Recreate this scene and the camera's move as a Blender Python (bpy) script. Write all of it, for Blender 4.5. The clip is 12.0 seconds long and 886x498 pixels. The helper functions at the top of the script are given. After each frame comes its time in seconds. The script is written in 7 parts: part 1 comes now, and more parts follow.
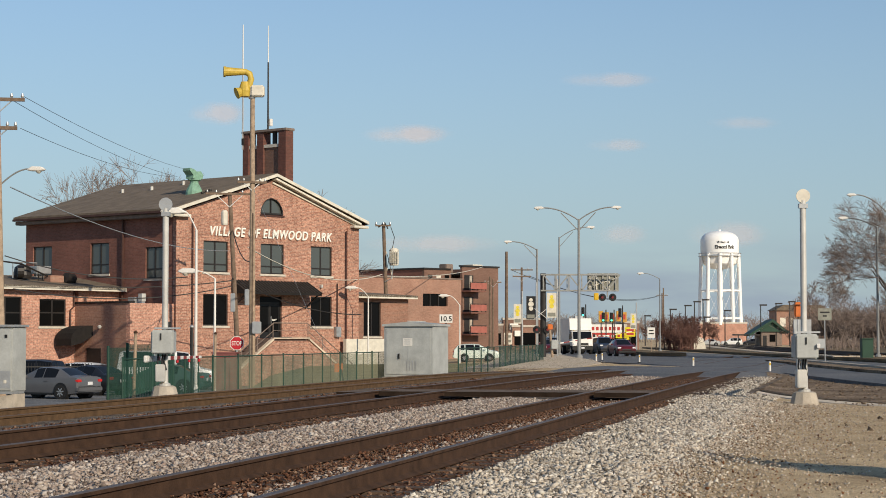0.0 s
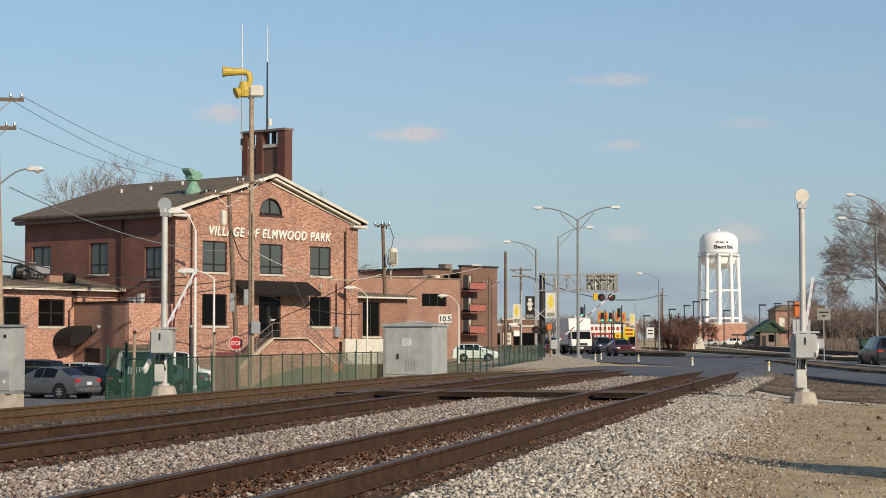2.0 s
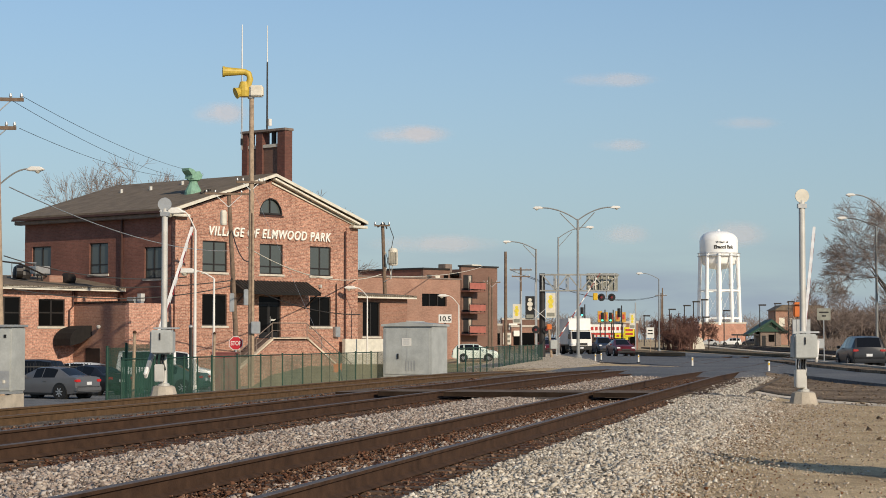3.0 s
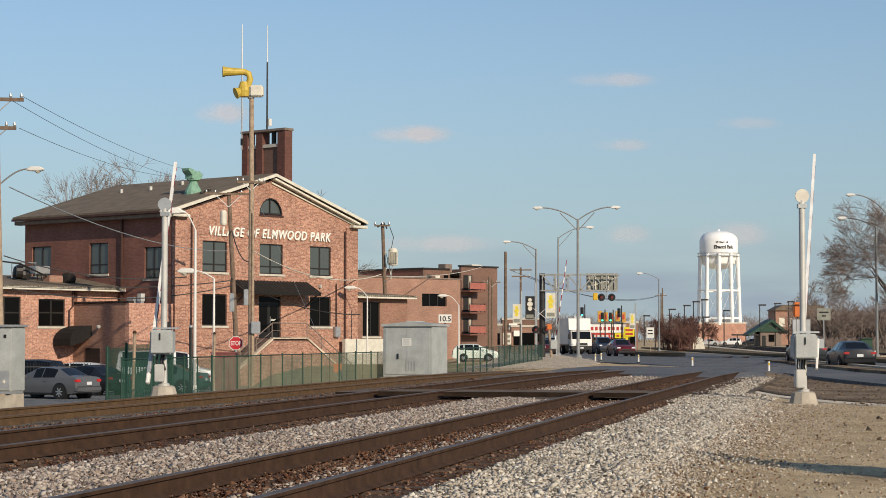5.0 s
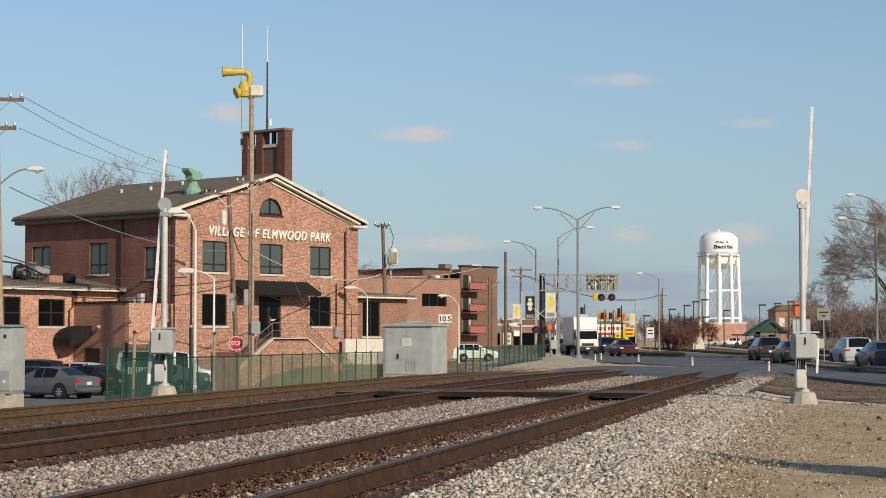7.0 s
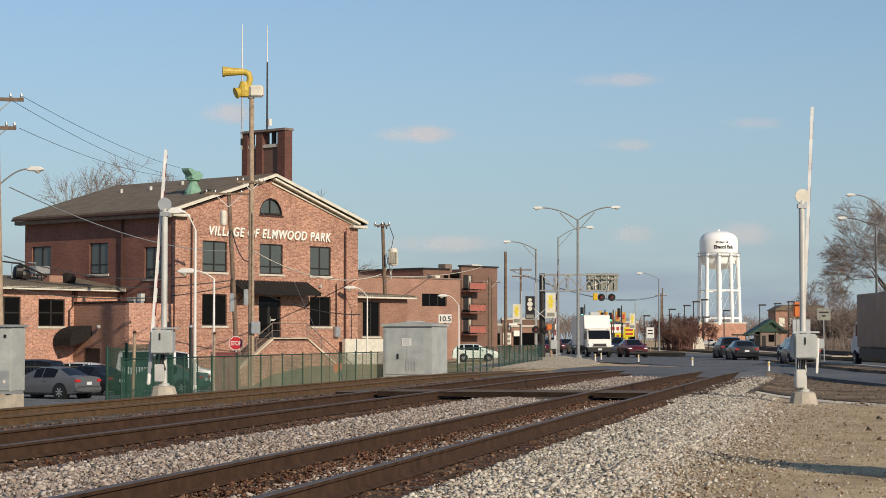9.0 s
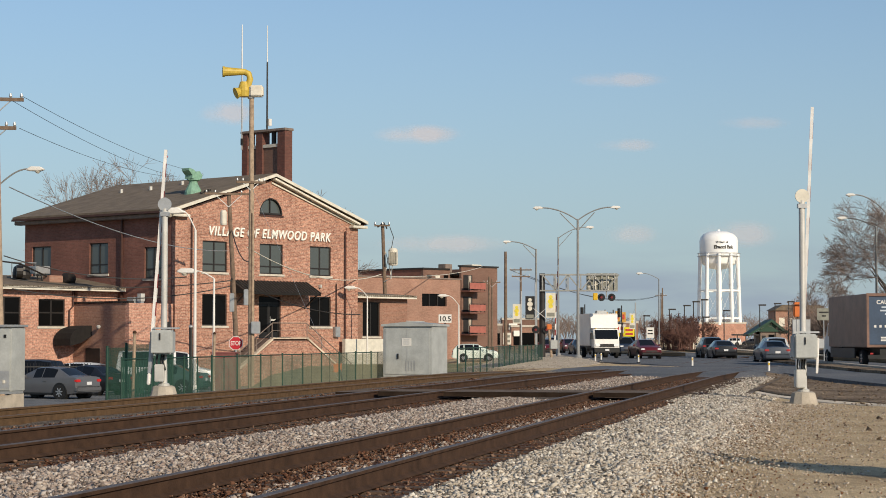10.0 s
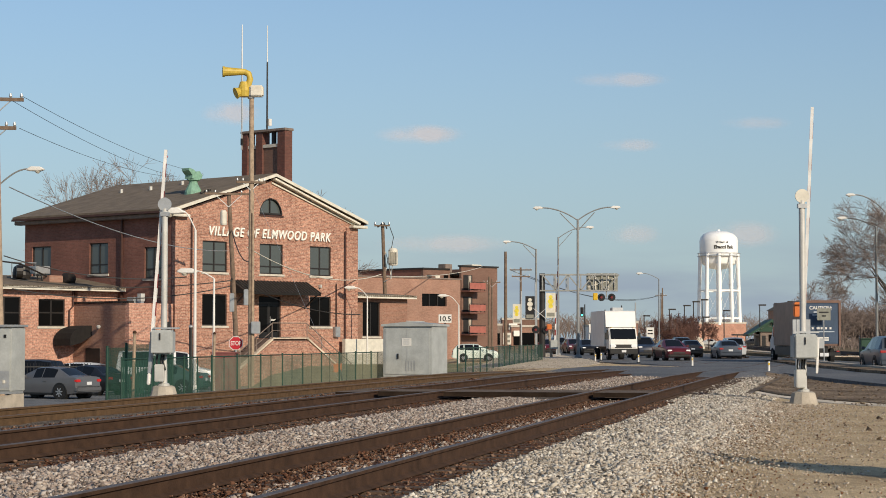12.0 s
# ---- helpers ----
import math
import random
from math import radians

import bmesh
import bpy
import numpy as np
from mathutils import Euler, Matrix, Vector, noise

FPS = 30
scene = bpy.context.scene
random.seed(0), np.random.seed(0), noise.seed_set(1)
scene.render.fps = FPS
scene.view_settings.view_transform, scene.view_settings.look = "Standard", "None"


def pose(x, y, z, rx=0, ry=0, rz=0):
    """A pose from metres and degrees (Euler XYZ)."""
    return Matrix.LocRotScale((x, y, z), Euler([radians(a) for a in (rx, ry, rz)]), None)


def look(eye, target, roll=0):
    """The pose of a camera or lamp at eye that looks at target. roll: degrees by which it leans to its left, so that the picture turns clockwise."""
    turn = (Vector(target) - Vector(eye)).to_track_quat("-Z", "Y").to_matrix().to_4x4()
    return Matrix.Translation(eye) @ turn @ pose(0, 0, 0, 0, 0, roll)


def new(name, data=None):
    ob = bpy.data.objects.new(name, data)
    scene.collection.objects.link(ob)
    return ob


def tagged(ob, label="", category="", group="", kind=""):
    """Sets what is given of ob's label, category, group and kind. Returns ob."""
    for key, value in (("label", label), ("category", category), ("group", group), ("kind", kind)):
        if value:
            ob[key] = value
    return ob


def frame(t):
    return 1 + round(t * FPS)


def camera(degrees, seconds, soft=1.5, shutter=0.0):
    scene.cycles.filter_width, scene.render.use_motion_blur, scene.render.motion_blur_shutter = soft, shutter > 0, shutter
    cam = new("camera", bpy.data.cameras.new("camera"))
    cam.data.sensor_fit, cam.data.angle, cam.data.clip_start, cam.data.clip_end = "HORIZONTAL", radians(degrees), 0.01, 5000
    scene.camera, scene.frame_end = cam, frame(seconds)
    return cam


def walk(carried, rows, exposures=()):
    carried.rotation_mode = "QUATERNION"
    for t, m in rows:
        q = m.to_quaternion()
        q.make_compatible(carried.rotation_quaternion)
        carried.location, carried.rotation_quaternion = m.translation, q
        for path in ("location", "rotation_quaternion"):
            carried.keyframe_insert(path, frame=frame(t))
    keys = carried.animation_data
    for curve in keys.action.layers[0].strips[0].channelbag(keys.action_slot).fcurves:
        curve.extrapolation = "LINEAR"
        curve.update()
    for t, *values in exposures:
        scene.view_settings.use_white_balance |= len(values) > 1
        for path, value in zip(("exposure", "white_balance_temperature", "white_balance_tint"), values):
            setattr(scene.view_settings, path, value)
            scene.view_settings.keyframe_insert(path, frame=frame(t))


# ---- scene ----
# metres; x right, y away from the viewer, z up; z = 0 is the top of the rails
EYE = (0.0, 0.0, 1.15)
TILT = 92.676


def view(turn):
    return pose(EYE[0], EYE[1], EYE[2], TILT, 0, turn)


cam = camera(26.0, 12.0, soft=0.9)
walk(cam, [(0, view(0.028)), (0.2, view(0.02)), (0.5, view(0)), (1.0, view(0)), (12.0, view(0))])

# ---- world and sun ----
SUN_TO = Vector((0.581, -0.814, 0.0)).normalized()
SUN_ELEV = radians(25)
world = bpy.data.worlds.new("sky")
scene.world = world
world.use_nodes = True
wn, wl = world.node_tree.nodes, world.node_tree.links
wn.clear()
w_out = wn.new("ShaderNodeOutputWorld")
w_bg = wn.new("ShaderNodeBackground")
w_sky = wn.new("ShaderNodeTexSky")
w_sky.sky_type, w_sky.sun_disc = "NISHITA", False
w_sky.sun_elevation = SUN_ELEV
w_sky.sun_rotation = math.atan2(SUN_TO.x, SUN_TO.y)
w_sky.altitude, w_sky.air_density, w_sky.dust_density, w_sky.ozone_density = 200, 1.0, 0.3, 3.0
w_bg.inputs["Strength"].default_value = 0.108
# haze and a thin grey-blue cloud bank low over the horizon
w_tc, w_sep, w_map, w_noise = wn.new("ShaderNodeTexCoord"), wn.new("ShaderNodeSeparateXYZ"), wn.new("ShaderNodeMapping"), wn.new("ShaderNodeTexNoise")
wl.new(w_tc.outputs["Generated"], w_sep.inputs[0])
wl.new(w_tc.outputs["Generated"], w_map.inputs[0])
w_map.inputs["Scale"].default_value = (9, 9, 55)
w_noise.inputs["Scale"].default_value, w_noise.inputs["Detail"].default_value = 1.0, 5
wl.new(w_map.outputs[0], w_noise.inputs["Vector"])
w_haze = wn.new("ShaderNodeMapRange")
w_haze.inputs[1].default_value, w_haze.inputs[2].default_value, w_haze.inputs[3].default_value, w_haze.inputs[4].default_value = 0.0, 0.2, 0.85, 0.1
wl.new(w_sep.outputs[2], w_haze.inputs[0])
w_mix = wn.new("ShaderNodeMix")
w_mix.data_type = "RGBA"
wl.new(w_haze.outputs[0], w_mix.inputs[0])
wl.new(w_sky.outputs[0], w_mix.inputs[6])
w_mix.inputs[7].default_value = (2.75, 3.75, 4.55, 1)
w_bank = wn.new("ShaderNodeMapRange")
w_bank.interpolation_type = "SMOOTHSTEP"
w_bank.inputs[1].default_value, w_bank.inputs[2].default_value, w_bank.inputs[3].default_value, w_bank.inputs[4].default_value = 0.02, 0.06, 1.0, 0.0
wl.new(w_sep.outputs[2], w_bank.inputs[0])
w_puff = wn.new("ShaderNodeMapRange")
w_puff.inputs[1].default_value, w_puff.inputs[2].default_value, w_puff.inputs[3].default_value, w_puff.inputs[4].default_value = 0.42, 0.66, 0.0, 0.75
wl.new(w_noise.outputs["Fac"], w_puff.inputs[0])
w_mul = wn.new("ShaderNodeMath")
w_mul.operation = "MULTIPLY"
wl.new(w_bank.outputs[0], w_mul.inputs[0])
wl.new(w_puff.outputs[0], w_mul.inputs[1])
w_mix2 = wn.new("ShaderNodeMix")
w_mix2.data_type = "RGBA"
wl.new(w_mul.outputs[0], w_mix2.inputs[0])
wl.new(w_mix.outputs[2], w_mix2.inputs[6])
w_mix2.inputs[7].default_value = (2.7, 3.2, 4.1, 1)
wl.new(w_mix2.outputs[2], w_bg.inputs[0])
wl.new(w_bg.outputs[0], w_out.inputs[0])
sun = new("sun", bpy.data.lights.new("sun", "SUN"))
sun.data.energy, sun.data.angle, sun.data.color = 4.2, radians(0.53), (1.0, 0.86, 0.67)
sun.matrix_world = look((0, 0, 50), Vector((0, 0, 50)) - Vector((SUN_TO.x * math.cos(SUN_ELEV), SUN_TO.y * math.cos(SUN_ELEV), math.sin(SUN_ELEV))))
scene.view_settings.exposure = 0.0
# ---- materials ----
def mat(name, col, rough=0.7, metal=0.0, vary=0.15, scale=3.0, bump=0.0, fine=40.0, col2=None, spec=0.4, piece=0.0):
    """A painted or raw surface: two scales of colour variation, fine relief."""
    m = bpy.data.materials.new(name)
    m.use_nodes = True
    n, l = m.node_tree.nodes, m.node_tree.links
    b = n["Principled BSDF"]
    b.inputs["Roughness"].default_value, b.inputs["Metallic"].default_value = rough, metal
    b.inputs["Specular IOR Level"].default_value = spec
    tc = n.new("ShaderNodeTexCoord")
    big, small = n.new("ShaderNodeTexNoise"), n.new("ShaderNodeTexNoise")
    big.inputs["Scale"].default_value, small.inputs["Scale"].default_value = scale, fine
    big.inputs["Detail"].default_value, small.inputs["Detail"].default_value = 5, 3
    l.new(tc.outputs["Object"], big.inputs["Vector"])
    l.new(tc.outputs["Object"], small.inputs["Vector"])
    ad = n.new("ShaderNodeMath")
    ad.operation = "MULTIPLY_ADD"
    ad.inputs[1].default_value, ad.inputs[2].default_value = 0.35, 0.0
    l.new(small.outputs["Fac"], ad.inputs[0])
    mx = n.new("ShaderNodeMath")
    mx.operation = "MULTIPLY_ADD"
    mx.inputs[1].default_value = 0.8
    l.new(big.outputs["Fac"], mx.inputs[0])
    l.new(ad.outputs[0], mx.inputs[2])
    rp = n.new("ShaderNodeValToRGB")
    c = Vector(col)
    lo = Vector(col2) if col2 else c * (1 - 1.6 * vary)
    hi = c * (1 + vary)
    rp.color_ramp.elements[0].position, rp.color_ramp.elements[1].position = 0.35, 0.75
    rp.color_ramp.elements[0].color = (*lo, 1)
    rp.color_ramp.elements[1].color = (*[min(v, 0.95) for v in hi], 1)
    l.new(mx.outputs[0], rp.inputs[0])
    src = rp.outputs[0]
    if piece:
        oi, hs = n.new("ShaderNodeObjectInfo"), n.new("ShaderNodeHueSaturation")
        mr = n.new("ShaderNodeMapRange")
        mr.inputs[3].default_value, mr.inputs[4].default_value = 1 - piece, 1 + piece
        l.new(oi.outputs["Random"], mr.inputs[0])
        l.new(mr.outputs[0], hs.inputs["Value"])
        l.new(src, hs.inputs["Color"])
        src = hs.outputs[0]
    l.new(src, b.inputs["Base Color"])
    if bump:
        bp = n.new("ShaderNodeBump")
        bp.inputs["Strength"].default_value, bp.inputs["Distance"].default_value = 0.6, bump
        l.new(small.outputs["Fac"], bp.inputs["Height"])
        l.new(bp.outputs[0], b.inputs["Normal"])
    return m


def brick_mat(name, c1, c2, mortar, mottle=0.33):
    """Brickwork in courses on upright walls: the across coordinate is x + y of the object."""
    m = bpy.data.materials.new(name)
    m.use_nodes = True
    n, l = m.node_tree.nodes, m.node_tree.links
    b = n["Principled BSDF"]
    b.inputs["Roughness"].default_value = 0.85
    tc, sx, ad, cx = n.new("ShaderNodeTexCoord"), n.new("ShaderNodeSeparateXYZ"), n.new("ShaderNodeMath"), n.new("ShaderNodeCombineXYZ")
    l.new(tc.outputs["Object"], sx.inputs[0])
    l.new(sx.outputs[0], ad.inputs[0])
    l.new(sx.outputs[1], ad.inputs[1])
    l.new(ad.outputs[0], cx.inputs[0])
    l.new(sx.outputs[2], cx.inputs[1])
    bt = n.new("ShaderNodeTexBrick")
    bt.inputs["Scale"].default_value = 1.0
    bt.inputs["Brick Width"].default_value, bt.inputs["Row Height"].default_value = 0.23, 0.085
    bt.inputs["Mortar Size"].default_value, bt.inputs["Mortar Smooth"].default_value = 0.006, 0.3
    bt.inputs["Bias"].default_value = -0.1
    bt.inputs["Color1"].default_value, bt.inputs["Color2"].default_value, bt.inputs["Mortar"].default_value = (*c1, 1), (*c2, 1), (*mortar, 1)
    l.new(cx.outputs[0], bt.inputs["Vector"])
    nz, nf = n.new("ShaderNodeTexNoise"), n.new("ShaderNodeTexNoise")
    nz.inputs["Scale"].default_value, nz.inputs["Detail"].default_value = 0.5, 6
    nf.inputs["Scale"].default_value, nf.inputs["Detail"].default_value = 8.0, 4
    l.new(tc.outputs["Object"], nz.inputs["Vector"])
    l.new(cx.outputs[0], nf.inputs["Vector"])
    mr = n.new("ShaderNodeMapRange")
    mr.inputs[1].default_value, mr.inputs[2].default_value, mr.inputs[3].default_value, mr.inputs[4].default_value = 0.3, 0.7, 0.82, 1.15
    l.new(nz.outputs["Fac"], mr.inputs[0])
    mr2 = n.new("ShaderNodeMapRange")
    mr2.inputs[1].default_value, mr2.inputs[2].default_value, mr2.inputs[3].default_value, mr2.inputs[4].default_value = 0.32, 0.68, 1 - mottle, 1 + mottle
    l.new(nf.outputs["Fac"], mr2.inputs[0])
    ml = n.new("ShaderNodeMath")
    ml.operation = "MULTIPLY"
    l.new(mr.outputs[0], ml.inputs[0])
    l.new(mr2.outputs[0], ml.inputs[1])
    hs = n.new("ShaderNodeHueSaturation")
    l.new(ml.outputs[0], hs.inputs["Value"])
    l.new(bt.outputs[0], hs.inputs["Color"])
    l.new(hs.outputs[0], b.inputs["Base Color"])
    bp = n.new("ShaderNodeBump")
    bp.inputs["Strength"].default_value, bp.inputs["Distance"].default_value, bp.invert = 0.5, 0.01, True
    l.new(bt.outputs["Fac"], bp.inputs["Height"])
    l.new(bp.outputs[0], b.inputs["Normal"])
    return m


def stone_mat(name, cols, scale=1.0):
    """Loose stone: each joined stone its own tone."""
    m = bpy.data.materials.new(name)
    m.use_nodes = True
    n, l = m.node_tree.nodes, m.node_tree.links
    b = n["Principled BSDF"]
    b.inputs["Roughness"].default_value = 0.95
    b.inputs["Specular IOR Level"].default_value = 0.12
    ge, rp, tc, nz, mx = n.new("ShaderNodeNewGeometry"), n.new("ShaderNodeValToRGB"), n.new("ShaderNodeTexCoord"), n.new("ShaderNodeTexNoise"), n.new("ShaderNodeMix")
    while len(rp.color_ramp.elements) < len(cols):
        rp.color_ramp.elements.new(0.5)
    for i, c in enumerate(cols):
        rp.color_ramp.elements[i].position = i / (len(cols) - 1)
        rp.color_ramp.elements[i].color = (*c, 1)
    l.new(ge.outputs["Random Per Island"], rp.inputs[0])
    nz.inputs["Scale"].default_value = 60 * scale
    l.new(tc.outputs["Object"], nz.inputs["Vector"])
    mx.data_type, mx.blend_type = "RGBA", "MULTIPLY"
    mx.inputs[0].default_value = 0.2
    l.new(rp.outputs[0], mx.inputs[6])
    l.new(nz.outputs["Fac"], mx.inputs[7])
    l.new(mx.outputs[2], b.inputs["Base Color"])
    return m


def ground_mat(name, stops, scale, fine, bump=0.03):
    m = bpy.data.materials.new(name)
    m.use_nodes = True
    n, l = m.node_tree.nodes, m.node_tree.links
    b = n["Principled BSDF"]
    b.inputs["Roughness"].default_value = 0.95
    b.inputs["Specular IOR Level"].default_value = 0.15
    tc = n.new("ShaderNodeTexCoord")
    a, f, v = n.new("ShaderNodeTexNoise"), n.new("ShaderNodeTexNoise"), n.new("ShaderNodeTexVoronoi")
    a.inputs["Scale"].default_value, a.inputs["Detail"].default_value, a.inputs["Roughness"].default_value = scale, 8, 0.65
    f.inputs["Scale"].default_value, f.inputs["Detail"].default_value = fine, 6
    v.inputs["Scale"].default_value = fine * 1.4
    for x in (a, f, v):
        l.new(tc.outputs["Object"], x.inputs["Vector"])
    s1 = n.new("ShaderNodeMath")
    s1.operation = "MULTIPLY_ADD"
    s1.inputs[1].default_value = 0.35
    l.new(f.outputs["Fac"], s1.inputs[0])
    s0 = n.new("ShaderNodeMath")
    s0.operation = "MULTIPLY"
    s0.inputs[1].default_value = 0.65
    l.new(a.outputs["Fac"], s0.inputs[0])
    l.new(s0.outputs[0], s1.inputs[2])
    rp = n.new("ShaderNodeValToRGB")
    while len(rp.color_ramp.elements) < len(stops):
        rp.color_ramp.elements.new(0.5)
    for i, (p, c) in enumerate(stops):
        rp.color_ramp.elements[i].position, rp.color_ramp.elements[i].color = p, (*c, 1)
    l.new(s1.outputs[0], rp.inputs[0])
    g, gr, hs = n.new("ShaderNodeTexNoise"), n.new("ShaderNodeMapRange"), n.new("ShaderNodeHueSaturation")
    g.inputs["Scale"].default_value, g.inputs["Detail"].default_value = fine * 3.2, 3
    gr.inputs[1].default_value, gr.inputs[2].default_value, gr.inputs[3].default_value, gr.inputs[4].default_value = 0.33, 0.67, 0.55, 1.42
    l.new(tc.outputs["Object"], g.inputs["Vector"])
    l.new(g.outputs["Fac"], gr.inputs[0])
    l.new(gr.outputs[0], hs.inputs["Value"])
    l.new(rp.outputs[0], hs.inputs["Color"])
    l.new(hs.outputs[0], b.inputs["Base Color"])
    bp = n.new("ShaderNodeBump")
    bp.inputs["Strength"].default_value, bp.inputs["Distance"].default_value = 0.8, bump
    ad = n.new("ShaderNodeMath")
    l.new(f.outputs["Fac"], ad.inputs[0])
    l.new(v.outputs["Distance"], ad.inputs[1])
    l.new(ad.outputs[0], bp.inputs["Height"])
    l.new(bp.outputs[0], b.inputs["Normal"])
    return m


def glow_mat(name, col, power, base=(0.05, 0.05, 0.05)):
    m = bpy.data.materials.new(name)
    m.use_nodes = True
    b = m.node_tree.nodes["Principled BSDF"]
    b.inputs["Base Color"].default_value = (*base, 1)
    b.inputs["Emission Color"].default_value, b.inputs["Emission Strength"].default_value = (*col, 1), power
    return m


def glass_mat(name, col=(0.02, 0.025, 0.03), rough=0.05, spec=0.5):
    m = bpy.data.materials.new(name)
    m.use_nodes = True
    b = m.node_tree.nodes["Principled BSDF"]
    b.inputs["Base Color"].default_value, b.inputs["Roughness"].default_value = (*col, 1), rough
    b.inputs["Specular IOR Level"].default_value = spec
    return m


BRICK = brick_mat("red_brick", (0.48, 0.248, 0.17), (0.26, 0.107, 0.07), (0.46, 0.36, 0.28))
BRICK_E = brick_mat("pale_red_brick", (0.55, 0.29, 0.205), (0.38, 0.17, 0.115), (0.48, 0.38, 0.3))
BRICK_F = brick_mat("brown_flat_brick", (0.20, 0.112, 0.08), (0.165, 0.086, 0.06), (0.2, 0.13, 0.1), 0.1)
# darker brick that puts the side walls' shade into the colour
BRICK_B = brick_mat("dark_shaded_brick", (0.235, 0.098, 0.07), (0.175, 0.07, 0.05), (0.2, 0.125, 0.095), 0.1)
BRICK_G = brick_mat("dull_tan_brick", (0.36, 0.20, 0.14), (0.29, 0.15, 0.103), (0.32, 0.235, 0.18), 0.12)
BRICK_D = brick_mat("chimney_brick", (0.16, 0.06, 0.043), (0.105, 0.04, 0.03), (0.12, 0.08, 0.062), 0.12)
BRICK_C = brick_mat("orange_brick", (0.30, 0.158, 0.108), (0.23, 0.11, 0.073), (0.28, 0.2, 0.15), 0.15)
SHINGLE = mat("roof_shingle", (0.165, 0.128, 0.09), 0.9, vary=0.2, scale=1.5, fine=12, bump=0.02)
WHITE = mat("white_paint", (0.72, 0.70, 0.65), 0.5, vary=0.1, scale=1.0, fine=15)
LETTERWHITE = mat("white_letter_enamel", (0.86, 0.83, 0.74), 0.4, vary=0.05)
TOWERWHITE = mat("white_tank_paint", (0.88, 0.88, 0.86), 0.4, vary=0.05, scale=0.2, fine=2)
CREAM = mat("cream_trim", (0.66, 0.62, 0.52), 0.6, vary=0.12)
STONE = mat("limestone_sill", (0.55, 0.5, 0.42), 0.8, vary=0.12)
DARK = mat("dark_frame", (0.025, 0.022, 0.02), 0.5, vary=0.2)
BLACK = mat("black_paint", (0.012, 0.012, 0.012), 0.5, vary=0.3)
GLASS = glass_mat("window_glass", (0.006, 0.006, 0.006), 0.12, 0.08)
# pale base carries both the curtains and the sky reflected in the panes
GLASS_PALE = glass_mat("curtain_and_sky_glass", (0.075, 0.085, 0.08), 0.05, 0.7)
RIBDARK = mat("canopy_rib_paint", (0.045, 0.038, 0.034), 0.6, vary=0.2)
CANOPY = mat("black_canopy_roof", (0.012, 0.01, 0.009), 0.9, vary=0.25, scale=6)
PIPEBROWN = mat("brown_downpipe", (0.07, 0.032, 0.024), 0.6, vary=0.2)
SANDCONC = mat("sandy_concrete", (0.62, 0.53, 0.41), 0.95, vary=0.2, scale=0.6, fine=8)
SANDGRAVEL = ground_mat("pale_sandy_gravel", [(0.3, (0.24, 0.18, 0.125)), (0.45, (0.50, 0.415, 0.31)), (0.6, (0.64, 0.55, 0.43)), (0.75, (0.74, 0.66, 0.54))], 0.7, 9, 0.05)
MUD = ground_mat("dark_mud", [(0.32, (0.05, 0.034, 0.022)), (0.44, (0.15, 0.105, 0.068)), (0.56, (0.29, 0.215, 0.145)), (0.72, (0.44, 0.345, 0.245))], 0.55, 6, 0.08)
STEEL = mat("galvanised_steel", (0.42, 0.43, 0.43), 0.45, 0.5, vary=0.12, scale=4)
GREYBOX = mat("grey_cabinet_paint", (0.39, 0.405, 0.39), 0.55, vary=0.14, scale=2.0, fine=20)
LAMPGREY = mat("dull_lamp_post_grey", (0.24, 0.245, 0.24), 0.6, 0.1, vary=0.12, scale=3)
ALU = mat("weathered_aluminium", (0.55, 0.54, 0.50), 0.55, 0.25, vary=0.12, scale=3)
WOOD = mat("grey_pole_wood", (0.17, 0.12, 0.085), 0.9, vary=0.25, scale=6, fine=60, bump=0.01)
PALEWOOD = mat("pale_weathered_wood", (0.36, 0.27, 0.19), 0.9, vary=0.25, scale=6, fine=60, bump=0.01)
CONC = mat("concrete", (0.42, 0.37, 0.30), 0.9, vary=0.18, scale=3, fine=30, bump=0.01)
RUSTOLD = mat("old_rusty_rail", (0.11, 0.066, 0.034), 0.85, vary=0.25, scale=5, fine=50, bump=0.004, spec=0.2)
RUST = mat("rusty_rail", (0.062, 0.034, 0.02), 0.85, vary=0.3, scale=5, fine=50, bump=0.004, spec=0.2)
HEAD = mat("polished_rail_head", (0.12, 0.098, 0.09), 0.6, 0.4, vary=0.15, scale=8)
RUSTHEAD = mat("dull_rail_head", (0.15, 0.095, 0.06), 0.6, 0.4, vary=0.2, scale=8)
TIE = mat("creosoted_tie", (0.075, 0.048, 0.032), 0.95, vary=0.3, scale=4, fine=30, bump=0.01, piece=0.25)
GREEN = mat("green_mesh_fence", (0.014, 0.05, 0.034), 0.7, vary=0.2, scale=3)
YELLOW = mat("yellow_paint", (0.68, 0.42, 0.02), 0.45, vary=0.1)
RED = mat("red_sign_paint", (0.48, 0.02, 0.03), 0.5, vary=0.08)
REDSTRIPE = mat("red_reflective_stripe", (0.24, 0.028, 0.025), 0.5, vary=0.1)
COPPER = mat("green_copper", (0.20, 0.36, 0.26), 0.6, vary=0.2, scale=5)
BARK = mat("bare_bark", (0.11, 0.085, 0.07), 0.95, vary=0.25, scale=4)
TWIG = mat("winter_twig", (0.25, 0.195, 0.165), 0.95, vary=0.25, scale=3)
STEPCONC = mat("dull_step_concrete", (0.22, 0.17, 0.14), 0.9, vary=0.2, scale=3)
WOODS = mat("far_woods_twigs", (0.17, 0.13, 0.11), 0.95, vary=0.25, scale=3)
TWIGRED = mat("reddish_twig", (0.13, 0.065, 0.05), 0.95, vary=0.3, scale=3)
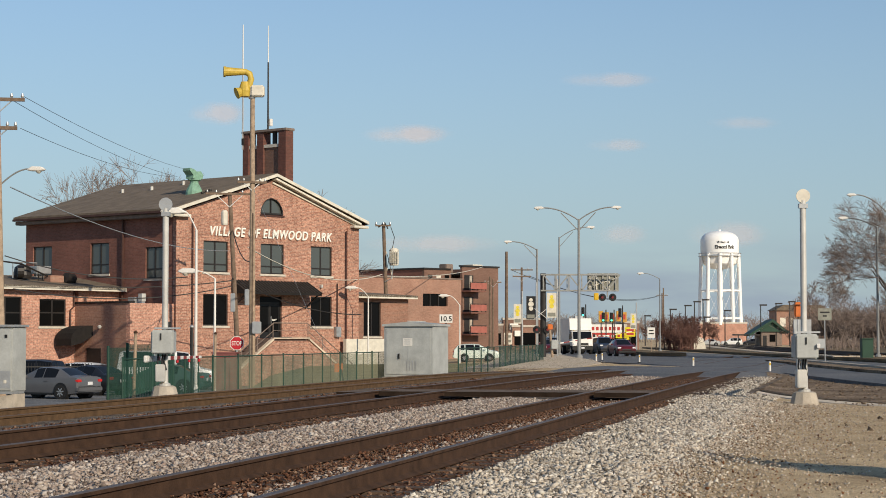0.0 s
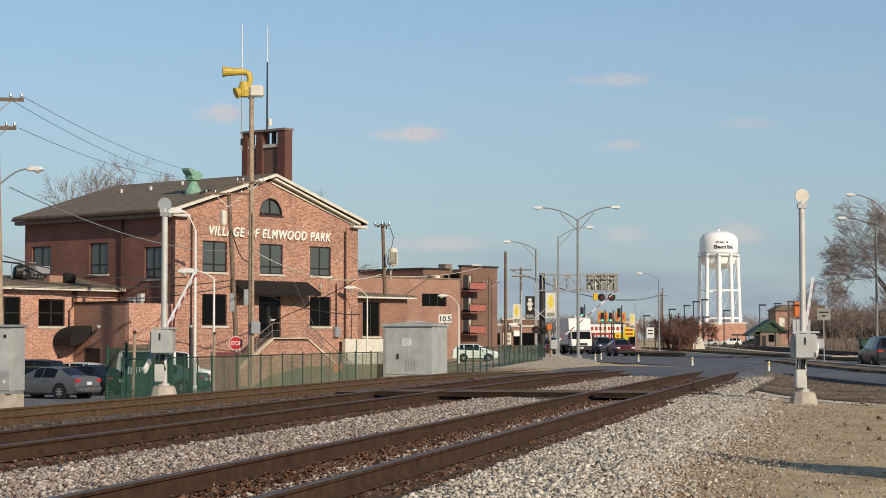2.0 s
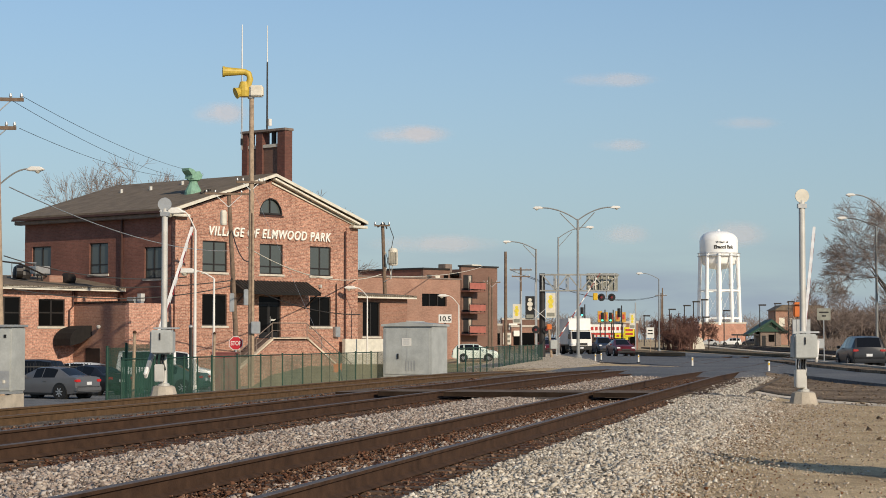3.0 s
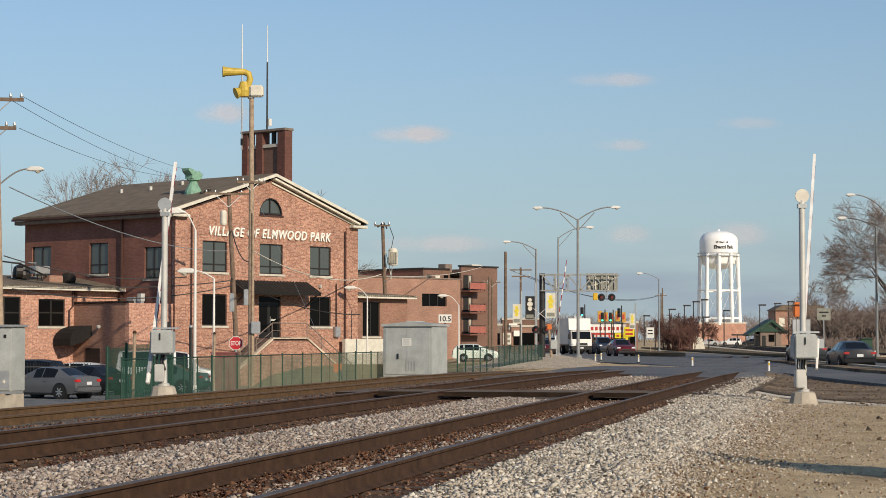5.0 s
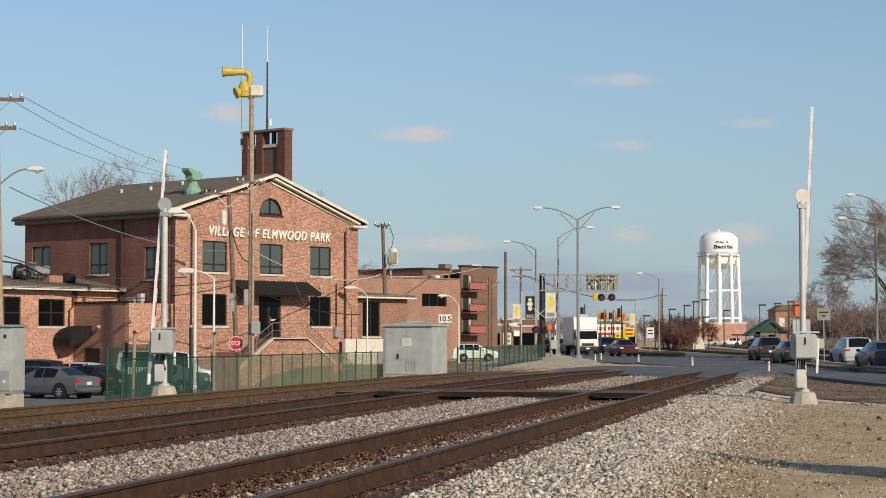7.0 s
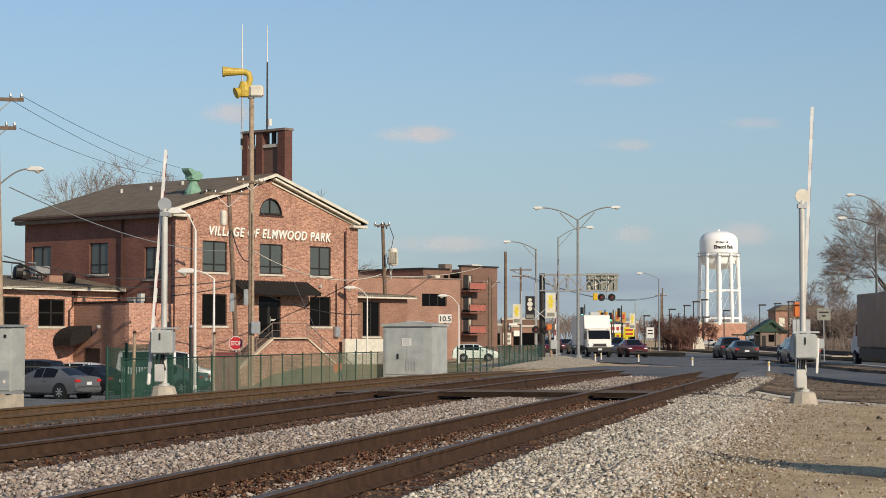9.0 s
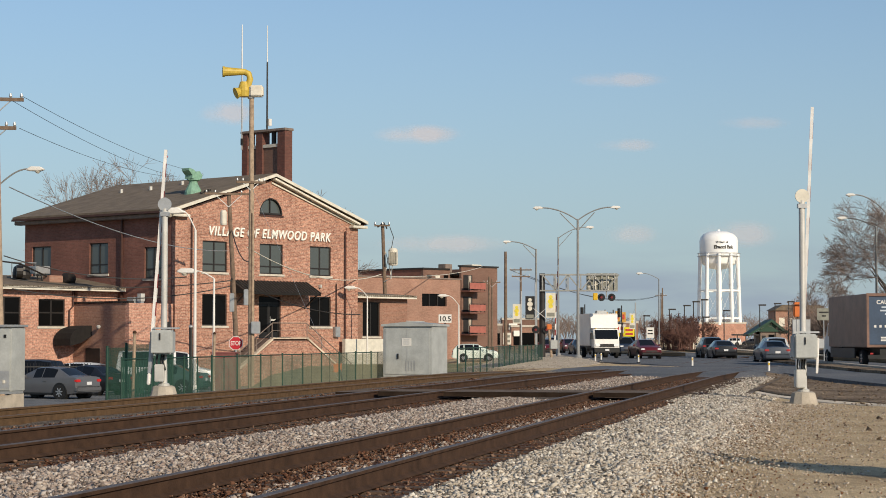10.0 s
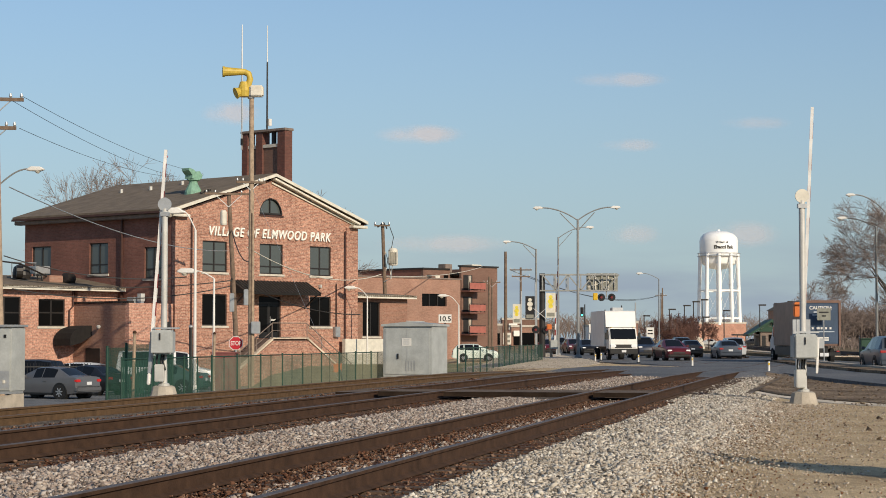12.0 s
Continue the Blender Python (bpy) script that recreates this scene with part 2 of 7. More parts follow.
ROADTAR = ground_mat("worn_blue_asphalt", [(0.3, (0.06, 0.063, 0.07)), (0.45, (0.11, 0.115, 0.122)), (0.6, (0.17, 0.165, 0.16)), (0.75, (0.27, 0.24, 0.2))], 0.22, 7, 0.02)
ROADTAR.node_tree.nodes["Principled BSDF"].inputs["Roughness"].default_value = 0.75
ROADTAR.node_tree.nodes["Principled BSDF"].inputs["Specular IOR Level"].default_value = 0.18
ASPHALT = ground_mat("asphalt", [(0.3, (0.085, 0.088, 0.09)), (0.45, (0.155, 0.158, 0.16)), (0.7, (0.25, 0.25, 0.25))], 0.4, 30, 0.01)
DIRT = ground_mat("sandy_dirt", [(0.28, (0.17, 0.12, 0.068)), (0.42, (0.40, 0.295, 0.175)), (0.56, (0.56, 0.43, 0.265)), (0.72, (0.70, 0.57, 0.38))], 0.9, 26, 0.018)
BALLASTBED = ground_mat("ballast_bed", [(0.3, (0.05, 0.038, 0.03)), (0.5, (0.15, 0.12, 0.095)), (0.7, (0.30, 0.255, 0.21))], 2.0, 18, 0.06)
RUSTBED = ground_mat("rust_stained_ballast", [(0.3, (0.034, 0.019, 0.012)), (0.5, (0.105, 0.05, 0.03)), (0.72, (0.2, 0.115, 0.075))], 1.5, 16, 0.06)
LAWN = ground_mat("dry_lawn", [(0.3, (0.12, 0.125, 0.06)), (0.5, (0.22, 0.215, 0.12)), (0.7, (0.33, 0.3, 0.19))], 0.6, 12, 0.04)
GRASS = ground_mat("winter_grass", [(0.3, (0.10, 0.075, 0.045)), (0.7, (0.25, 0.185, 0.115))], 0.3, 10, 0.05)

ARMWHITE = mat("greyed_boom_paint", (0.76, 0.74, 0.70), 0.6, vary=0.15, scale=2)
EDGETIMBER = mat("black_creosoted_edge_timber", (0.03, 0.02, 0.014), 0.95, vary=0.3, scale=3, fine=30, spec=0.08)
PANEL = mat("worn_crossing_panel", (0.15, 0.115, 0.09), 0.95, vary=0.25, scale=2, fine=25, bump=0.008, spec=0.08)
GREENSCREEN = mat("green_windscreen_mesh", (0.025, 0.085, 0.06), 0.8, vary=0.2, scale=1.0)
MESHY = mat("faded_green_mesh", (0.175, 0.18, 0.12), 0.85, vary=0.2, scale=1.0)
MESHG = mat("grey_green_mesh", (0.12, 0.15, 0.105), 0.85, vary=0.2, scale=1.0)


def paint(name, col, rough=0.3):
    m = mat(name, col, rough, vary=0.06, scale=1.5, fine=20, spec=0.4)
    m.node_tree.nodes["Principled BSDF"].inputs["Coat Weight"].default_value = 0.1
    return m


TYRE = mat("tyre_rubber", (0.015, 0.015, 0.015), 0.9, vary=0.2)
CHROME = mat("alloy_rim", (0.5, 0.5, 0.5), 0.3, 0.8, vary=0.1)
CARGLASS = glass_mat("car_glass", (0.008, 0.009, 0.011), 0.06, 0.25)
TAIL = glow_mat("tail_lamp", (1.0, 0.04, 0.02), 0.03, (0.35, 0.01, 0.01))
BRAKE = glow_mat("lit_brake_lamp", (1.0, 0.05, 0.03), 0.14, (0.4, 0.01, 0.01))
HEADLAMP = glow_mat("head_lamp", (1.0, 0.95, 0.85), 0.35, (0.5, 0.5, 0.5))
PLATE = mat("number_plate", (0.65, 0.66, 0.66), 0.5, vary=0.05)


# ---- building helpers ----
def thing(name, m, label, category, group="", kind=""):
    ob = new(name)
    ob.empty_display_size = 0.2
    ob.matrix_basis = m
    return tagged(ob, label, category, group, kind)


def part(name, bm, material, parent=None, label="", smooth=False):
    me = bpy.data.meshes.new(name)
    bmesh.ops.recalc_face_normals(bm, faces=bm.faces)
    if smooth:
        for f in bm.faces:
            f.smooth = True
        for e in bm.edges:
            if len(e.link_faces) == 2 and e.calc_face_angle(0) > 0.6:
                e.smooth = False
    bm.to_mesh(me)
    bm.free()
    me.materials.append(material)
    ob = new(name, me)
    if parent is not None:
        ob.parent = parent
    if label:
        ob["label"] = label
    return ob


def B():
    return bmesh.new()


def box(bm, x0, x1, y0, y1, z0, z1, bevel=0.0):
    v = [bm.verts.new(p) for p in ((x0, y0, z0), (x1, y0, z0), (x1, y1, z0), (x0, y1, z0), (x0, y0, z1), (x1, y0, z1), (x1, y1, z1), (x0, y1, z1))]
    fs = [bm.faces.new([v[i] for i in q]) for q in ((0, 3, 2, 1), (4, 5, 6, 7), (0, 1, 5, 4), (1, 2, 6, 5), (2, 3, 7, 6), (3, 0, 4, 7))]
    if bevel:
        es = list({e for f in fs for e in f.edges})
        bmesh.ops.bevel(bm, geom=es, offset=bevel, segments=2, affect="EDGES")
    return bm


def bx(x0, x1, y0, y1, z0, z1, bevel=0.0):
    return box(B(), x0, x1, y0, y1, z0, z1, bevel)


def rod(bm, a, b, r0, r1=None, n=8, caps=True):
    a, b = Vector(a), Vector(b)
    r1 = r0 if r1 is None else r1
    q = (b - a).to_track_quat("Z", "Y")
    rings = []
    for c, r in ((a, r0), (b, r1)):
        rings.append([bm.verts.new(c + q @ Vector((r * math.cos(2 * math.pi * i / n), r * math.sin(2 * math.pi * i / n), 0))) for i in range(n)])
    for i in range(n):
        bm.faces.new((rings[0][i], rings[0][(i + 1) % n], rings[1][(i + 1) % n], rings[1][i]))
    if caps:
        bm.faces.new(rings[0][::-1])
        bm.faces.new(rings[1])
    return bm


def pipe(bm, pts, r, n=6, r1=None):
    """One continuous tube along the points."""
    pts = [Vector(p) for p in pts]
    k = len(pts) - 1
    rings = []
    for i, p in enumerate(pts):
        d = (pts[min(i + 1, k)] - pts[max(i - 1, 0)]).normalized()
        q = d.to_track_quat("Z", "Y")
        rr = r if r1 is None else r + (r1 - r) * i / k
        rings.append([bm.verts.new(p + q @ Vector((rr * math.cos(2 * math.pi * a / n), rr * math.sin(2 * math.pi * a / n), 0))) for a in range(n)])
    for a, b in zip(rings, rings[1:]):
        best = min(range(n), key=lambda s: sum((a[i].co - b[(i + s) % n].co).length for i in range(n)))
        for i in range(n):
            bm.faces.new((a[i], a[(i + 1) % n], b[(i + 1 + best) % n], b[(i + best) % n]))
    bm.faces.new(rings[0][::-1])
    bm.faces.new(rings[-1])
    return bm


def lathe(bm, prof, n=24, c=(0, 0, 0)):
    """prof: (radius, height) pairs, turned round z."""
    rings = [[bm.verts.new((c[0] + r * math.cos(2 * math.pi * i / n), c[1] + r * math.sin(2 * math.pi * i / n), c[2] + z)) for i in range(n)] for r, z in prof]
    for a, b in zip(rings, rings[1:]):
        for i in range(n):
            bm.faces.new((a[i], a[(i + 1) % n], b[(i + 1) % n], b[i]))
    bm.faces.new(rings[0][::-1])
    bm.faces.new(rings[-1])
    return bm


def prism(bm, poly, y0, y1, axis="y"):
    """A flat outline in (a, z) pushed through from y0 to y1 (axis x: outline in (y, z))."""
    def put(a, z, d):
        return (a, d, z) if axis == "y" else (d, a, z) if axis == "x" else (a, z, d)
    f = [bm.verts.new(put(a, z, y0)) for a, z in poly]
    g = [bm.verts.new(put(a, z, y1)) for a, z in poly]
    n = len(poly)
    for i in range(n):
        bm.faces.new((f[i], f[(i + 1) % n], g[(i + 1) % n], g[i]))
    bm.faces.new(f[::-1])
    bm.faces.new(g)
    return bm


def bar(bm, a, b, w, h=None):
    """A square bar from a to b."""
    a, b = Vector(a), Vector(b)
    h = w if h is None else h
    q = (b - a).to_track_quat("Y", "Z")
    ln = (b - a).length
    v = [bm.verts.new(a + q @ Vector((x, y, z))) for x, y, z in ((-w / 2, 0, -h / 2), (w / 2, 0, -h / 2), (w / 2, ln, -h / 2), (-w / 2, ln, -h / 2), (-w / 2, 0, h / 2), (w / 2, 0, h / 2), (w / 2, ln, h / 2), (-w / 2, ln, h / 2))]
    for fq in ((0, 3, 2, 1), (4, 5, 6, 7), (0, 1, 5, 4), (1, 2, 6, 5), (2, 3, 7, 6), (3, 0, 4, 7)):
        bm.faces.new([v[i] for i in fq])
    return bm


def text_mesh(body, size, material, parent, m, name="lettering", depth=0.03, bold=0.0, shear=0.0, width=None, align="CENTER", spacing=1.0):
    cu = bpy.data.curves.new(name, "FONT")
    cu.body, cu.size, cu.extrude, cu.offset, cu.shear, cu.align_x, cu.space_character = body, size, depth, bold, shear, align, spacing
    tmp = new("tmp_text", cu)
    me = bpy.data.meshes.new_from_object(tmp)
    bpy.data.objects.remove(tmp)
    if width:
        xs = [v.co.x for v in me.vertices]
        f = width / (max(xs) - min(xs))
        for v in me.vertices:
            v.co.x *= f
    me.materials.clear()
    me.materials.append(material)
    ob = new(name, me)
    ob.parent = parent
    ob.matrix_basis = m
    return ob


def np_mesh(name, verts, faces, material, smooth=False):
    """One mesh from arrays; faces an n x k array."""
    me = bpy.data.meshes.new(name)
    n, k = faces.shape
    me.vertices.add(len(verts))
    me.vertices.foreach_set("co", np.asarray(verts, dtype=np.float32).ravel())
    me.loops.add(n * k)
    me.loops.foreach_set("vertex_index", faces.astype(np.int32).ravel())
    me.polygons.add(n)
    me.polygons.foreach_set("loop_start", np.arange(0, n * k, k, dtype=np.int32))
    me.update(calc_edges=True)
    me.validate()
    if smooth:
        me.polygons.foreach_set("use_smooth", np.ones(n, dtype=bool))
    me.materials.append(material)
    return new(name, me)
# ---- ground and tracks ----
# u runs along the tracks, s across them to the left
TD = Vector((math.sin(radians(12.2)), math.cos(radians(12.2)), 0))
TN = Vector((-TD.y, TD.x, 0))


def us(u, s, z=0.0):
    p = TD * u + TN * s
    return (p.x, p.y, z)


def ramp(v, pts):
    return np.interp(v, [p[0] for p in pts], [p[1] for p in pts])


def ground_z(x, y):
    """Height of the ground sheet: the track bed, the dirt verge, the sunken car park."""
    s = -x * TD.y + y * TD.x
    z = ramp(s, [(-6, -0.42), (0.5, -0.40), (2.2, -0.36), (3.3, -0.24), (15.9, -0.30), (17.5, -0.5), (21, -1.2), (26, -1.6), (60, -1.6)])
    far = np.clip((y - 100) / 60, 0, 1) * np.clip((x + 8) / 10, 0, 1)
    z = z * (1 - far) + (-0.42) * far
    road = np.clip((x - 13.4 + 0.12 * np.clip(y - 88, 0, 34)) / 1.0, 0, 1) * np.clip((y - 60) / 8, 0, 1)
    return z * (1 - road) + (-0.52) * road


def sheet():
    def axis(lo, mid0, mid1, hi, step, n):
        a = np.arange(mid0, mid1 + 1e-6, step)
        g = np.linspace(0, 1, n)[1:] ** 2.5
        return np.concatenate([(mid0 - (mid0 - lo) * g)[::-1], a, mid1 + (hi - mid1) * g])
    xs, ys = axis(-3000, -36, 40, 3000, 1.0, 14), axis(-400, -4, 190, 4500, 1.0, 16)
    gx, gy = np.meshgrid(xs, ys)
    gz = ground_z(gx, gy)
    rng = np.random.default_rng(3)
    near = (np.abs(gx) < 40) & (gy > 0) & (gy < 80) & (gz > -0.5)
    gz = gz + near * rng.normal(0, 0.012, gz.shape)
    v = np.stack([gx.ravel(), gy.ravel(), gz.ravel()], 1)
    nx, ny = len(xs), len(ys)
    i = (np.arange(ny - 1)[:, None] * nx + np.arange(nx - 1)[None, :]).ravel()
    f = np.stack([i, i + 1, i + nx + 1, i + nx], 1)
    return tagged(np_mesh("ground", v, f, DIRT, True), "sandy bare dirt with scattered gravel beside railway tracks", "ground", kind="structure")


sheet()


def bed(name, s0, s1, u0, u1, z0, z1, material, label, step=1.0):
    """A strip of track bed with a slightly uneven surface."""
    nu, ns = int((u1 - u0) / step) + 1, 7
    rng = np.random.default_rng(5)
    v, f = [], []
    for i in range(nu):
        for j in range(ns):
            a = j / (ns - 1)
            v.append(us(u0 + (u1 - u0) * i / (nu - 1), s0 + (s1 - s0) * a, z0 + (z1 - z0) * a + rng.normal(0, 0.01)))
    for i in range(nu - 1):
        for j in range(ns - 1):
            k = i * ns + j
            f.append((k, k + ns, k + ns + 1, k + 1))
    return tagged(np_mesh(name, np.array(v), np.array(f), material, True), label, "ballast", kind="structure")


TRACKS = [(5.01, 0.0, True), (9.8, 0.0, True), (14.05, -0.08, False)]
bed("track_bed", 2.7, 16.4, -6, 78, -0.26, -0.22, BALLASTBED, "grey limestone ballast between the rails")
for c, z, used in TRACKS:
    bed("track_bed_stained", c - 1.4, c + 1.4, -6, 78, z - 0.205, z - 0.205, RUSTBED, "rust-stained dark ballast under the rails")

bed("track_bed_stained", 11.2, 12.65, -6, 78, -0.216, -0.26, RUSTBED, "rust-stained dark ballast between two tracks")


def rail_z(u):
    """The tracks sink gently towards the road crossing."""
    return float(np.interp(u, [60, 70, 84, 110], [0, -0.05, -0.17, -0.33]))


def rail_profile(bm, u0, u1, s, z, which):
    """Flat-bottomed rail; which: body or head."""
    body = [(-0.075, -0.18), (0.075, -0.18), (0.075, -0.168), (0.012, -0.145), (0.012, -0.045), (0.034, -0.036), (0.036, -0.008), (-0.036, -0.008), (-0.034, -0.036), (-0.012, -0.045), (-0.012, -0.145), (-0.075, -0.168)]
    head = [(-0.036, -0.008), (0.036, -0.008), (0.030, 0.0), (-0.030, 0.0)]
    pr = body if which == "body" else head
    n = len(pr)
    rows = [[bm.verts.new(us(u, s + p, z + q + rail_z(u))) for p, q in pr] for u in (u0, 60, 70, 84, 110, u1)]
    for a, b in zip(rows, rows[1:]):
        for i in range(n):
            bm.faces.new((a[i], a[(i + 1) % n], b[(i + 1) % n], b[i]))
    bm.faces.new(rows[0])
    bm.faces.new(rows[-1])
    return bm


for c, z, used in TRACKS:
    tr = thing("railway_track", pose(0, 0, 0), "rusty steel railway track on timber ties" if not used else "steel railway track with worn shiny rail heads on timber ties", "railway track", "tracks", "structure")
    for sd in (-0.7175, 0.7175):
        rl = part("rail", rail_profile(B(), -6, 165, c + sd, z, "body"), RUST if used else RUSTOLD, tr)
        part("rail_head", rail_profile(B(), -6, 165, c + sd, z, "head"), HEAD if used else RUSTHEAD, rl, "polished running surface" if used else "dull rusty running surface")
    tie_me = None
    for i in range(int(98 / 0.55)):
        u = -5 + i * 0.55
        if 66 < u:
            break
        if tie_me is None:
            ob = part("tie", bx(-1.28, 1.28, -0.115, 0.115, -0.09, 0.0, 0.012), TIE, tr)
            tie_me = ob.data
        else:
            ob = new("tie", tie_me)
            ob.parent = tr
        ob.matrix_basis = Matrix.Translation(us(u, c, z - 0.19)) @ pose(0, 0, 0, 0, 0, -12.2 + ((i * 37) % 7 - 3) * 0.4)
# ---- village hall: x along the gable front, y back along the side wall ----
HALL = pose(-15.3, 110.0, -1.6, 0, 0, 50.6)


def wall_with_holes(bm, x0, x1, z0, z1, holes, y0, y1):
    """A slab along x with rectangular openings (xa, xb, za, zb) right through it."""
    xs = sorted({x0, x1, *[h[0] for h in holes], *[h[1] for h in holes]})
    zs = sorted({z0, z1, *[h[2] for h in holes], *[h[3] for h in holes]})
    for a, b in zip(xs, xs[1:]):
        for c, d in zip(zs, zs[1:]):
            if not any(h[0] < (a + b) / 2 < h[1] and h[2] < (c + d) / 2 < h[3] for h in holes):
                box(bm, a, b, y0, y1, c, d)
    bmesh.ops.remove_doubles(bm, verts=bm.verts, dist=1e-4)
    seen = {}
    for f in bm.faces:
        seen.setdefault(frozenset(f.verts), []).append(f)
    bmesh.ops.delete(bm, geom=[f for fs in seen.values() if len(fs) > 1 for f in fs], context="FACES_ONLY")
    return bm


def window(parent, m, w, h, cols=2, sill=True, bar_at=0.22, frame_mat=None, name="window", pane_mat=None):
    """A recessed window in its opening; local x across, z up from the sill, the outside at -y."""
    fm = frame_mat or DARK
    wd = new(name)
    wd.parent = parent
    wd.matrix_basis = m
    f = B()
    for a, b, c, d in ((0, w, 0, 0.07), (0, w, h - 0.07, h), (0, 0.07, 0.07, h - 0.07), (w - 0.07, w, 0.07, h - 0.07)):
        box(f, a, b, 0.08, 0.16, c, d)
    for i in range(1, cols):
        box(f, w * i / cols - 0.05, w * i / cols + 0.05, 0.08, 0.16, 0.07, h - 0.07)
    if bar_at:
        box(f, 0.07, w - 0.07, 0.085, 0.155, h * bar_at - 0.04, h * bar_at + 0.04)
    part("window_frame", f, fm, wd, "dark metal frame")
    for i in range(cols):
        part("pane", bx(w * i / cols + 0.05, w * (i + 1) / cols - 0.05, 0.115, 0.125, 0.05, h - 0.05), pane_mat or GLASS, wd)
    if sill:
        part("window_sill", bx(-0.1, w + 0.1, -0.07, 0.08, -0.13, -0.002, 0.01), STONE, wd, "pale stone sill")
    return wd


W_HALL, D_HALL, EAVE, APEX = 15.4, 13.7, 10.13, 12.47


def village_hall():
    hall = thing("village_hall", HALL, "two-storey red brick village hall with a gabled grey shingle roof", "building")
    # gable front, openings: two rows of windows and the door
    up = [(2.05, 4.05), (6.75, 8.75), (11.15, 13.05)]
    lo = [(2.05, 4.05), (11.15, 13.05)]
    holes = [(a, b, 6.65, 8.47) for a, b in up] + [(a, b, 3.51, 5.36) for a, b in lo] + [(6.7, 8.6, 2.75, 5.3)]
    wall_front = part("wall", wall_with_holes(B(), 0, W_HALL, 0, EAVE, holes, 0, 0.35), BRICK, hall, "sunlit mottled red brick gable wall")
    # gable triangle with the half-round window hole closed by its own lunette
    mid = W_HALL / 2
    g = B()
    arch = [(mid - 0.95 * math.cos(a), 10.28 + 0.95 * math.sin(a)) for a in [math.pi * i / 12 for i in range(13)]]
    prism(g, [(0.3, EAVE), (arch[0][0], EAVE), *arch, (arch[-1][0], EAVE), (W_HALL - 0.3, EAVE), (mid, APEX - 0.12)], 0.0, 0.35)
    part("wall", g, BRICK, hall, "sunlit red brick gable")
    lun = new("window")
    lun.parent = hall
    prism(b := B(), [(x, z) for x, z in arch] + [(arch[-1][0], 10.2), (arch[0][0], 10.2)], 0.14, 0.16)
    part("pane", b, GLASS_PALE, lun)
    fr = B()
    for i in range(12):
        bar(fr, (arch[i][0], 0.06, arch[i][1]), (arch[i + 1][0], 0.06, arch[i + 1][1]), 0.12, 0.07)
    bar(fr, (mid - 0.95, 0.06, 10.3), (mid + 0.95, 0.06, 10.3), 0.14, 0.1)
    bar(fr, (mid, 0.1, 10.3), (mid, 0.1, 11.2), 0.07, 0.06)
    part("window_frame", fr, DARK, lun, "dark half-round frame")
    part("window_sill", bx(mid - 1.05, mid + 1.05, -0.05, 0.08, 10.12, 10.22), PIPEBROWN, lun)
    # side and rear walls; the left side's shade is painted with darker brick
    side_holes = [(1.25, 2.7, 6.24, 8.07), (5.92, 7.6, 6.6, 8.45), (11.2, 13.0, 6.6, 8.4)]
    sw = wall_with_holes(B(), 0.35, D_HALL, 0, EAVE, [(a, b, c, d) for a, b, c, d in side_holes], 0, 0.35)
    bmesh.ops.transform(sw, matrix=Matrix(((0, 1, 0, 0), (1, 0, 0, 0), (0, 0, 1, 0), (0, 0, 0, 1))), verts=sw.verts)
    part("wall", sw, BRICK_B, hall, "brown-red brick side wall, its shade painted in darker")
    part("wall", bx(W_HALL - 0.35, W_HALL, 0.35, D_HALL, 0, EAVE), BRICK, hall)
    part("wall", prism(B(), [(0.35, 0), (W_HALL - 0.35, 0), (W_HALL - 0.35, EAVE), (mid, APEX - 0.15), (0.35, EAVE)], D_HALL - 0.35, D_HALL), BRICK, hall)
    part("floor", bx(0.36, W_HALL - 0.36, 0.36, D_HALL - 0.36, 4.7, 4.9), DARK, hall)
    for a, b in up:
        window(hall, pose(a, 0, 6.65), b - a, 1.82, bar_at=0.25, pane_mat=GLASS_PALE)
    for a, b in lo:
        window(hall, pose(a, 0, 3.51), b - a, 1.85, bar_at=0)
    for a, b, c, d in side_holes:
        window(hall, pose(0, b, c, 0, 0, -90), b - a, d - c, bar_at=0.3, pane_mat=GLASS_PALE)
    # pilaster strips at the corners and the downpipe
    for a, b in ((-0.12, 0.9), (W_HALL - 0.95, W_HALL + 0.12)):
        part("corner_pier", bx(a, b, -0.045, 0.0, 0, EAVE - 0.35), BRICK, hall)
    part("downpipe", pipe(B(), [(W_HALL - 1.15, -0.12, EAVE - 0.6), (W_HALL - 1.15, -0.12, 0.4)], 0.045), PIPEBROWN, hall)
    part("downpipe", pipe(B(), [(1.1, -0.12, EAVE - 0.4), (1.1, -0.12, 3.4)], 0.04), PIPEBROWN, hall)
    for yy in (4.6,):
        part("downpipe", pipe(B(), [(-0.1, yy, EAVE - 0.3), (-0.1, yy, 3.4)], 0.07), PIPEBROWN, hall)
    # roof: two slabs with overhang
    ov, sl = 0.6, (APEX - EAVE) / mid
    for sgn, nm in ((1, "roof"), (-1, "roof")):
        def rx(x):
            return x if sgn > 0 else W_HALL - x
        r = B()
        top = [(rx(-ov), EAVE - sl * ov + 0.28), (rx(mid), APEX + 0.28), (rx(mid), APEX + 0.14), (rx(-ov), EAVE - sl * ov + 0.16)]
        prism(r, top, -0.38, D_HALL + 0.5)
        part(nm, r, SHINGLE, hall, "weathered grey-brown asphalt shingles")
        tr = B()
        prism(tr, [(rx(-ov - 0.03), EAVE - sl * ov + 0.07), (rx(mid), APEX + 0.07), (rx(mid), APEX + 0.25), (rx(-ov - 0.03), EAVE - sl * ov + 0.25)], -0.48, -0.382)
        part("rake_board", tr, CREAM, hall, "cream painted rake board")
        tr2 = B()
        prism(tr2, [(rx(0.2), EAVE - 0.24), (rx(mid), APEX - 0.34), (rx(mid), APEX - 0.24), (rx(0.2), EAVE - 0.14)], -0.1, -0.002)
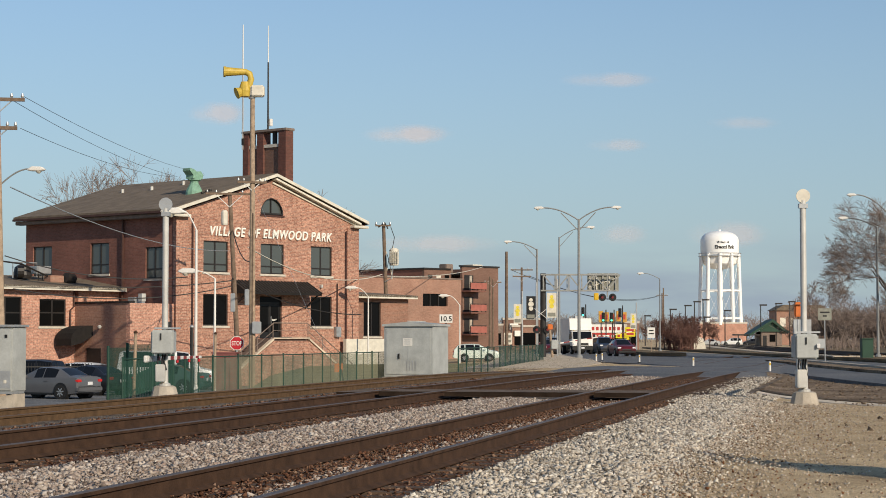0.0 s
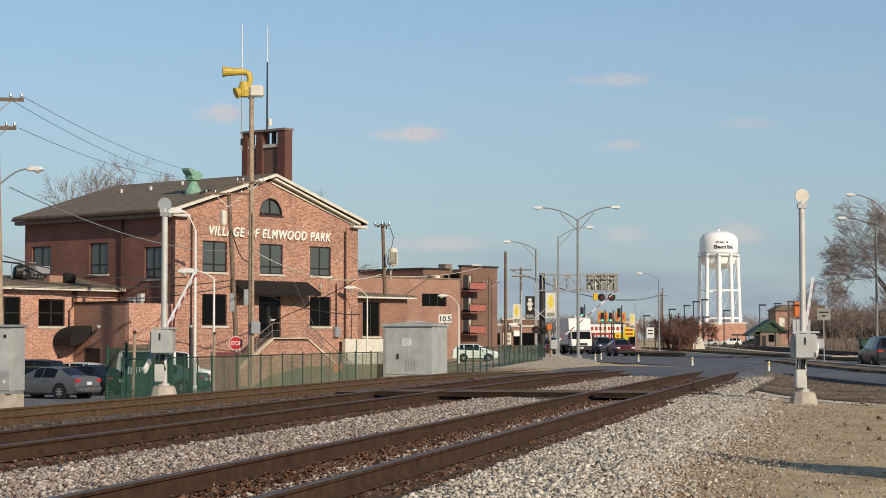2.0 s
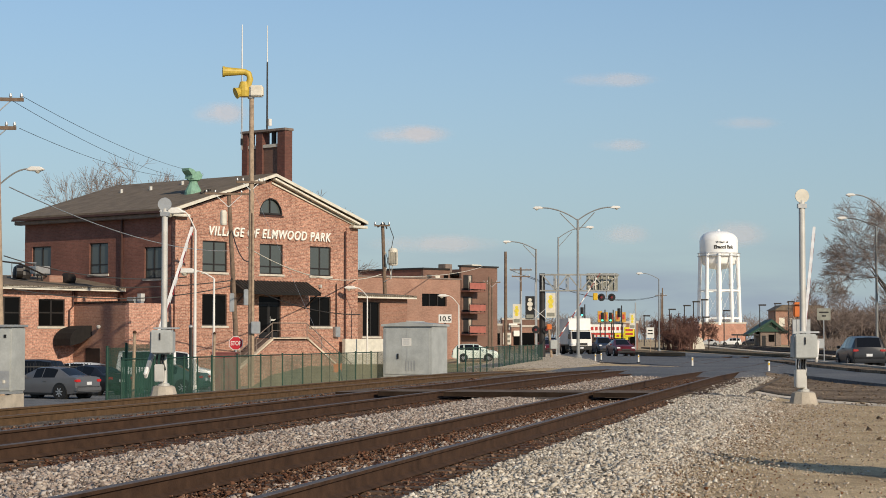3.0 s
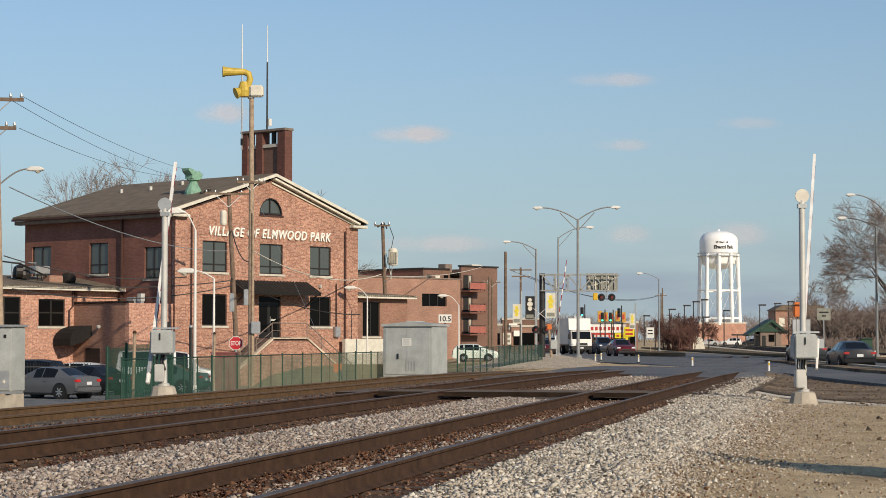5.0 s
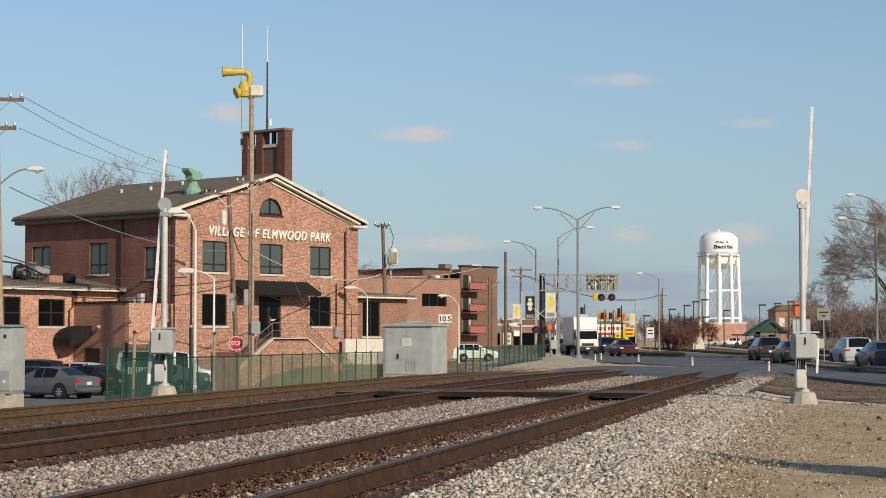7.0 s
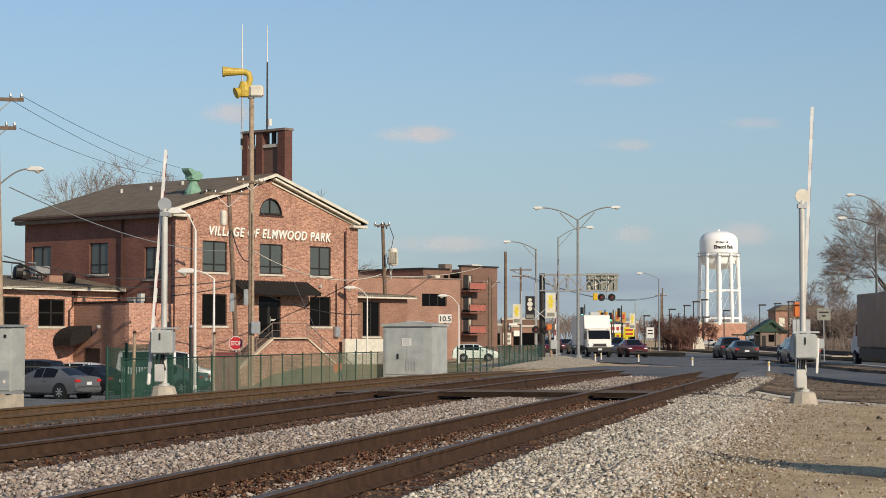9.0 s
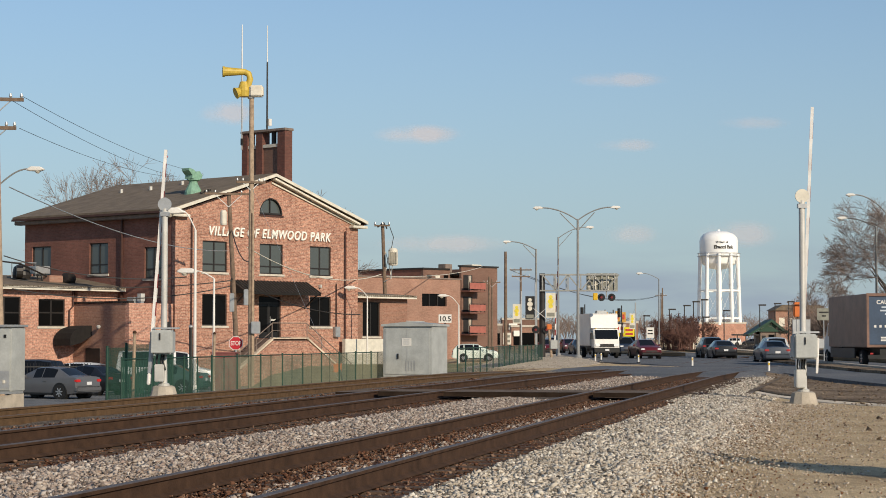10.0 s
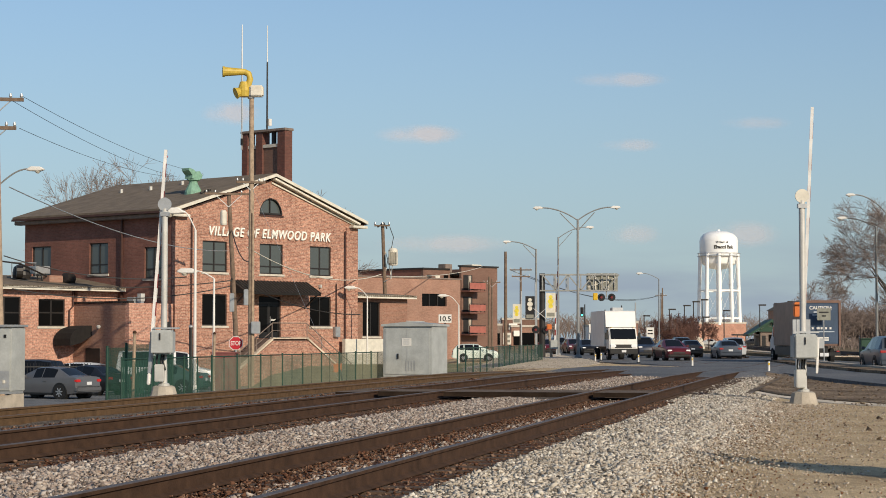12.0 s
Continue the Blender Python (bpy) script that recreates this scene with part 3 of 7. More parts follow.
        if sgn < 0:
            part("rake_moulding", tr2, CREAM, hall)
        else:
            tr2.free()
        if sgn < 0:
            so = B()
            prism(so, [(rx(0.0), EAVE - 0.18), (rx(mid), APEX - 0.12), (rx(mid), APEX + 0.0), (rx(0.0), EAVE - 0.06)], -0.38, -0.003)
            part("soffit", so, CREAM, hall)
        part("gutter", bx(*sorted((rx(-ov - 0.12), rx(-ov + 0.1))), -0.26, D_HALL + 0.45, EAVE - sl * ov + 0.03, EAVE - sl * ov + 0.155), PIPEBROWN, hall, "dark brown metal gutter")
        part("eave_soffit", bx(*sorted((rx(-ov + 0.1), rx(-0.01))), -0.26, D_HALL + 0.45, EAVE - sl * ov - 0.2, EAVE - sl * ov + 0.028, 0.03), STEPCONC, hall, "boxed grey-brown eave")
        # cornice return at the foot of the gable
        part("cornice_return", bx(*sorted((rx(-ov - 0.05), rx(0.7))), -0.44, -0.003, EAVE - sl * ov - 0.2, EAVE - sl * ov - 0.04, 0.03), CREAM, hall, "cream cornice return")
    # lettering on the gable
    text_mesh("VILLAGE OF ELMWOOD PARK", 0.76, LETTERWHITE, hall, pose(mid - 0.06, -0.06, 8.81, 90, 0, 0), depth=0.04, bold=0.014, shear=0.24, width=10.45, spacing=1.16)
    # entrance: door, steps, platform, railings, canopy
    door = new("door")
    door.parent = hall
    door.matrix_basis = pose(6.7, 0.1, 2.75)
    d = B()
    box(d, 0, 0.09, 0, 0.1, 0, 2.55)
    box(d, 1.81, 1.9, 0, 0.1, 0, 2.55)
    box(d, 0.9, 1.0, 0, 0.1, 0, 2.1)
    box(d, 0.09, 1.81, 0, 0.1, 2.1, 2.2)
    part("door_frame", d, DARK, door)
    for a, b in ((0.09, 0.9), (1.0, 1.81)):
        part("door_leaf", bx(a, b, 0.03, 0.08, 0.02, 2.1), BLACK, door, "dark glazed entrance leaf")
        part("pane", bx(a + 0.1, b - 0.1, 0.015, 0.03, 0.4, 1.95), GLASS, door)
    part("transom", bx(0.09, 1.81, 0.04, 0.06, 2.2, 2.5), GLASS, door)
    for i, (zz, ww) in enumerate(((1.15, 0.4), (1.08, 0.3))):
        part("notice_line", bx(1.15, 1.15 + ww, 0.008, 0.013, zz, zz + 0.04), WHITE, door)
    part("door_handle", rod(B(), (1.06, 0.0, 0.85), (1.06, 0.0, 1.35), 0.02), STEEL, door)
    part("landing", bx(6.0, 9.0, -1.7, -0.13, 0.0, 2.74, 0.02), STEPCONC, hall, "concrete entrance landing")
    part("landing_wall", bx(6.0, 9.0, -1.9, -1.702, 0.0, 2.62), BRICK, hall)
    part("landing_edge", bx(5.95, 9.05, -1.94, -1.65, 2.745, 2.82, 0.01), SANDCONC, hall, "pale worn landing edge")
    for sg, x0 in ((-1, 6.0), (1, 9.0)):
        for i in range(13):
            part("step", bx(*sorted((x0 + sg * 0.3 * i + sg * 0.002, x0 + sg * 0.3 * (i + 1))), -1.7, -0.3, 0.0, 2.74 - 0.19 * (i + 1), 0.01), STEPCONC, hall)
        part("stair_wall", prism(B(), [(x0 + sg * 0.003, 0.0), (x0 + sg * 4.1, 0.0), (x0 + sg * 4.1, 0.12), (x0 + sg * 0.003, 2.6)], -1.9, -1.702), BRICK, hall)
        part("stair_edge", bar(B(), (x0 + sg * 0.03, -1.8, 2.72), (x0 + sg * 4.1, -1.8, 0.2), 0.26, 0.1), SANDCONC, hall, "pale sloping stair edge")
        for yy in (-1.8,):
            rail = B()
            xe = x0 - sg * 0.05
            pipe(rail, [(x0 + sg * 4.0, yy, 1.2), (xe, yy, 3.68), ((6.0 + 9.0) / 2, yy, 3.68)], 0.03)
            pipe(rail, [(x0 + sg * 4.0, yy, 0.75), (xe, yy, 3.22), ((6.0 + 9.0) / 2, yy, 3.22)], 0.02)
            for d in (0.0, 1.3, 2.6, 3.9):
                rod(rail, (x0 + sg * d, yy, 2.7 - 0.62 * d), (x0 + sg * d, yy, 3.66 - 0.62 * d), 0.025)
            part("railing", rail, STEPCONC, hall, "dull grey-brown pipe railing")
    can = B()
    prism(can, [(-1.3, 5.5), (-1.3, 5.36), (-0.01, 5.5), (-0.01, 6.22)], 4.3, 10.75, axis="x")
    part("canopy", can, CANOPY, hall, "dark ribbed entrance canopy")
    seams = B()
    for k in range(24):
        xx = 4.32 + 0.28 * k
        bar(seams, (xx, -1.32, 5.52), (xx, -0.02, 6.24), 0.045, 0.05)
    part("standing_seams", seams, RIBDARK, hall, "raised canopy ribs")
    for xx in (4.45, 10.6):
        part("canopy_bracket", bar(B(), (xx, -1.1, 5.4), (xx, -0.05, 4.6), 0.07), DARK, hall)
    part("meter_box", bx(13.25, 13.7, -0.25, -0.002, 2.85, 3.5, 0.03), STEEL, hall, "grey meter box")
    part("conduit", pipe(B(), [(13.48, -0.08, 3.5), (13.48, -0.08, 6.2)], 0.04), PIPEBROWN, hall)
    part("wall_lamp", bx(11.9, 12.05, -0.2, -0.002, 5.9, 6.1, 0.02), ALU, hall)
    # roof ventilator and pipes
    vent = new("ventilator")
    vent.parent = hall
    vent.matrix_basis = pose(3.45, 2.3, EAVE + sl * 3.45 + 0.2) @ Matrix.Scale(0.9, 4)
    vb = lathe(B(), [(0.62, -0.3), (0.58, 0.1), (0.5, 0.3), (0.28, 0.7), (0.28, 0.85), (0.46, 0.9), (0.46, 0.98)], 12)
    part("ventilator_base", vb, COPPER, vent)
    part("ventilator_cowl", prism(B(), [(-0.45, 0.98), (0.4, 0.98), (0.5, 1.25), (0.25, 1.5), (-0.1, 1.45), (-0.35, 1.6), (-0.7, 1.66), (-0.72, 1.5), (-0.4, 1.2)], -0.35, 0.35), COPPER, vent, "green copper turning cowl")
    for yy, xx in ((8.0, 5.2), (10.5, 5.0), (6.2, 6.2)):
        part("vent_pipe", rod(B(), (xx, yy, EAVE + sl * xx + 0.1), (xx, yy, EAVE + sl * xx + 0.5), 0.1, n=10), ALU, hall)
    for k in range(3):
        part("floodlight", lathe(B(), [(0.03, 0), (0.1, 0.07), (0.1, 0.16)], 10, (2.9 + 0.3 * k, 1.0, 11.25 + 0.09 * k)), DARK, hall)
    # chimney: two stacks with a lower linked middle
    ch = new("chimney")
    ch.parent = hall
    ch.matrix_basis = pose(9.49, 0.6, 11.3)
    part("chimney_pier", bx(0, 0.66, 0, 0.64, 0, 4.28), BRICK_D, ch)
    part("chimney_pier", bx(0, 0.66, 1.95, 2.5, 0, 4.28), BRICK_D, ch)
    part("chimney_pier", bx(0, 0.66, 3.25, 3.75, 0, 4.28), BRICK_D, ch)
    for a, b in ((0.642, 1.948), (2.502, 3.248)):
        part("chimney_panel", bx(0.14, 0.56, a, b, 0, 3.3), BRICK_F, ch, "dull brown recessed brick panel")
        part("coping", bx(0.05, 0.64, a, b, 3.302, 3.5), STONE, ch, "pale stone ledge")
    part("cap_slab", bx(-0.07, 0.73, -0.07, 3.82, 4.284, 4.44, 0.02), STEPCONC, ch, "weathered grey concrete cap")
    part("flue_pipe", rod(B(), (0.33, 1.25, 3.5), (0.33, 1.25, 4.28), 0.16, n=12), BLACK, ch)
    an = new("aerial")
    an.parent = hall
    part("mast", rod(B(), (9.45, 4.32, 14.6), (9.45, 4.32, 19.6), 0.05, 0.045), STEEL, an)
    part("whip", rod(B(), (9.45, 4.32, 19.6), (9.45, 4.32, 22.5), 0.045, 0.03), WHITE, an)
    part("mast_bracket", bx(9.38, 9.72, 4.2, 4.36, 14.9, 15.3), DARK, an)
    an2 = new("aerial")
    an2.parent = hall
    part("mast", rod(B(), (9.82, 2.46, 15.6), (9.82, 2.46, 20.0), 0.06, 0.05), DARK, an2)
    part("whip", rod(B(), (9.82, 2.46, 20.0), (9.82, 2.46, 22.3), 0.035, 0.025), WHITE, an2)
    part("aerial_box", bx(9.86, 10.1, 2.31, 2.51, 16.0, 16.45, 0.02), WHITE, an2, "small white aerial box")
    return hall


village_hall()


def wing():
    """Low wing and porch beside the hall, in the hall's own axes."""
    w = thing("side_wing", HALL, "single-storey red brick wing with a dark shingled roof", "building")
    holes = [(-5.95, -4.05, 3.45, 5.0), (-9.4, -7.2, 3.3, 5.1)]
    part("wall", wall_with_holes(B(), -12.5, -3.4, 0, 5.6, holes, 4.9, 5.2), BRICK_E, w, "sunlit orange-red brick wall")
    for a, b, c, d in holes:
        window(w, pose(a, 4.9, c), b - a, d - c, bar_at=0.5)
    # wing side walls in the brick darkened for shade
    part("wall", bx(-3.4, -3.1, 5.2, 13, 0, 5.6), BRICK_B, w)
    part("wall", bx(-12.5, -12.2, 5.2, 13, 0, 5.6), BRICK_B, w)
    part("wall", bx(-3.1, -0.02, 4.95, 5.2, 4.4, 5.6), BRICK_E, w)
    part("gutter_line", bx(-12.7, -0.02, 4.28, 4.299, 5.6, 5.63), DARK, w)
    part("gutter", bx(-12.7, -0.02, 4.3, 4.5, 5.5, 5.73), CREAM, w, "cream gutter board")
    part("gutter_moulding", bx(-12.7, -0.02, 4.5, 4.9, 5.55, 5.65), CREAM, w)
    part("roof", prism(B(), [(4.3, 5.74), (9.0, 6.45), (9.0, 6.25), (4.3, 5.65)], -12.7, -0.02, axis="x"), SHINGLE, w)
    part("roof", prism(B(), [(9.0, 6.45), (13.2, 5.8), (13.2, 5.65), (9.0, 6.25)], -12.7, -0.02, axis="x"), SHINGLE, w)
    part("roof_fan", bx(-4.75, -3.75, 6.6, 7.4, 6.5, 6.95, 0.03), STEEL, w, "grey rooftop air unit")
    part("roof_fan", lathe(B(), [(0.5, 6.1), (0.55, 6.3), (0.45, 6.75), (0.2, 6.9)], 14, (-5.6, 6.9, 0.1)), DARK, w, "dark round exhaust fan")
    part("roof_fan", rod(B(), (-6.2, 6.6, 6.6), (-5.9, 6.4, 6.6), 0.35, n=12), DARK, w)
    part("roof_box", bx(-4.3, -3.3, 6.0, 6.6, 6.0, 6.4, 0.03), BRICK_G, w)
    part("roof_fan", rod(B(), (-3.2, 6.0, 6.3), (-2.6, 6.1, 6.2), 0.28, 0.34, 12), DARK, w)
    for k in range(4):
        part("unit_leg", rod(B(), (-4.7 + 0.3 * k, 6.6, 6.0), (-4.7 + 0.3 * k, 6.6, 6.5), 0.03, n=5), DARK, w)
    part("frame_rail", pipe(B(), [(-6.6, 6.5, 6.2), (-6.6, 6.5, 7.1), (-4.9, 6.5, 7.1), (-4.9, 6.5, 6.3)], 0.04), STEEL, w)
    part("downpipe", pipe(B(), [(-3.55, 4.8, 5.5), (-3.55, 4.8, 4.6), (-3.8, 4.8, 4.4), (-3.8, 4.8, 2.6)], 0.05), PIPEBROWN, w)
    part("porch_unit", bx(-2.5, -1.7, 0.8, 1.4, 4.7, 5.1, 0.03), STEEL, w)
    part("roof_rail", pipe(B(), [(-9, 6.0, 7.2), (-6.4, 6.0, 7.0), (-3.2, 6.4, 6.0)], 0.05), DARK, w)
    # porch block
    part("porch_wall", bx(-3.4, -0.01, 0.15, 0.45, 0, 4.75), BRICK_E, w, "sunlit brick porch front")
    # duller brick than the porch front, so the colour holds the shade
    part("porch_wall", bx(-3.4, -3.1, 0.45, 4.9, 0, 4.75), BRICK_G, w, "brick porch side, its shade painted in duller")
    part("porch_roof", bx(-3.1, -0.01, 0.45, 4.9, 4.5, 4.7), SHINGLE, w)
    for i in range(11):
        part("coping_tile", bx(-3.48, -3.02, 0.15 + 0.43 * i, 0.15 + 0.43 * i + 0.4, 4.75, 4.87, 0.02), DARK, w)
    part("awning", prism(B(), [(-4.95, 2.35), (-4.98, 2.75), (-4.85, 3.05), (-4.5, 3.3), (-3.95, 3.46), (-3.41, 3.5), (-3.41, 2.9), (-4.2, 2.5)], 3.3, 4.7), CANOPY, w, "dark canvas awning")
    part("porch_door", bx(-3.44, -3.401, 2.6, 3.8, 0, 2.2), BLACK, w)
    part("wall_lamp", lathe(B(), [(0.04, 0), (0.1, 0.05), (0.13, 0.15), (0.06, 0.22)], 12, (-3.6, 2.5, 3.3)), ALU, w)
    part("alarm_box", bx(-2.4, -2.1, 0.3, 0.6, 4.87, 5.3), ALU, w)
    part("meter_box", bx(-0.9, -0.5, -0.05, 0.13, 3.1, 3.7), DARK, w)
    return w


def right_block():
    """Single-storey block beyond the hall's right corner."""
    b = thing("side_block", HALL, "low brick block with a pale gutter beside the village hall", "building")
    holes = [(18.5, 20.2, 2.9, 5.15)]
    part("wall", wall_with_holes(B(), W_HALL + 0.14, 23.0, 0, 5.4, holes, 2.2, 2.5), BRICK_C, b, "sunlit orange brick wall")
    window(b, pose(18.5, 2.2, 2.9), 1.7, 2.25, bar_at=0, sill=True)
    part("small_opening", bx(15.6, 16.5, 2.15, 2.19, 4.6, 5.2), DARK, b)
    part("wall", bx(22.7, 23.0, 2.5, 9, 0, 5.4), BRICK_C, b)
    part("gutter", bx(15.3, 23.3, 1.6, 1.85, 5.4, 5.62), CREAM, b, "cream gutter board")
    part("roof", prism(B(), [(1.6, 5.63), (9.0, 6.1), (9.0, 5.9), (1.6, 5.5)], 15.42, 23.3, axis="x"), SHINGLE, b)
    part("retaining_wall", bx(13.73, 18.98, -0.62, -0.35, 0, 2.74), CREAM, b, "cream rendered low wall")
    return b


def apartments():
    """Flat-roofed brick blocks further along, with balconies."""
    a = thing("apartment_block", pose(-10.45, 152.6, -1.0, 0, 0, 46), "flat-roofed tan brick block with one wide dark window", "building")
    part("wall", wall_with_holes(B(), 0, 17.2, 0, 7.2, [(12.5, 15.5, 4.9, 5.95)], 0, 0.3), BRICK_G, a, "sunlit tan brick wall")
    part("window", bx(12.5, 15.5, 0.15, 0.2, 4.9, 5.95), GLASS, a)
    for k in (13.4, 14.4):
        part("mullion", bx(k, k + 0.12, 0.08, 0.149, 4.9, 5.95), DARK, a)
    part("wall", bx(16.9, 17.2, 0.3, 14, 0, 7.2), BRICK_G, a)
    part("roof", bx(0, 16.9, 0.3, 14, 6.4, 6.7), SHINGLE, a)
    part("coping", bx(-0.1, 17.3, -0.08, 0.4, 7.202, 7.31), STEPCONC, a)
    t = thing("apartment_block", pose(-9.34, 226.2, -2.18, 0, 0, 46) @ Matrix.Scale(1.28, 4), "three-storey brown brick apartment block with red balconies", "building")
    part("wall", bx(7.8, 11.5, 0, 0.3, 0, 9.2), BRICK_F, t)
    # darker brick paints the shade of this end wall
    part("wall", bx(7.8, 8.1, 0.302, 11.0, 0, 9.2), BRICK_B, t, "brown brick end wall with its shade painted in")
    part("wall", bx(11.5, 16.6, -1.5, -1.2, 0, 9.5), BRICK_F, t)
    part("wall", bx(16.3, 16.6, -1.2, 10, 0, 9.5), BRICK_F, t)
    part("roof", bx(8.11, 16.29, 0.31, 10, 8.8, 9.0), SHINGLE, t)
    part("parapet", bx(7.7, 11.4, -0.1, 0.3, 9.202, 9.36), DARK, t)
    part("parapet", bx(7.7, 8.12, 0.302, 11.0, 9.202, 9.36), DARK, t)
    part("parapet", bx(11.4, 16.7, -1.6, -1.1, 9.5, 9.65), DARK, t)
    part("roof_unit", bx(12.9, 13.9, 2, 3, 9.0, 9.9, 0.05), STEPCONC, t)
    part("roof_unit", bx(14.6, 16.0, 0, 1.5, 9.0, 9.85, 0.05), CREAM, t)
    for k in range(3):
        part("window", bx(8.3 + 1.15 * k, 8.9 + 1.15 * k, -0.03, -0.002, 7.9, 8.7), GLASS if k != 1 else CREAM, t)
    for i in range(3):
        z = 3.05 + 2.08 * i
        part("balcony_opening", bx(11.75, 13.0, -1.53, -1.502, z + 0.1, z + 1.5), DARK, t)
        part("balcony_door", bx(12.45, 12.8, -1.56, -1.531, z, z + 1.45), CONC, t)
        bal = part("balcony", bx(11.3, 13.5, -2.8, -1.51, z - 0.14, z, 0.02), BRICK_B, t, "projecting balcony slab")
        part("balcony_rail", bx(11.3, 13.5, -2.82, -2.75, z + 0.12, z + 0.72), RUSTRED, t, "dull red balcony panel")
        part("balcony_rail", bx(13.43, 13.5, -2.75, -1.55, z + 0.12, z + 0.72), RUSTRED, t)
        part("hand_rail", bx(11.3, 13.5, -2.83, -2.76, z + 0.76, z + 0.82), DARK, t)
        for k in range(5):
            part("rail_post", bx(11.3 + 0.53 * k, 11.36 + 0.53 * k, -2.74, -2.69, z, z + 0.76), DARK, t)


RUSTRED = mat("dull_red_paint", (0.36, 0.12, 0.09), 0.6, vary=0.15)
wing()
right_block()
apartments()
# ---- crossing gates beside the tracks ----
def gate_mast(name, m, height, cap_turn, label):
    """A pedestrian gate: concrete base, junction box, tall aluminium tube with a round back plate."""
    g = thing(name, m, label, "crossing gate", "pedestrian gates")
    part("base", lathe(B(), [(0.34, -0.25), (0.33, -0.02), (0.27, 0.2), (0.2, 0.23)], 10), CONC, g, "rough concrete foundation")
    part("pedestal", lathe(B(), [(0.14, 0.22), (0.14, 0.27), (0.085, 0.3), (0.08, 0.75)], 14), ALU, g)
    part("lower_box", bx(-0.2, 0.03, -0.22, 0.12, 0.32, 0.74, 0.02), ALU, g)
    part("tube", rod(B(), (0, 0, 0.75), (0, 0, height), 0.074, 0.074, 16), ALU, g, "tall dull aluminium tube")
    gm = new("gate_mechanism")
    gm.parent = g
    part("housing", bx(-0.28, 0.26, -0.42, 0.12, 0.98, 1.56, 0.04), GREYBOX, gm, "grey mechanism housing")
    part("door", bx(-0.25, 0.23, -0.445, -0.422, 1.01, 1.53, 0.012), GREYBOX, gm)
    part("latch", bx(-0.05, -0.02, -0.47, -0.446, 1.32, 1.48), BLACK, gm)
    part("top_bracket", bx(-0.24, 0.36, -0.1, 0.1, 1.58, 1.62), STEEL, gm)
    for dx in (-0.14, -0.04, 0.02):
        part("cable", pipe(B(), [(dx, -0.1, 0.98), (dx - 0.02, -0.12, 0.8), (dx + 0.03, -0.1, 0.6)], 0.022), BLACK, g)
    part("cap_plate", rod(B(), (0, -0.06, height + 0.1), (0, -0.02, height + 0.1), 0.163, n=20), CREAM if cap_turn else STEEL, g, "round back plate")
    part("bell", lathe(B(), [(0.05, 0.0), (0.09, 0.04), (0.03, 0.12)], 12, (0, 0.05, height + 0.15)), STEEL, g)
    part("clamp", bx(-0.1, 0.1, -0.09, 0.09, height - 0.18, height - 0.08), STEEL, g)
    return g


def gate_arm(name, parent, length, shaft=0.0):
    """Tapered striped arm along +y from its pivot, with a counterweight behind, beside it on a cross shaft."""
    arm = new(name)
    arm.parent = parent
    n = 14
    core = B()
    prism(core, [(0.35, -0.055), (length, -0.03), (length, 0.03), (0.35, 0.055)], -0.034, 0.034, axis="x")
    part("boom", core, ARMWHITE, arm, "white fibreglass boom")
    for i in range(n):
        a, b = 0.36 + (length - 0.36) * i / n, 0.36 + (length - 0.36) * (i + 1) / n
        w = 0.108 - 0.048 * i / n
        if i % 2 == 0:
            for x0 in (-0.038, 0.0345):
                part("stripe", bx(x0, x0 + 0.0035, a, b, -w / 2, w / 2), REDSTRIPE, arm)
    for k in (0.5, 0.75, 0.97):
        part("warning_lamp", lathe(B(), [(0.025, 0.0), (0.035, 0.02), (0.035, 0.06), (0.02, 0.08)], 10, (0, length * k, -0.13)), RED, arm)
    if shaft:
        part("arm_bracket", bx(-0.042, 0.042, -0.08, 0.4, -0.07, 0.07, 0.01), STEEL, arm)
        part("cross_shaft", rod(B(), (0, 0, 0), (shaft, 0, 0), 0.035, n=10), STEEL, arm)
        part("counterweight", bx(shaft - 0.03, shaft + 0.03, -0.64, 0.18, -0.05, 0.05, 0.012), ARMWHITE, arm)
    else:
        part("arm_bracket", bx(-0.042, 0.042, -0.35, 0.4, -0.07, 0.07, 0.01), STEEL, arm)
        part("counterweight", bx(-0.04, 0.04, -0.62, -0.35, -0.08, 0.08, 0.02), ARMWHITE, arm)
    return arm


mast_l = gate_mast("pedestrian_gate", pose(-6.68, 46.0, -0.2), 4.47, False, "aluminium railway gate mast with a rising striped arm")
mast_r = gate_mast("pedestrian_gate", pose(8.34, 44.5, -0.3), 4.66, True, "aluminium railway gate mast beside the dirt path")
arm_l = gate_arm("gate_arm", mast_l, 5.05)
arm_r = gate_arm("gate_arm", mast_r, 5.6, 0.34)


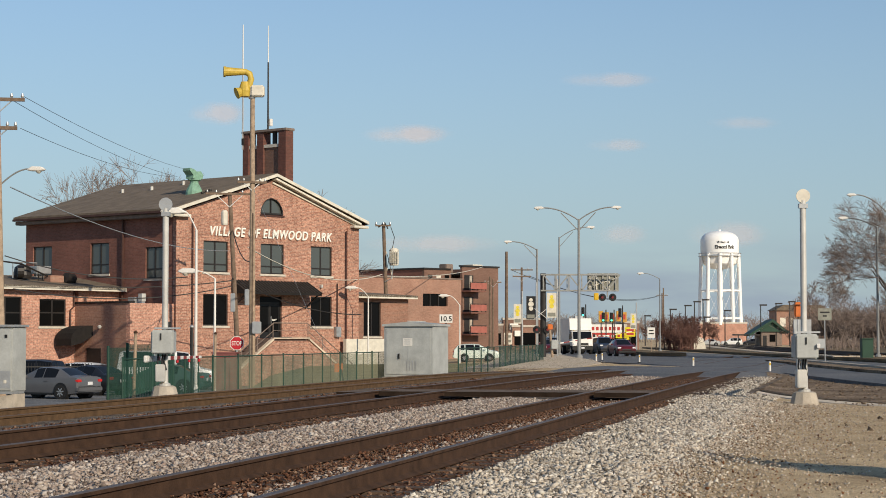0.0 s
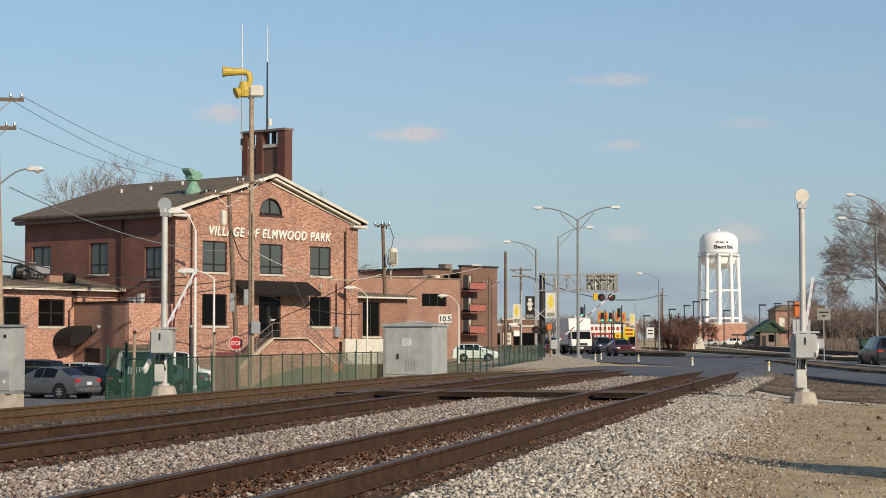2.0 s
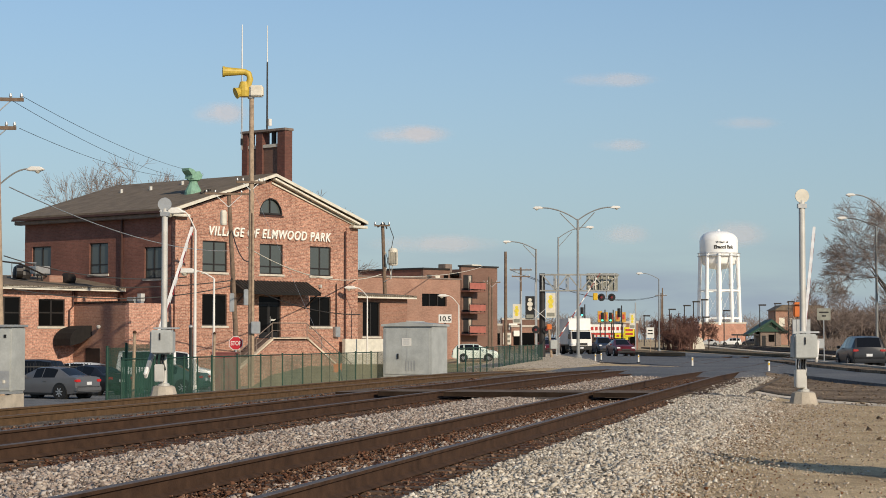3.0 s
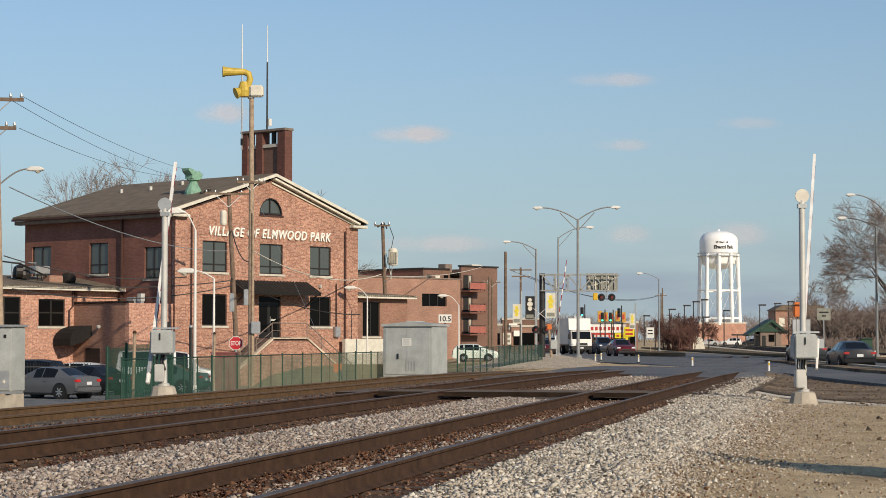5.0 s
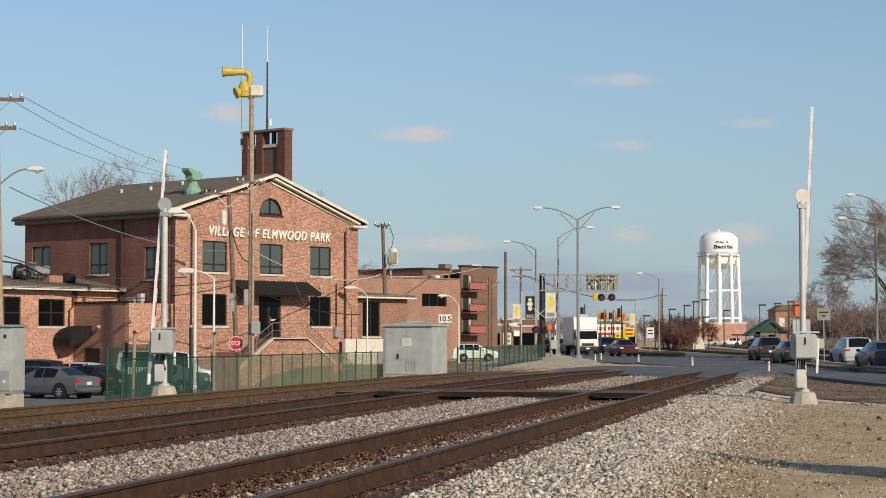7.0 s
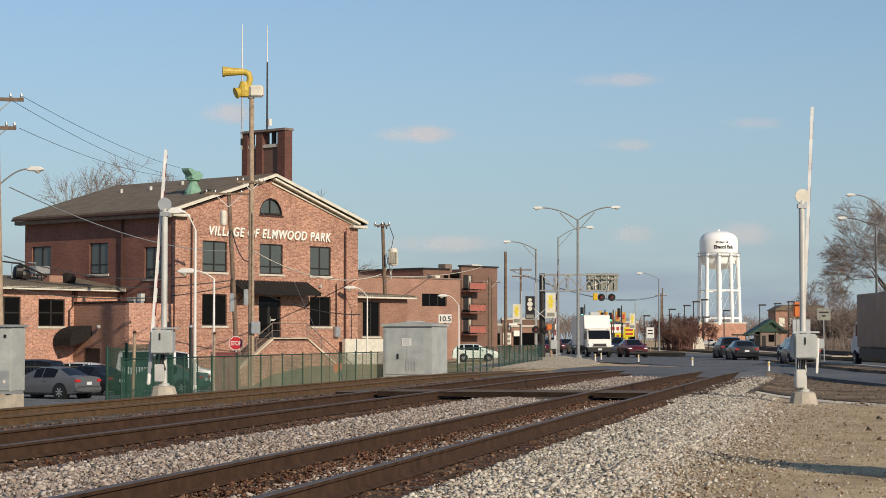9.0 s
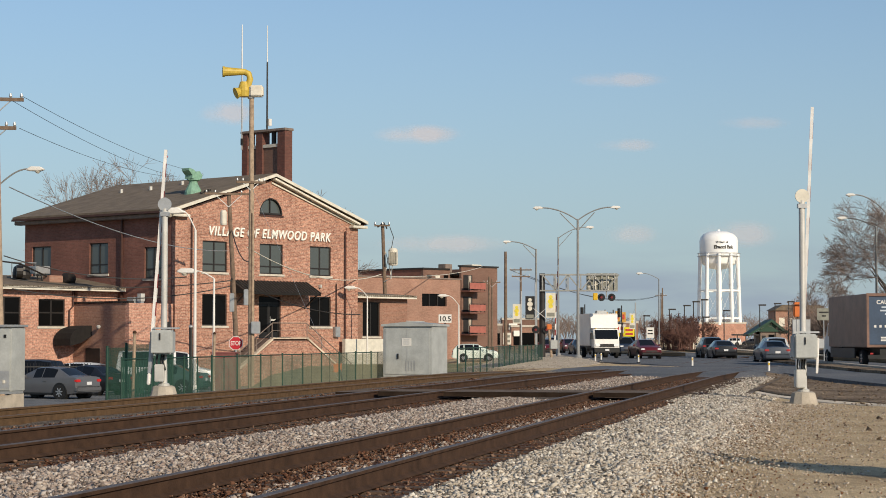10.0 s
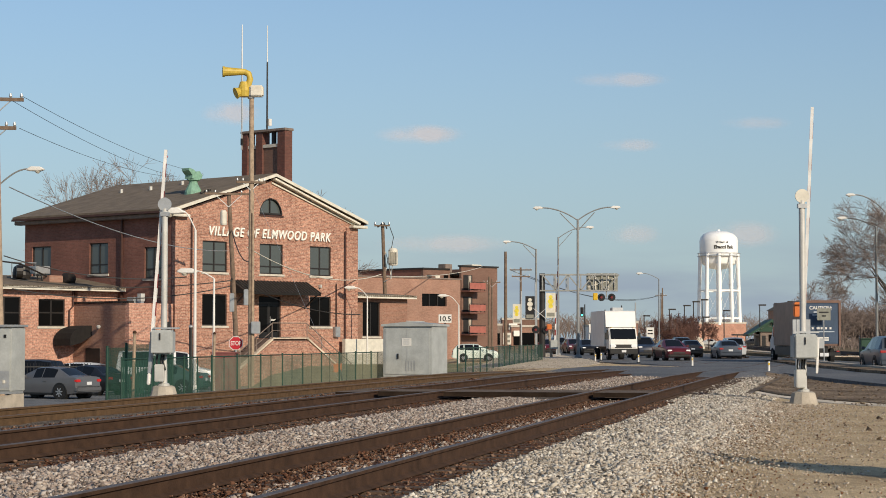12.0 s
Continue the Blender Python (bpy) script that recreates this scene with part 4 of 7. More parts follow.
def signal_cabinet():
    c = thing("signal_cabinet", pose(-2.35, 75.3, -0.45, 0, 0, -20), "grey painted steel railway signal cabinet with a shallow roof", "cabinet")
    part("roof_seam", bx(1.0, 1.05, -0.09, 1.84, 2.27, 2.3), GREYBOX, c)
    part("door_seam", bx(1.01, 1.03, -0.034, -0.0305, 0.22, 1.98), STEEL, c)
    part("body", bx(0, 2.05, 0, 1.75, 0.1, 2.08, 0.02), GREYBOX, c)
    part("roof", prism(B(), [(-0.06, 2.08), (2.11, 2.08), (2.11, 2.16), (1.02, 2.26), (-0.06, 2.16)], -0.08, 1.83), GREYBOX, c)
    part("plinth", bx(-0.05, 2.1, -0.05, 1.8, -0.5, 0.1), CONC, c)
    part("door", bx(0.1, 1.95, -0.03, -0.002, 0.2, 2.0, 0.01), GREYBOX, c)
    part("notice", bx(0.8, 1.2, -0.045, -0.032, 1.32, 1.62), WHITE, c, "white notice plate")
    for zz in (1.38, 1.46, 1.54):
        part("notice_line", bx(0.88, 1.12, -0.05, -0.046, zz, zz + 0.025), STEEL, c)
    part("latch", bx(0.62, 0.67, -0.07, -0.032, 0.82, 1.02), BLACK, c)
    for i in range(4):
        part("vent_slot", bx(0.95 + 0.12 * i, 0.99 + 0.12 * i, -0.04, -0.031, 0.35, 0.75), STEEL, c)
    return c


signal_cabinet()


def water_tower():
    t = thing("water_tower", pose(112.2, 780.0, -0.4), "white multi-column steel water tower with lettering", "water tower")
    prof = [(1.0, 29.6), (4.2, 30.2), (6.7, 31.9), (7.75, 35.0), (7.8, 41.2), (7.45, 42.6), (6.2, 44.0), (3.8, 45.0), (0.7, 45.3), (0.5, 45.9)]
    part("tank", lathe(B(), prof, 40), TOWERWHITE, t, "rounded white tank", True)
    part("riser", rod(B(), (0, 0, 8), (0, 0, 31), 1.15, n=18), TOWERWHITE, t, smooth=True)
    for i in range(10):
        a = 2 * math.pi * (i + 0.3) / 10
        c, s = math.cos(a), math.sin(a)
        part("column", pipe(B(), [(8.75 * c, 8.75 * s, 7), (7.9 * c, 7.9 * s, 36.0)], 0.72, 10), TOWERWHITE, t)
        a2 = 2 * math.pi * (i + 1.3) / 10
        for z, r in ((21.0, 8.3), (9.8, 8.65)):
            part("girder", bar(B(), (r * c, r * s, z), (r * math.cos(a2), r * math.sin(a2), z), 0.7), TOWERWHITE, t)
        for (za, zb) in ((9.8, 21.0), (21.0, 34.5)):
            part("tie_rod", rod(B(), (8.5 * c, 8.5 * s, za), (8.0 * math.cos(a2), 8.0 * math.sin(a2), zb), 0.06, n=4), TOWERWHITE, t)
    wk = B()
    for r, z in ((8.6, 35.0), (8.6, 36.1)):
        pts = [(r * math.cos(2 * math.pi * i / 40), r * math.sin(2 * math.pi * i / 40), z) for i in range(41)]
        pipe(wk, pts, 0.12, 4)
    part("walkway", lathe(wk, [(7.7, 34.9), (8.7, 34.9), (8.7, 35.05), (7.7, 35.05)], 40), STEEL, t)
    part("base_house", bx(-9.5, 9.5, -9, 9, 0, 7.6), BRICK_E, t, "orange brick pump house under the tank")
    part("base_house_coping", bx(-9.7, 9.7, -9.2, 9.2, 7.6, 8.1), CREAM, t)
    for word, x0, step, z, size in (("Village of", -1.9, 0.5, 40.1, 1.1), ("Elmwood Park", -2.6, 0.66, 37.9, 1.9)):
        for k, ch in enumerate(word):
            if ch != " ":
                a = (x0 + step * k) / 7.8
                text_mesh(ch, size, DARK, t, pose(7.86 * math.sin(a), -7.86 * math.cos(a), z, 90, 0, math.degrees(a)), depth=0.02, bold=0.05)
    return t


water_tower()
# ---- road, path and kerbs ----
def ribbon(name, left, right, z, material, label, category, thick=0.0, kind="structure", fall=0.0):
    """A surface between two lines of (x, y) points; z a number or one height a point."""
    bm = B()
    zs = z if isinstance(z, (list, tuple)) else [z] * len(left)
    a = [bm.verts.new((p[0], p[1], h)) for p, h in zip(left, zs)]
    b = [bm.verts.new((p[0], p[1], h - fall)) for p, h in zip(right, zs)]
    for i in range(len(a) - 1):
        bm.faces.new((a[i], b[i], b[i + 1], a[i + 1]))
    if thick:
        r = bmesh.ops.extrude_face_region(bm, geom=list(bm.faces))
        bmesh.ops.translate(bm, vec=(0, 0, -thick), verts=[g for g in r["geom"] if isinstance(g, bmesh.types.BMVert)])
    ob = part(name, bm, material)
    return tagged(ob, label, category, kind=kind)


ribbon("road", [(15.2, 20), (14.1, 66), (14.5, 88), (13.0, 98), (11.9, 109), (10.1, 122), (10.3, 150), (11.2, 200), (13.0, 300), (20, 700)],
       [(40, 20), (32, 68), (31, 88), (30.5, 98), (30, 109), (29.5, 122), (29.6, 150), (30, 200), (32, 300), (40, 700)],
       [-0.34, -0.3, -0.29, -0.29, -0.3, -0.32, -0.34, -0.36, -0.38, -0.38], ROADTAR, "worn blue-grey asphalt road across the railway", "road", 0.3, fall=0.16)
# dark band in front of the kerb, in the mud material
ribbon("verge", [(18.9, 60), (18.5, 86), (20.0, 108), (21.4, 128)], [(20.3, 60), (19.9, 86), (21.4, 108), (22.6, 128)], [-0.2, -0.2, -0.22, -0.25], MUD, "dark brown strip along the median", "verge", 0.2)
ribbon("kerb", [(20.31, 60), (19.91, 86), (21.41, 108), (22.61, 128)], [(20.7, 60), (20.3, 86), (21.8, 108), (23.0, 128)], [-0.12, -0.12, -0.14, -0.17], CONC, "pale concrete median kerb", "kerb", 0.35)
ribbon("median", [(18.2, 172), (18.9, 215), (21, 300)], [(21.2, 168), (21.9, 215), (25, 300)], [-0.08, -0.08, -0.08], GRASS, "low dark earth median with a kerb", "median", 0.3)
ribbon("verge", [(31.2, 70), (30.4, 120), (30.5, 200), (33, 320)], [(140, 70), (140, 120), (140, 200), (160, 320)], -0.26, GRASS, "dry brown winter grass verge", "verge", 0.2)
ribbon("pavement", [(1.0, 96), (2.5, 112), (4, 140), (6, 200)], [(6.0, 92), (9.2, 112), (9.9, 128), (10.8, 200)], [-0.3, -0.26, -0.26, -0.32], SANDGRAVEL, "pale sandy gravel pavement beside the road", "pavement", 0.25)


def patch(name, near, far, lift, material, label, category, n=14):
    """A strip of ground between two lines of (x, y), laid on the ground sheet, with a turned-down rim."""
    g = np.linspace(0, 1, n)
    t = np.linspace(0, 1, len(near))
    a = np.stack([np.interp(g, t, [p[k] for p in near]) for k in (0, 1)], 1)
    b = np.stack([np.interp(g, t, [p[k] for p in far]) for k in (0, 1)], 1)
    rows = [(0.0, -0.15)] + [(k, lift) for k in g] + [(1.0, -0.15)]
    v = []
    for k, h in rows:
        p = a + (b - a) * k
        v.append(np.stack([p[:, 0], p[:, 1], ground_z(p[:, 0], p[:, 1]) + h], 1))
    i = (np.arange(len(rows) - 1)[:, None] * n + np.arange(n - 1)[None, :]).ravel()
    return tagged(np_mesh(name, np.concatenate(v), np.stack([i, i + 1, i + n + 1, i + n], 1), material, False), label, category, kind="structure")


patch("mud_patch", [(8.75, 53.2), (9.35, 48.5), (10.45, 45.2), (13.0, 39.5)], [(12.9, 80), (14.3, 73), (14.4, 58), (15.0, 42)], 0.035, MUD, "dark churned mud beside the crossing road", "ground")
far_bed = ribbon("track_bed", [(30.4, 150), (33, 200), (40, 280), (50, 380)], [(36.5, 150), (40, 200), (50, 280), (64, 400)], -0.2, SANDGRAVEL, "pale railway bed curving away beyond the road", "ballast", 0.12)
for k in (0.2, 0.42, 0.62, 0.84):
    line = [(30.4 + 6.1 * k, 150, -0.1), (33 + 7 * k, 200, -0.1), (40 + 10 * k, 280, -0.1), (50 + 14 * k, 380 + 20 * k, -0.1)]
    part("rail", pipe(B(), line, 0.08, 4), RUST, far_bed, "far rusty rail")
ribbon("lawn", [(-8.6, 83), (-9.0, 100), (-8.0, 119)], [(-0.6, 83), (1.6, 100), (3.6, 126)], [-1.15, -0.75, -0.45], LAWN, "dry pale green lawn bank before the hall", "lawn", 0.3)
# planked foot crossing over the three tracks
path = thing("foot_crossing", pose(0, 0, 0), "timber and concrete pedestrian crossing panels between rails", "crossing", kind="structure")
for a, b, z in ((4.42, 5.6, -0.012), (5.86, 8.9, -0.012), (9.22, 10.38, -0.012), (10.68, 11.35, -0.03)):
    for k in range(4 if a > 4 else 2):
        u0 = 41.2 + (0 if k == 0 else 0.62 * k - 0.48)
        wide = 0.12 if k == 0 else 0.6
        bm = B()
        q = [us(u0, a), us(u0 + wide, a), us(u0 + wide, b), us(u0, b)]
        lo_v = [bm.verts.new((p[0], p[1], z - 0.1)) for p in q]
        hi_v = [bm.verts.new((p[0], p[1], z)) for p in q]
        for i in range(4):
            bm.faces.new((lo_v[i], lo_v[(i + 1) % 4], hi_v[(i + 1) % 4], hi_v[i]))
        bm.faces.new(hi_v)
        bm.faces.new(lo_v[::-1])
        part("crossing_panel", bm, EDGETIMBER if k == 0 else PANEL, path, "dark creosoted edge timber" if k == 0 else "")
patch("footpath", [(8.31, 51.3), (9.0, 46.7), (10.03, 43.5), (12.5, 38.0)], [(8.6, 53.0), (9.3, 48.4), (10.4, 45.1), (12.95, 39.4)], 0.02, SANDCONC, "narrow pale concrete footpath edge", "path")
# paved crossing between the rails at the road
for a, b, e in ((2.6, 4.2, 68), (4.36, 5.65, 70), (5.81, 9.0, 74), (9.16, 10.44, 80), (10.6, 13.2, 85)):
    ribbon("crossing_pavement", [us(e - 3, b), us(e + 2, b), us(95, b), us(110, b), us(150, b)], [us(e - 3, a), us(e + 2, a), us(95, a), us(110, a), us(150, a)], [-0.26] + [rail_z(u) - 0.012 for u in (e + 2, 95, 110, 150)], ROADTAR, "asphalt level-crossing surface between rails", "road", 0.12, fall=0.24 if a < 3 else 0.0)
for x, y in ((9.75, 123), (10.7, 130), (11.9, 117), (13.05, 100.6), (13.9, 82)):
    d = thing("delineator_post", pose(x, y, -0.32), "short white plastic road marker post", "marker post", "marker posts")
    part("post", rod(B(), (0, 0, 0), (0, 0, 0.5), 0.055, 0.05, 10), WHITE, d)
    part("foot", lathe(B(), [(0.12, 0), (0.12, 0.03), (0.06, 0.05)], 10), BLACK, d)
    part("reflector", bx(-0.035, 0.035, -0.062, -0.056, 0.34, 0.44), YELLOW, d)


ribbon("car_park", [us(30, 60), us(60, 60), us(122, 60)], [us(30, 26.5), us(60, 26.5), us(122, 26.5)], -1.585, ASPHALT, "grey asphalt car park below the railway", "car park", 0.1)


# ---- fences ----
def fence():
    f = thing("chain_fence", pose(0, 0, 0), "green mesh-covered metal fence along the railway", "fence")
    n = 13
    for i in range(n + 1):
        u = 46.5 + i * 2.35
        p = Vector(us(u, 18.5))
        part("post", rod(B(), (p.x, p.y, -1.2), (p.x, p.y, 0.68), 0.028), GREEN, f)
        if i < n:
            q = Vector(us(u + 2.35, 18.5))
            for z in (0.62, -0.62):
                part("rail", rod(B(), (p.x, p.y, z), (q.x, q.y, z), 0.022, n=6), GREEN, f)
            mid_u = Vector(us(u + 1.2, 18.53))
            part("picket", rod(B(), (mid_u.x, mid_u.y, -1.0), (mid_u.x, mid_u.y, 0.64), 0.02, n=5), GREEN, f)
            part("mesh_panel", mesh_panel(p, q, -0.95, 0.58, 0.46 if i < 3 else 0.6), GREENSCREEN if i < 3 else MESHY if i % 3 else MESHG, f, "see-through green windscreen mesh")
    return f


def mesh_panel(p, q, z0, z1, cover=0.26):
    """Woven screen: thin slats with gaps."""
    bm = B()
    d = (q - p)
    n = int(d.length / 0.035)
    for k in range(n):
        a, b = p + d * (k / n), p + d * ((k + cover) / n)
        v = [bm.verts.new((a.x, a.y + 0.02, z0)), bm.verts.new((b.x, b.y + 0.02, z0)), bm.verts.new((b.x, b.y + 0.02, z1)), bm.verts.new((a.x, a.y + 0.02, z1))]
        bm.faces.new(v)
    r = bmesh.ops.extrude_face_region(bm, geom=list(bm.faces))
    bmesh.ops.translate(bm, vec=(0, 0.006, 0), verts=[g for g in r["geom"] if isinstance(g, bmesh.types.BMVert)])
    return bm


fence()
f2 = thing("screen_fence", pose(0, 0, 0), "dark green mesh screen fence beside parked cars", "fence")
pts = [Vector((-9.35, 53.5, 0)), Vector((-9.0, 54.6, 0)), Vector((-8.5, 56.0, 0)), Vector((-8.1, 57.5, 0))]
for i, (p, q) in enumerate(zip(pts, pts[1:])):
    part("mesh_panel", mesh_panel(p, q, -0.7, 0.9 + 0.09 * i, 0.66), GREEN, f2)
for i, p in enumerate(pts):
    part("post", rod(B(), (p.x, p.y, -1.0), (p.x, p.y, 0.95 + 0.08 * i), 0.04), GREEN, f2)
f3 = thing("screen_fence", pose(0, 0, 0), "green metal fence behind the signal cabinet", "fence")
pts = [Vector((0.6 + 0.75 * i, 80 + 6.0 * i, 0)) for i in range(9)]
for i, (p, q) in enumerate(zip(pts, pts[1:])):
    part("mesh_panel", mesh_panel(p, q, -0.9, 0.72, 0.2 if i < 3 else 0.62), GREEN, f3)
    part("rail", rod(B(), (p.x, p.y, 0.74), (q.x, q.y, 0.74), 0.022, n=6), GREEN, f3)
    m = (p + q) / 2
    part("post", rod(B(), (m.x, m.y, -1.2), (m.x, m.y, 0.76), 0.03), GREEN, f3)
for p in pts:
    part("post", rod(B(), (p.x, p.y, -1.2), (p.x, p.y, 0.8), 0.03), GREEN, f3)
f4 = thing("picket_fence", pose(-22.5, 93, -1.6, 0, 0, 22), "thin black iron picket fence behind parked cars", "fence")
for i in range(40):
    part("picket", rod(B(), (i * 0.14, 0, 0), (i * 0.14, 0, 1.55), 0.014, n=5), BLACK, f4)
for z in (0.25, 1.35):
    part("rail", bx(0, 5.5, -0.02, 0.02, z, z + 0.05), BLACK, f4)


# ---- poles, lamps and wires ----
def wood_pole(x, y, z0, z1, lean=0.0, r=0.15, arms=(), label="tall weathered wooden utility pole", pale=False, extra=None):
    p = thing("utility_pole", pose(x, y, z0), label, "utility pole", "utility poles")
    h = z1 - z0
    part("shaft", rod(B(), (lean, 0, 0), (0, 0, h), r, r * 0.7, 12), PALEWOOD if pale else WOOD, p)
    for zz, w, a in arms:
        c, s = math.cos(radians(a)), math.sin(radians(a))
        zz -= z0
        arm = part("crossarm", bar(B(), (-w * c, -w * s - 0.14, zz), (w * c, w * s - 0.14, zz), 0.09, 0.11), WOOD, p)
        for k in (-0.92, -0.55, 0.55, 0.92):
            part("insulator", lathe(B(), [(0.03, 0), (0.055, 0.05), (0.03, 0.14)], 8, (w * k * c, w * k * s - 0.14, zz + 0.055)), STEEL, arm)
        part("brace", bar(B(), (0.6 * w * c, 0.6 * w * s - 0.14, zz), (0, -0.1, zz - 0.55 * w), 0.035), STEEL, p)
        part("brace", bar(B(), (-0.6 * w * c, -0.6 * w * s - 0.14, zz), (0, -0.1, zz - 0.55 * w), 0.035), STEEL, p)
    return p


siren_pole = wood_pole(-9.56, 95.4, -1.6, 13.17, lean=0.04, r=0.165, arms=((8.93, 0.75, 20),), label="tall wooden pole carrying a yellow siren", pale=True)
part("equipment_box", bx(0.05, 0.5, -0.32, -0.1, 3.0, 3.6, 0.03), STEEL, siren_pole)
part("equipment_box", bx(-0.32, -0.1, -0.3, -0.05, 4.4, 5.2, 0.03), STEEL, siren_pole)
part("conduit", rod(B(), (0.06, -0.17, 0.2), (0.06, -0.15, 9.0), 0.035, n=6), WOOD, siren_pole)
MUSTARD = mat("faded_mustard_paint", (0.52, 0.37, 0.055), 0.5, vary=0.15, scale=4)
siren = thing("warning_siren", pose(-9.59, 95.4, 13.17), "yellow rotating outdoor warning siren on a pole", "siren")
part("base", lathe(B(), [(0.16, -0.05), (0.2, 0.1), (0.2, 0.25)], 12), STEEL, siren)
part("blower", bx(-0.05, 0.62, -0.3, 0.3, 0.05, 0.6, 0.06), CREAM, siren, "pale motor housing")
part("chopper_housing", lathe(B(), [(0.3, 0.0), (0.34, 0.3), (0.2, 0.75)], 14, (-0.35, 0, 0.05)), MUSTARD, siren)
hb = pipe(B(), [(-0.2, 0, 0.4), (-0.05, 0, 0.95), (-0.12, 0, 1.2), (-0.35, 0, 1.3)], 0.16, 12)
part("throat", hb, MUSTARD, siren, "curved horn throat", True)
part("horn", rod(B(), (-0.3, 0, 1.3), (-1.35, -0.25, 1.28), 0.15, 0.24, 14), MUSTARD, siren, "flared yellow horn")
part("horn_ring", rod(B(), (-1.3, -0.24, 1.28), (-1.4, -0.26, 1.28), 0.27, 0.27, 14), MUSTARD, siren)
part("lower_horn", rod(B(), (-0.42, -0.05, 0.35), (-0.75, -0.2, 0.2), 0.16, 0.3, 14), MUSTARD, siren, "short flared lower horn")
pole2 = wood_pole(-11.64, 104, -1.6, 9.1, lean=0.58, r=0.15, arms=((9.0, 1.3, 15),))
part("transformer", lathe(B(), [(0.16, 0), (0.18, 0.1), (0.18, 0.7), (0.12, 0.8)], 12, (-0.25, -0.2, 8.9)), CREAM, pole2)
part("cable_box", bx(0.1, 0.35, -0.3, -0.1, 4.2, 5.2, 0.03), STEEL, pole2)
pole3 = wood_pole(-4.1, 130, -1.2, 9.0, lean=0.35, r=0.16, arms=())
tf = part("transformer", lathe(B(), [(0.28, 0), (0.32, 0.1), (0.32, 1.05), (0.2, 1.18)], 14, (0.72, -0.15, 7.3)), CREAM, pole3, "pale drum transformer")
for k in range(5):
    part("cooling_fin", bx(0.44 + 0.13 * k, 0.485 + 0.13 * k, -0.6, -0.4, 7.45, 8.25), CREAM, tf)
part("crossarm", bar(B(), (-0.55, -0.2, 10.0), (0.5, -0.2, 10.0), 0.1), WOOD, pole3)
for k in (-0.5, 0.0, 0.45):
    part("insulator", lathe(B(), [(0.05, 0), (0.08, 0.06), (0.04, 0.2)], 8, (k, -0.2, 10.05)), STEEL, pole3)
part("drop_wire", pipe(B(), [(0.5, -0.2, 9.9), (0.75, -0.3, 9.2), (0.6, -0.3, 8.4)], 0.025), DARK, pole3)
part("drop_wire", pipe(B(), [(0.7, -0.3, 7.4), (0.55, -0.3, 6.4), (0.1, -0.2, 6.2)], 0.03), STEEL, pole3)
part("cutout", pipe(B(), [(-0.35, -0.1, 9.9), (0.1, -0.1, 10.2), (0.3, -0.1, 9.8)], 0.06), DARK, pole3)
edge_pole = wood_pole(-14.06, 60, -1.2, 8.85, lean=0.27, r=0.15, arms=((8.65, 0.9, 10), (7.75, 0.68, 10)), pale=True)
for x, y, zt, rr, arms in ((4.24, 130, 7.05, 0.13, ()), (7.7, 190, 8.2, 0.14, ((7.95, 1.1, 5), (7.3, 0.9, 5))), (5.6, 220, 8.0, 0.13, ((7.6, 1.0, 10),)), (36.6, 320, 9.6, 0.15, ()), (37.5, 330, 9.0, 0.14, ((8.6, 1.0, 5),)), (3.6, 150, 6.0, 0.12, ())):
    wood_pole(x, y, -0.5, zt, r=rr, arms=arms, label="weathered wooden utility pole along the street")


def street_lamp(x, y, z0, z1, arms, r=0.08, label="grey metal street lamp with a cobra head", white=False, n=8, hs=1.0):
    """arms: (dx, dz) reach of each curved arm from the top of the post; hs: size of the lantern."""
    l = thing("street_lamp", pose(x, y, z0), label, "street lamp", "street lamps")
    h = z1 - z0
    mt = WHITE if white else LAMPGREY
    part("post", rod(B(), (0, 0, 0), (0, 0, h), r, r * 0.65, 12), mt, l)
    part("foot", lathe(B(), [(r * 2.2, -0.2), (r * 2.2, 0.12), (r * 1.3, 0.25)], 10), mt, l)
    for dx, dz, style in arms:
        pts = []
        for i in range(n + 1):
            a = i / n
            if style == "hook":
                pts.append((dx * a, 0, h + dz * math.sin(a * math.pi / 2)))
            else:
                pts.append((dx * a, 0, h - 0.1 + dz * (1 - (1 - a) ** 2)))
        arm = part("arm", pipe(B(), pts, r * 0.42), mt, l)
        if style == "truss":
            part("arm_stay", pipe(B(), [(0, 0, h - 0.9), (dx * 0.5, 0, h - 0.1 + dz * 0.6)], r * 0.3), mt, l)
        sg = 1 if dx > 0 else -1
        e = pts[-1]
        hd = B()
        prism(hd, [(e[0] + sg * hs * a, e[2] + hs * b) for a, b in ((-0.12, -0.06), (0.1, 0.1), (0.55, 0.09), (0.72, -0.03), (0.55, -0.1), (0.1, -0.1))], -0.16 * hs, 0.16 * hs)
        bmesh.ops.bevel(hd, geom=list(hd.edges), offset=0.03, segments=1, affect="EDGES")
        lh = part("lamp_head", hd, WHITE, l, "white cobra-head lantern")
        part("lens", lathe(B(), [(0.05 * hs, -0.2 * hs), (0.13 * hs, -0.12 * hs), (0.14 * hs, -0.09 * hs)], 10, (e[0] + sg * 0.4 * hs, 0, e[2])), CREAM, lh)
    return l


street_lamp(10.2, 145, -0.3, 10.2, ((-2.7, 0.95, "truss"), (2.55, 1.0, "truss")), 0.13, "tall grey double-arm street lamp")
street_lamp(8.83, 182, -0.35, 9.66, ((-2.45, 0.8, "truss"),), 0.13, "tall grey single-arm street lamp beyond the crossing")
street_lamp(10.28, 171, -0.35, 10.2, ((2.5, 1.0, "truss"),), 0.1, "tall grey street lamp beside the road")
street_lamp(-7.75, 60, -0.55, 4.55, ((-0.42, 0.6, "hook"),), 0.055, "white painted lamp post by the fence", True)
street_lamp(-8.95, 75, -1.2, 3.5, ((-0.75, 0.3, "hook"),), 0.06, "thin pale lamp post behind the fence", True)
